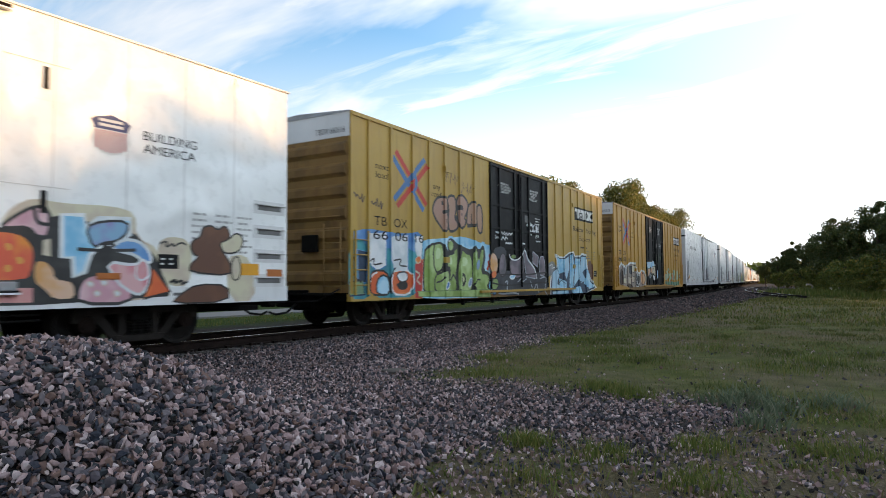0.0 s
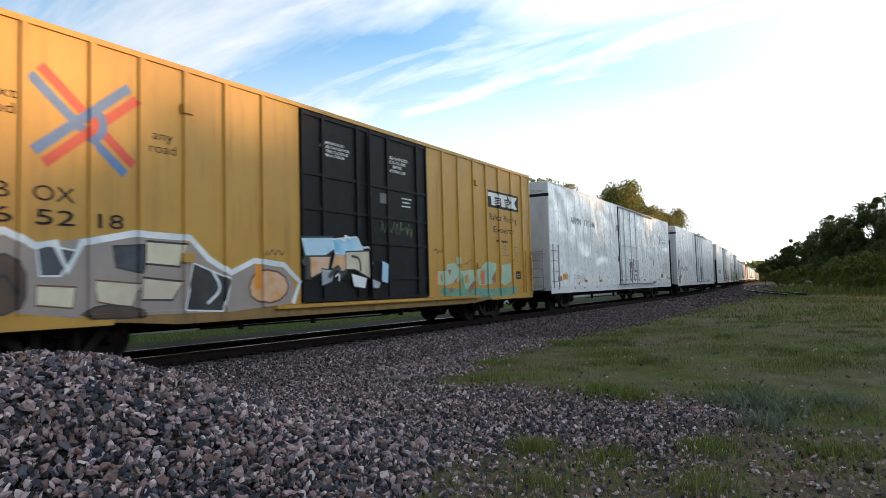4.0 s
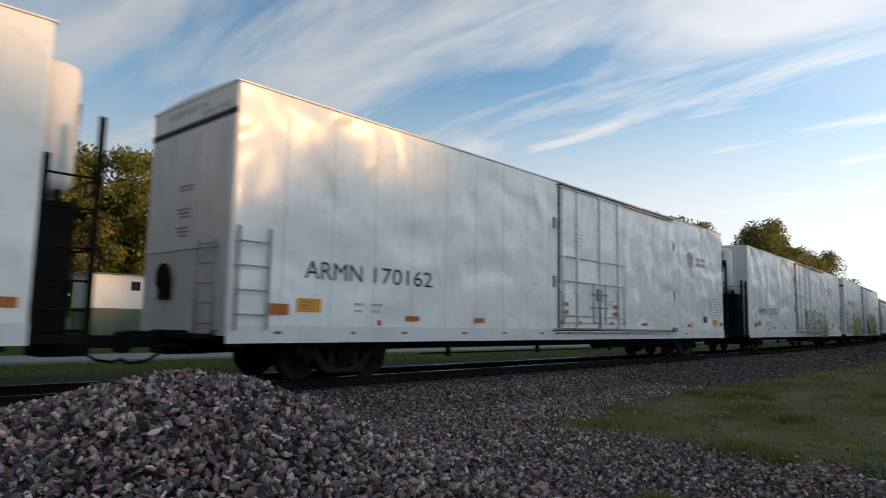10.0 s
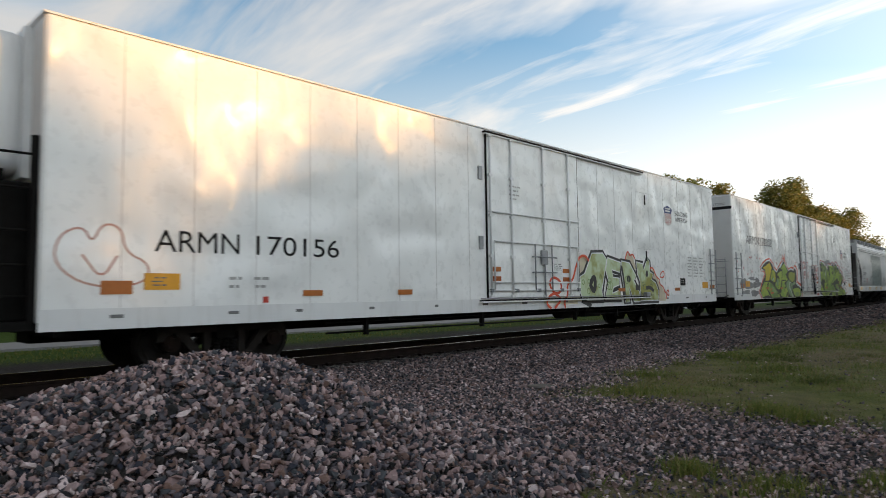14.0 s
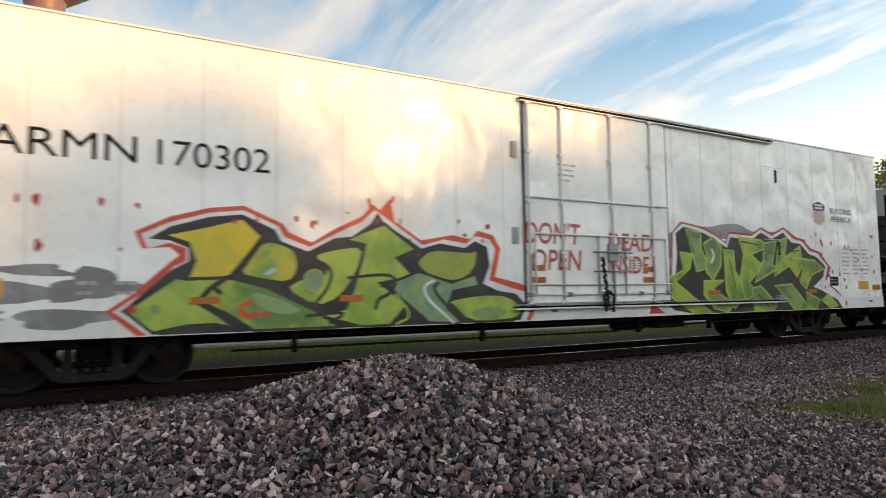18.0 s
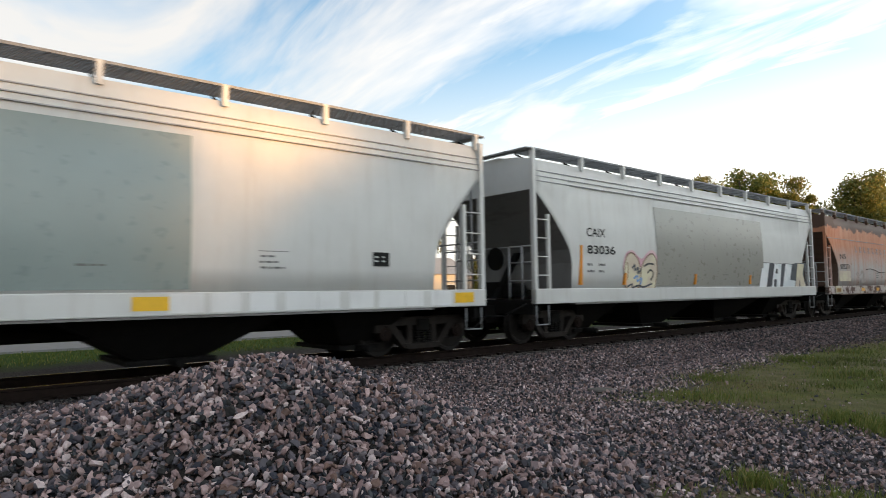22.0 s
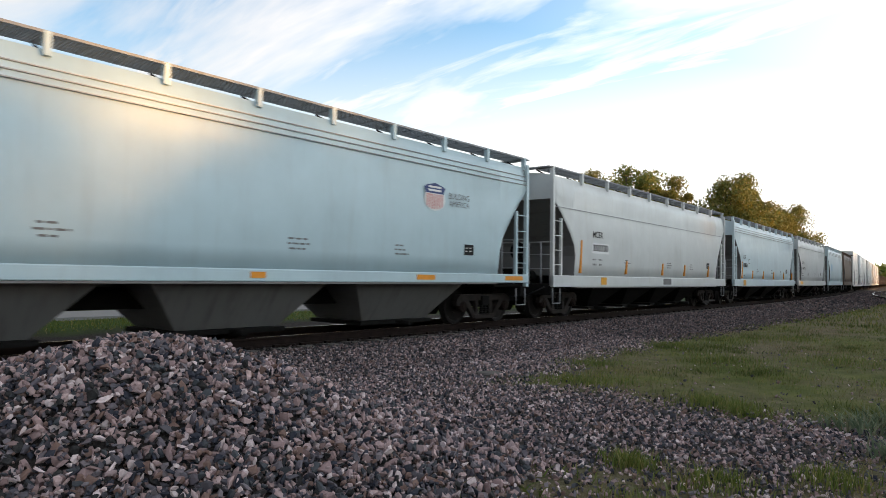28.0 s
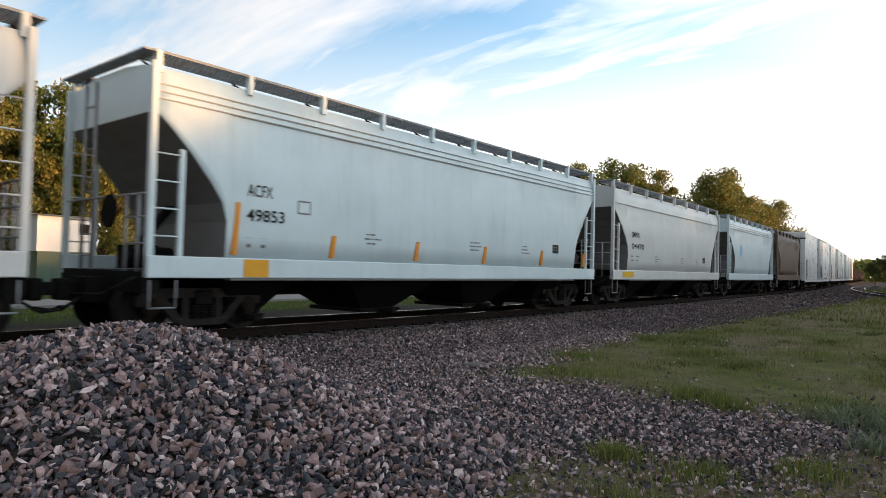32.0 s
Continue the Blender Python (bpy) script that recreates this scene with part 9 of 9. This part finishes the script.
def blades(name, x, y, height, material, label, lean=0.35, width=0.006, wide=0.0):
    n = len(x)
    h = height * RNG.uniform(0.45, 1.15, n)
    a = RNG.uniform(0, math.tau, n)
    b = RNG.uniform(0, math.tau, n)
    z = ground_height(x, y) - 0.01
    base = np.stack([x, y, z], -1)
    side = np.stack([np.cos(a), np.sin(a), np.zeros(n)], -1) * (width + wide * h)[:, None]
    out = np.stack([np.cos(b), np.sin(b), np.zeros(n)], -1) * (h * lean * RNG.uniform(0.2, 1.3, n))[:, None]
    up = np.array([0, 0, 1])[None] * h[:, None]
    v = np.stack([base - side, base + side, base + out * 0.35 + up * 0.6 + side * 0.7, base + out * 0.35 + up * 0.6 - side * 0.7, base + out + up], 1)
    k = np.arange(n)[:, None] * 5
    loops = np.concatenate([k + np.array([[0, 1, 2, 3]]), k + np.array([[3, 2, 4]])], 1).reshape(-1)
    starts = (np.arange(n)[:, None] * 7 + np.array([[0, 4]])).reshape(-1)
    me = bpy.data.meshes.new(name)
    me.vertices.add(n * 5)
    me.vertices.foreach_set("co", v.reshape(-1).astype(np.float32))
    me.loops.add(n * 7)
    me.loops.foreach_set("vertex_index", loops.astype(np.int32))
    me.polygons.add(n * 2)
    me.polygons.foreach_set("loop_start", starts.astype(np.int32))
    me.update(calc_edges=True)
    me.materials.append(material)
    return tagged(new(name, me), label, "grass", kind="stuff")


def clumps(x0, x1, y0, y1, groups, each, spread, seed):
    """Plants that stand in groups of uneven size, thinning out at the edge."""
    r = np.random.default_rng(seed)
    cx, cy = r.uniform(x0, x1, groups), r.uniform(y0, y1, groups)
    n = (each * r.uniform(0.3, 1.7, groups)).astype(int)
    k = spread * np.repeat(r.uniform(0.5, 1.6, groups), n)
    x, y = np.repeat(cx, n) + r.normal(size=n.sum()) * k, np.repeat(cy, n) + r.normal(size=n.sum()) * k * 0.8
    keep = r.random(len(x)) < cover(x, y)[0] ** 2
    return x[keep], y[keep]


def sow():
    x, y = scatter(90000, -7.2, 2.5, 2.2, 26.0)
    g, d, _ = cover(x, y)
    keep = RNG.random(len(x)) < g * (1.0 - d) * np.where(y < 7.5, 0.22, 1.0) * np.clip(0.7 - 0.9 * wobble(x, y, 0.5, 3.0), 0.06, 1)
    x, y = x[keep], y[keep]
    blades("short_grass", x, y, 0.045 + 0.06 * np.clip(wobble(x, y, 0.8, 5.0), 0, 1), BLADE, "short patchy grass", 0.7, 0.004)
    x, y = clumps(-7.0, 2.5, 8.5, 26.0, 110, 110, 0.22, 21)
    blades("grass_clumps", x, y, 0.09 + 0.06 * np.clip(wobble(x, y, 0.5, 7.0), 0, 1), BLADE_DEEP, "darker clumps of taller grass", 0.6, 0.006)
    x, y = clumps(-8.0, 10.0, 26.0, 80.0, 170, 60, 0.7, 22)
    blades("grass_clumps", x, y, 0.15 + 0.12 * np.clip(wobble(x, y, 0.3, 7.0), 0, 1), BLADE_DEEP, "darker clumps of rough grass farther along", 0.5, 0.02)
    x, y = scatter(26000, -7.4, 9.0, 24.0, 80.0)
    keep = (cover(x, y)[0] > 0.4) & (RNG.random(len(x)) < np.clip(0.55 + 0.8 * wobble(x, y, 0.25, 2.0), 0.1, 1))
    x, y = x[keep], y[keep]
    blades("rough_grass", x, y, 0.10 + 0.11 * np.clip(wobble(x, y, 0.3, 1.0), 0, 1), BLADE, "rough grass farther along the line", 0.5, 0.02)
    x, y = scatter(52000, -7.0, 3.0, 2.4, 34.0)
    g = cover(x, y)[0]
    keep = (RNG.random(len(x)) < g * np.clip(0.45 + 1.2 * wobble(x, y, 0.4, 3.0), 0.06, 1)) | ((y < 7.5) & (RNG.random(len(x)) < g * 0.4))
    x, y = x[keep], y[keep]
    blades("dry_grass", x, y, 0.04 + 0.07 * RNG.random(len(x)), BLADE_DRY, "dry straw-coloured grass among the green", 0.9, 0.004)
    # low broad-leaved weeds on the bare earth
    x, y = clumps(-3.2, 2.5, 3.2, 8.6, 150, 26, 0.1, 23)
    blades("low_weeds", x, y, 0.07 + 0.04 * RNG.random(len(x)), BLADE_FRESH, "low fresh green weeds on bare earth", 1.2, 0.009)
    x, y = clumps(-3.4, 2.5, 3.2, 9.0, 120, 24, 0.22, 24)
    blades("low_weeds", x, y, 0.09 + 0.05 * RNG.random(len(x)), BLADE_DRY, "low browned weeds on bare earth", 1.1, 0.006)
    # single tufts and a line of taller weeds
    px, py = [], []
    for cx, cy, r, n in ((-2.5, 5.42, 0.2, 420), (-2.9, 8.72, 0.42, 640), (-2.45, 8.5, 0.3, 300), (-1.76, 5.4, 0.3, 260), (-1.08, 6.05, 0.3, 300), (-0.95, 4.9, 0.25, 200), (-4.9, 9.2, 0.6, 420), (-2.0, 4.4, 0.3, 120), (-0.1, 6.46, 0.35, 300), (-4.3, 13.5, 0.8, 500), (-5.9, 11.0, 0.5, 350), (-6.2, 15.5, 0.6, 420), (-2.6, 15.0, 0.9, 500), (-5.4, 18.0, 1.2, 500), (-1.0, 12.0, 0.8, 400), (-0.5, 13.4, 0.7, 400), (-4.4, 19.8, 1.0, 500)):
        px.append(RNG.normal(cx, r * 0.5, n))
        py.append(RNG.normal(cy, r * 0.5, n))
    blades("grass_tuft", np.concatenate(px), np.concatenate(py), 0.15, BLADE_FRESH, "tufts of taller green grass", 0.55, 0.005)
    px, py = [], []
    for cx, cy, r, n in ((-1.1, 8.9, 0.3, 130), (-0.8, 8.3, 0.35, 150), (-0.8, 7.4, 0.3, 130), (-1.4, 8.5, 0.25, 90), (-0.2, 8.8, 0.35, 110)):
        px.append(RNG.normal(cx, r * 0.5, n))
        py.append(RNG.normal(cy, r * 0.5, n))
    blades("grey_weeds", np.concatenate(px), np.concatenate(py), 0.2, BLADE_GREY, "pale grey-green weeds", 1.0, 0.012)
    r = np.random.default_rng(31)
    f = r.random(7000)
    x, y = -7.5 + 15.5 * f + r.normal(size=7000) * 1.1, 86.0 - 30.0 * f + r.normal(size=7000) * 1.6
    blades("tall_weeds", x, y, 0.5 + 0.5 * np.clip(wobble(x, y, 0.5, 2.0), 0, 1), BLADE_FRESH, "band of tall fresh weeds before the trees", 0.4, 0.05)
    # the verge beyond the track
    x, y = scatter(13000, -22.9, -18.4, -12.0, 45.0)
    keep = x + 0.5 * CURVE * np.clip(y, 0, 99) ** 2 < -18.4
    x, y = x[keep] - 0.5 * CURVE * np.clip(y[keep], 0, 99) ** 2, y[keep]
    blades("verge_grass", x, y, 0.1, BLADE, "mown green verge behind the track", 0.5, 0.012)


sow()

# ---- trees ----


def crown_mesh(name, seed, spread, tall, base, leaves, leaf, material, clumps=26, gap=0.0):
    r = np.random.default_rng(seed)
    centres = []
    while len(centres) < clumps:
        p = r.uniform(-1, 1, 3)
        if (p ** 2).sum() < 1:
            centres.append(p)
    c = np.array(centres)
    c = c * np.array([spread, spread, (tall - base) / 2]) * (0.62 + 0.35 * r.random((clumps, 1))) + np.array([0, 0, (tall + base) / 2])
    rad = r.uniform(0.13, 0.36, clumps) * spread
    which = r.integers(0, clumps, leaves)
    d = r.normal(size=(leaves, 3))
    d /= np.linalg.norm(d, axis=1, keepdims=True)
    p = c[which] + d * (rad[which] * r.random(leaves) ** 0.6)[:, None] * np.array([1, 1, 0.8])
    p[:, 2] = np.maximum(p[:, 2], base * 0.7)
    u = r.normal(size=(leaves, 3))
    u /= np.linalg.norm(u, axis=1, keepdims=True)
    w = np.cross(u, r.normal(size=(leaves, 3)))
    w /= np.linalg.norm(w, axis=1, keepdims=True)
    s = leaf * r.uniform(0.6, 1.3, leaves)[:, None]
    v = np.stack([p - u * s, p + w * s * 0.55, p + u * s, p - w * s * 0.55], 1)
    me = bpy.data.meshes.new(name)
    me.vertices.add(leaves * 4)
    me.vertices.foreach_set("co", v.reshape(-1).astype(np.float32))
    me.loops.add(leaves * 4)
    me.loops.foreach_set("vertex_index", np.arange(leaves * 4, dtype=np.int32))
    me.polygons.add(leaves)
    me.polygons.foreach_set("loop_start", np.arange(0, leaves * 4, 4, dtype=np.int32))
    me.update(calc_edges=True)
    me.materials.append(material)
    return me, c


def trunk_mesh(c, tall, base, thick):
    bm = B()
    tops = [(0, 0, 0), (0.1, 0.05, base * 0.5), (0.05, -0.1, base), (0.0, 0.1, (base + tall) * 0.5), (0.1, 0, tall * 0.86)]
    for i, (a, b) in enumerate(zip(tops, tops[1:])):
        tube(bm, a, b, thick * (1 - 0.2 * i), 8, thick * (1 - 0.2 * (i + 1)))
    for q in c[::2]:
        z = max(base * 0.7, q[2] * 0.6)
        tube(bm, (0.05, 0, z), tuple(q), thick * 0.3, 5, 0.02)
    return meshed("trunk", bm, BARK)


def species(seed, spread, tall, base, leaves, leaf, material, thick=0.3, clumps=26):
    crown, c = crown_mesh("crown", seed, spread, tall, base, leaves, leaf, material, clumps)
    return trunk_mesh(c, tall, base, thick), crown


OAK = species(1, 4.8, 14.0, 2.4, 30000, 0.145, LEAF, 0.35, 60)
ASH = species(2, 4.4, 14.0, 1.2, 32000, 0.14, LEAF_GOLD, 0.3, 64)
ELM = species(3, 4.5, 12.0, 1.6, 28000, 0.15, LEAF_DARK, 0.3, 54)
WILLOW = species(4, 5.5, 13.0, 3.0, 22000, 0.155, LEAF_LIGHT, 0.35, 44)
SHRUB = species(5, 2.3, 3.6, 0.3, 4200, 0.13, LEAF, 0.08, 20)


def plant(kind, x, y, scale, turn, label, name="tree", tall=1.0):
    t = thing(name, label, "tree" if name == "tree" else "shrub", "trees along the railway" if name == "tree" else "shrubs along the railway")
    t.matrix_basis = Matrix.Translation((x, y, -0.1)) @ Matrix.Rotation(radians(turn), 4, "Z") @ Matrix.Diagonal((scale, scale, scale * tall, 1))
    put("trunk", kind[0], t)
    put("crown", kind[1], t)
    return t


def planting():
    r = random.Random(11)
    # behind the train, beyond the road
    for kind, x, y, s in ((OAK, -43, 3.2, 1.05), (ASH, -41, -0.5, 1.1), (ASH, -46, 8.5, 0.95), (OAK, -44, 15.5, 0.95), (ASH, -42, 17.5, 0.88), (ASH, -44, 21.5, 0.9), (OAK, -50, 28, 0.95), (ASH, -47, 34, 0.85),
                          (OAK, -60, 44, 0.9), (ASH, -58, 55, 0.9), (OAK, -56, 68, 0.95), (OAK, -46, 98, 1.6), (ASH, -51, 93, 1.45), (ASH, -43, 106, 1.4), (WILLOW, -36, 118, 1.5), (ASH, -33, 124, 1.3), (WILLOW, -31, 132, 1.2), (ASH, -33, 142, 1.0), (OAK, -36, 160, 0.95), (ASH, -38, 175, 0.8),
                          (ELM, -42, -9, 1.0), (ASH, -42, -4.8, 1.0), (OAK, -47, 5.6, 1.0), (ASH, -43, 12.0, 0.8), (OAK, -45, -18, 1.0), (ASH, -44, -28, 1.0)):
        plant(kind, x, y, s, r.uniform(0, 360), "broad tree with golden sunlight in its leaf colour" if kind is ASH else "broad green tree behind the railway", tall=r.uniform(0.95, 1.05))
    for i in range(14):
        plant(SHRUB, -40.2 + r.uniform(-0.6, 0.6), -12 + i * 2.3 if i < 10 else 27 + i * 2.4, r.uniform(0.7, 1.0), r.uniform(0, 360), "leafy shrub under the trees behind the railway", "shrub")
    # the near side, ahead of the camera
    for kind, x, y, s in ((ELM, 5.5, 70, 1.0), (ELM, 2.2, 82, 0.84), (ELM, -1.5, 96, 0.8), (OAK, 6.5, 84, 0.8), (ELM, -4.5, 110, 0.72), (ELM, -8.5, 126, 0.66), (ELM, -13, 146, 0.58), (OAK, -1, 118, 0.75), (ELM, -6, 140, 0.7), (ELM, -18, 172, 0.5), (ELM, -12, 165, 0.6),
                          # from here the row is out of view, added to shade the train
                          (ELM, 9.5, 58, 0.85), (OAK, 12.5, 49, 0.85), (ELM, 15, 40, 0.85), (OAK, 17.5, 32, 0.8), (ELM, 21, 26, 0.72), (ELM, 19, 52, 0.9), (OAK, 24, 40, 0.9)):
        plant(kind, x, y, s, r.uniform(0, 360), "dark leafy tree at the edge of the clearing", tall=r.uniform(0.92, 1.08))
    # a further unseen row, added to screen the low sun
    for i in range(26):
        plant(OAK if i % 3 else ELM, 25 + r.uniform(-1.5, 1.5), 33.5 + i * 5.6, r.uniform(0.86, 1.0), r.uniform(0, 360), "dark leafy tree at the edge of the clearing", tall=r.uniform(0.95, 1.1))
    for x, y, s in ((3.4, 63, 0.62), (1.2, 69, 0.6), (-0.6, 74, 0.55), (-2.6, 83, 0.55), (0.6, 78, 0.7), (2.8, 73, 0.8), (-4.2, 95, 0.55), (-6.5, 108, 0.5), (5.0, 61, 0.8), (-10, 128, 0.5), (-13, 145, 0.5), (4.2, 66, 1.2), (1.8, 76, 1.25), (-0.8, 86, 1.2), (3.2, 80, 1.4), (-3.4, 100, 1.2), (-7.5, 117, 1.1), (-11.5, 137, 1.0), (0.5, 92, 1.3), (6.4, 72, 1.4)):
        plant(SHRUB, x, y, s, r.uniform(0, 360), "dense dark green shrub", "shrub")
    # unseen scrub added on the sunset side, which keeps the low sun off the ground
    for i in range(16):
        y = -22 + i * 3.4
        plant(SHRUB, 19 + r.uniform(-1.2, 1.2), y, r.uniform(1.25, 1.4) if y < 20.5 else r.uniform(1.6, 1.8), r.uniform(0, 360), "dense dark green shrub", "shrub", tall=r.uniform(0.95, 1.12))
    for i in range(14):
        plant(SHRUB, 22.5 + r.uniform(-1.0, 1.0), -18 + i * 3.4 + 1.5, r.uniform(1.4, 1.55) if i < 10 else r.uniform(1.6, 1.8), r.uniform(0, 360), "dense dark green shrub", "shrub", tall=r.uniform(0.95, 1.1))
    # unseen crowns, set so that sun reaches the cars only in patches
    for kind, x, y, s in ((ELM, 23.5, 27.8, 0.78), (ELM, 26, 31, 0.8), (WILLOW, 27, 22.0, 0.58), (WILLOW, 29, 26.5, 0.78), (ELM, 24, 29.8, 0.86), (ELM, 28, 33, 0.85)):
        plant(kind, x, y, s, r.uniform(0, 360), "unseen thin-crowned tree added to screen the sun")
    # far wood across the horizon
    r2 = np.random.default_rng(5)
    n = 26000
    a = r2.uniform(-0.35, 1.9, n)
    dist = r2.uniform(330, 420, n)
    x, y = -np.sin(a) * dist, np.cos(a) * dist
    top = 7 + 4 * np.sin(a * 23) * np.sin(a * 9 + 1) + 1.5 * np.sin(a * 61)
    z = r2.random(n) ** 0.8 * top
    p = np.stack([x, y, z], -1)
    u, w = r2.normal(size=(n, 3)), r2.normal(size=(n, 3))
    v = np.stack([p - u, p + w * 0.8, p + u, p - w * 0.8], 1)
    me = bpy.data.meshes.new("far_wood")
    me.from_pydata(v.reshape(-1, 3).tolist(), [], np.arange(n * 4).reshape(-1, 4).tolist())
    me.materials.append(LEAF)
    tagged(new("far_wood", me), "distant wood along the horizon", "wood", kind="stuff")


planting()

# ---- buildings behind the railway ----
SIDING = paint("white_siding", (0.66, 0.68, 0.68), (0.35, 0.33, 0.3), 0.3)
BEIGE = paint("beige_siding", (0.48, 0.42, 0.34), (0.3, 0.26, 0.2), 0.3)
TIN = metal("tin_roof", (0.42, 0.43, 0.44), 0.45, 0.4, 0.2)
SKIRT = paint("green_skirt", (0.05, 0.09, 0.06), (0.03, 0.03, 0.02), 0.4)
TANK = paint("tower_brown", (0.22, 0.13, 0.13), (0.12, 0.07, 0.06), 0.3, waves=0.0)


def shed(name, x, y0, y1, deep, base, top, wall, label, windows=(), skirt=None, gable=0.5):
    t = thing(name, label, "building")
    part("wall", bx(B(), x - deep, x, y0, y1, base, top), wall, t)
    if skirt:
        part("skirt", bx(B(), x - deep + 0.05, x + 0.02, y0 + 0.05, y1 - 0.05, -0.1, base), skirt, t)
    mid = x - deep / 2
    bm = B()
    a = [bm.verts.new(p) for p in ((x + 0.25, y0 - 0.2, top), (mid, y0 - 0.2, top + gable), (x - deep - 0.25, y0 - 0.2, top))]
    b = [bm.verts.new(p) for p in ((x + 0.25, y1 + 0.2, top), (mid, y1 + 0.2, top + gable), (x - deep - 0.25, y1 + 0.2, top))]
    for q in ((a[0], a[1], b[1], b[0]), (a[1], a[2], b[2], b[1]), tuple(a), tuple(b), (a[0], b[0], b[2], a[2])):
        bm.faces.new(q)
    bmesh.ops.recalc_face_normals(bm, faces=bm.faces)
    part("roof", bm, TIN, t)
    for wy, wz, ww, wh in windows:
        w = part("window", bx(B(), x - 0.02, x + 0.04, wy - 0.05, wy + ww + 0.05, wz - 0.05, wz + wh + 0.05), WHITE, t)
        part("pane", bx(B(), x + 0.04, x + 0.046, wy, wy + ww, wz, wz + wh), BLACK, w)
    return t


shed("white_shed", -37, 12.2, 15.0, 3.0, 1.9, 3.75, SIDING, "small white building on a dark green base", ((14.2, 2.9, 0.5, 0.5),), SKIRT, 0.15)
shed("white_shed", -40, 20.5, 26.0, 4.0, 0.0, 3.0, SIDING, "low white garage with double doors", ((21.2, 0.2, 1.2, 2.0), (23.5, 0.2, 1.2, 2.0)), None, 0.7)
shed("house", -47, 34.0, 43.0, 7.0, 0.0, 3.4, BEIGE, "low beige house with a pale roof", ((35.5, 1.2, 1.2, 1.2), (39.5, 1.2, 1.2, 1.2)), None, 1.8)


def tower():
    t = thing("water_tower", "brown water tower with a slender stem", "water tower")
    spin = lambda prof, n=32: lathe(prof, n)
    part("stem", spin([(2.6, 0), (1.5, 4), (1.25, 10), (1.25, 23), (1.7, 24.6)]), TANK, t, smooth=True)
    part("tank", spin([(1.7, 24.6), (3.0, 25.4), (5.0, 26.8), (6.4, 28.6), (6.9, 30.6), (6.4, 32.6), (4.6, 34.4), (2.0, 35.3), (0.05, 35.5)]), TANK, t, smooth=True)
    part("rim", spin([(1.95, 23.2), (1.98, 23.3), (1.98, 23.5), (1.95, 23.6)]), TANK, t)
    bm = B()
    for i in range(3):
        tube(bm, (2 + i, 5.0 + i * 0.6, 33), (2 + i, 5.0 + i * 0.6, 37.5), 0.06)
    part("antenna", bm, GALV, t)
    t.matrix_basis = pose(-60, -2.7, 0) @ Matrix.Diagonal((0.92, 0.92, 1.05, 1))


def lathe(prof, n):
    bm, rows = B(), []
    for r, z in prof:
        rows.append([bm.verts.new((r * math.cos(math.tau * i / n), r * math.sin(math.tau * i / n), z)) for i in range(n)])
    for a, b in zip(rows, rows[1:]):
        for i in range(n):
            bm.faces.new((a[i], a[(i + 1) % n], b[(i + 1) % n], b[i]))
    return bm


tower()
fence = thing("fence", "low wooden fence in front of the trees", "fence")
for i in range(14):
    part("post", bx(B(), -38.1, -38.0, -2 + i * 1.0, -1.9 + i * 1.0, 0, 1.3), BARK, fence)
for z in (0.5, 0.85, 1.2):
    part("rail_board", bx(B(), -38.0, -37.96, -2, 11.1, z - 0.06, z + 0.06), BARK, fence)


# ---- what moves ----
def rail_pose(s, t):
    y = s + SPEED * t
    return pose(centre(y), y, BASE_Z, 0, 0, math.degrees(CURVE * min(y, BEND_END)))


def motions():
    for car, s in CARS:
        walk(car, [(t, rail_pose(s, t)) for t in range(0, 33, 2)])


motions()
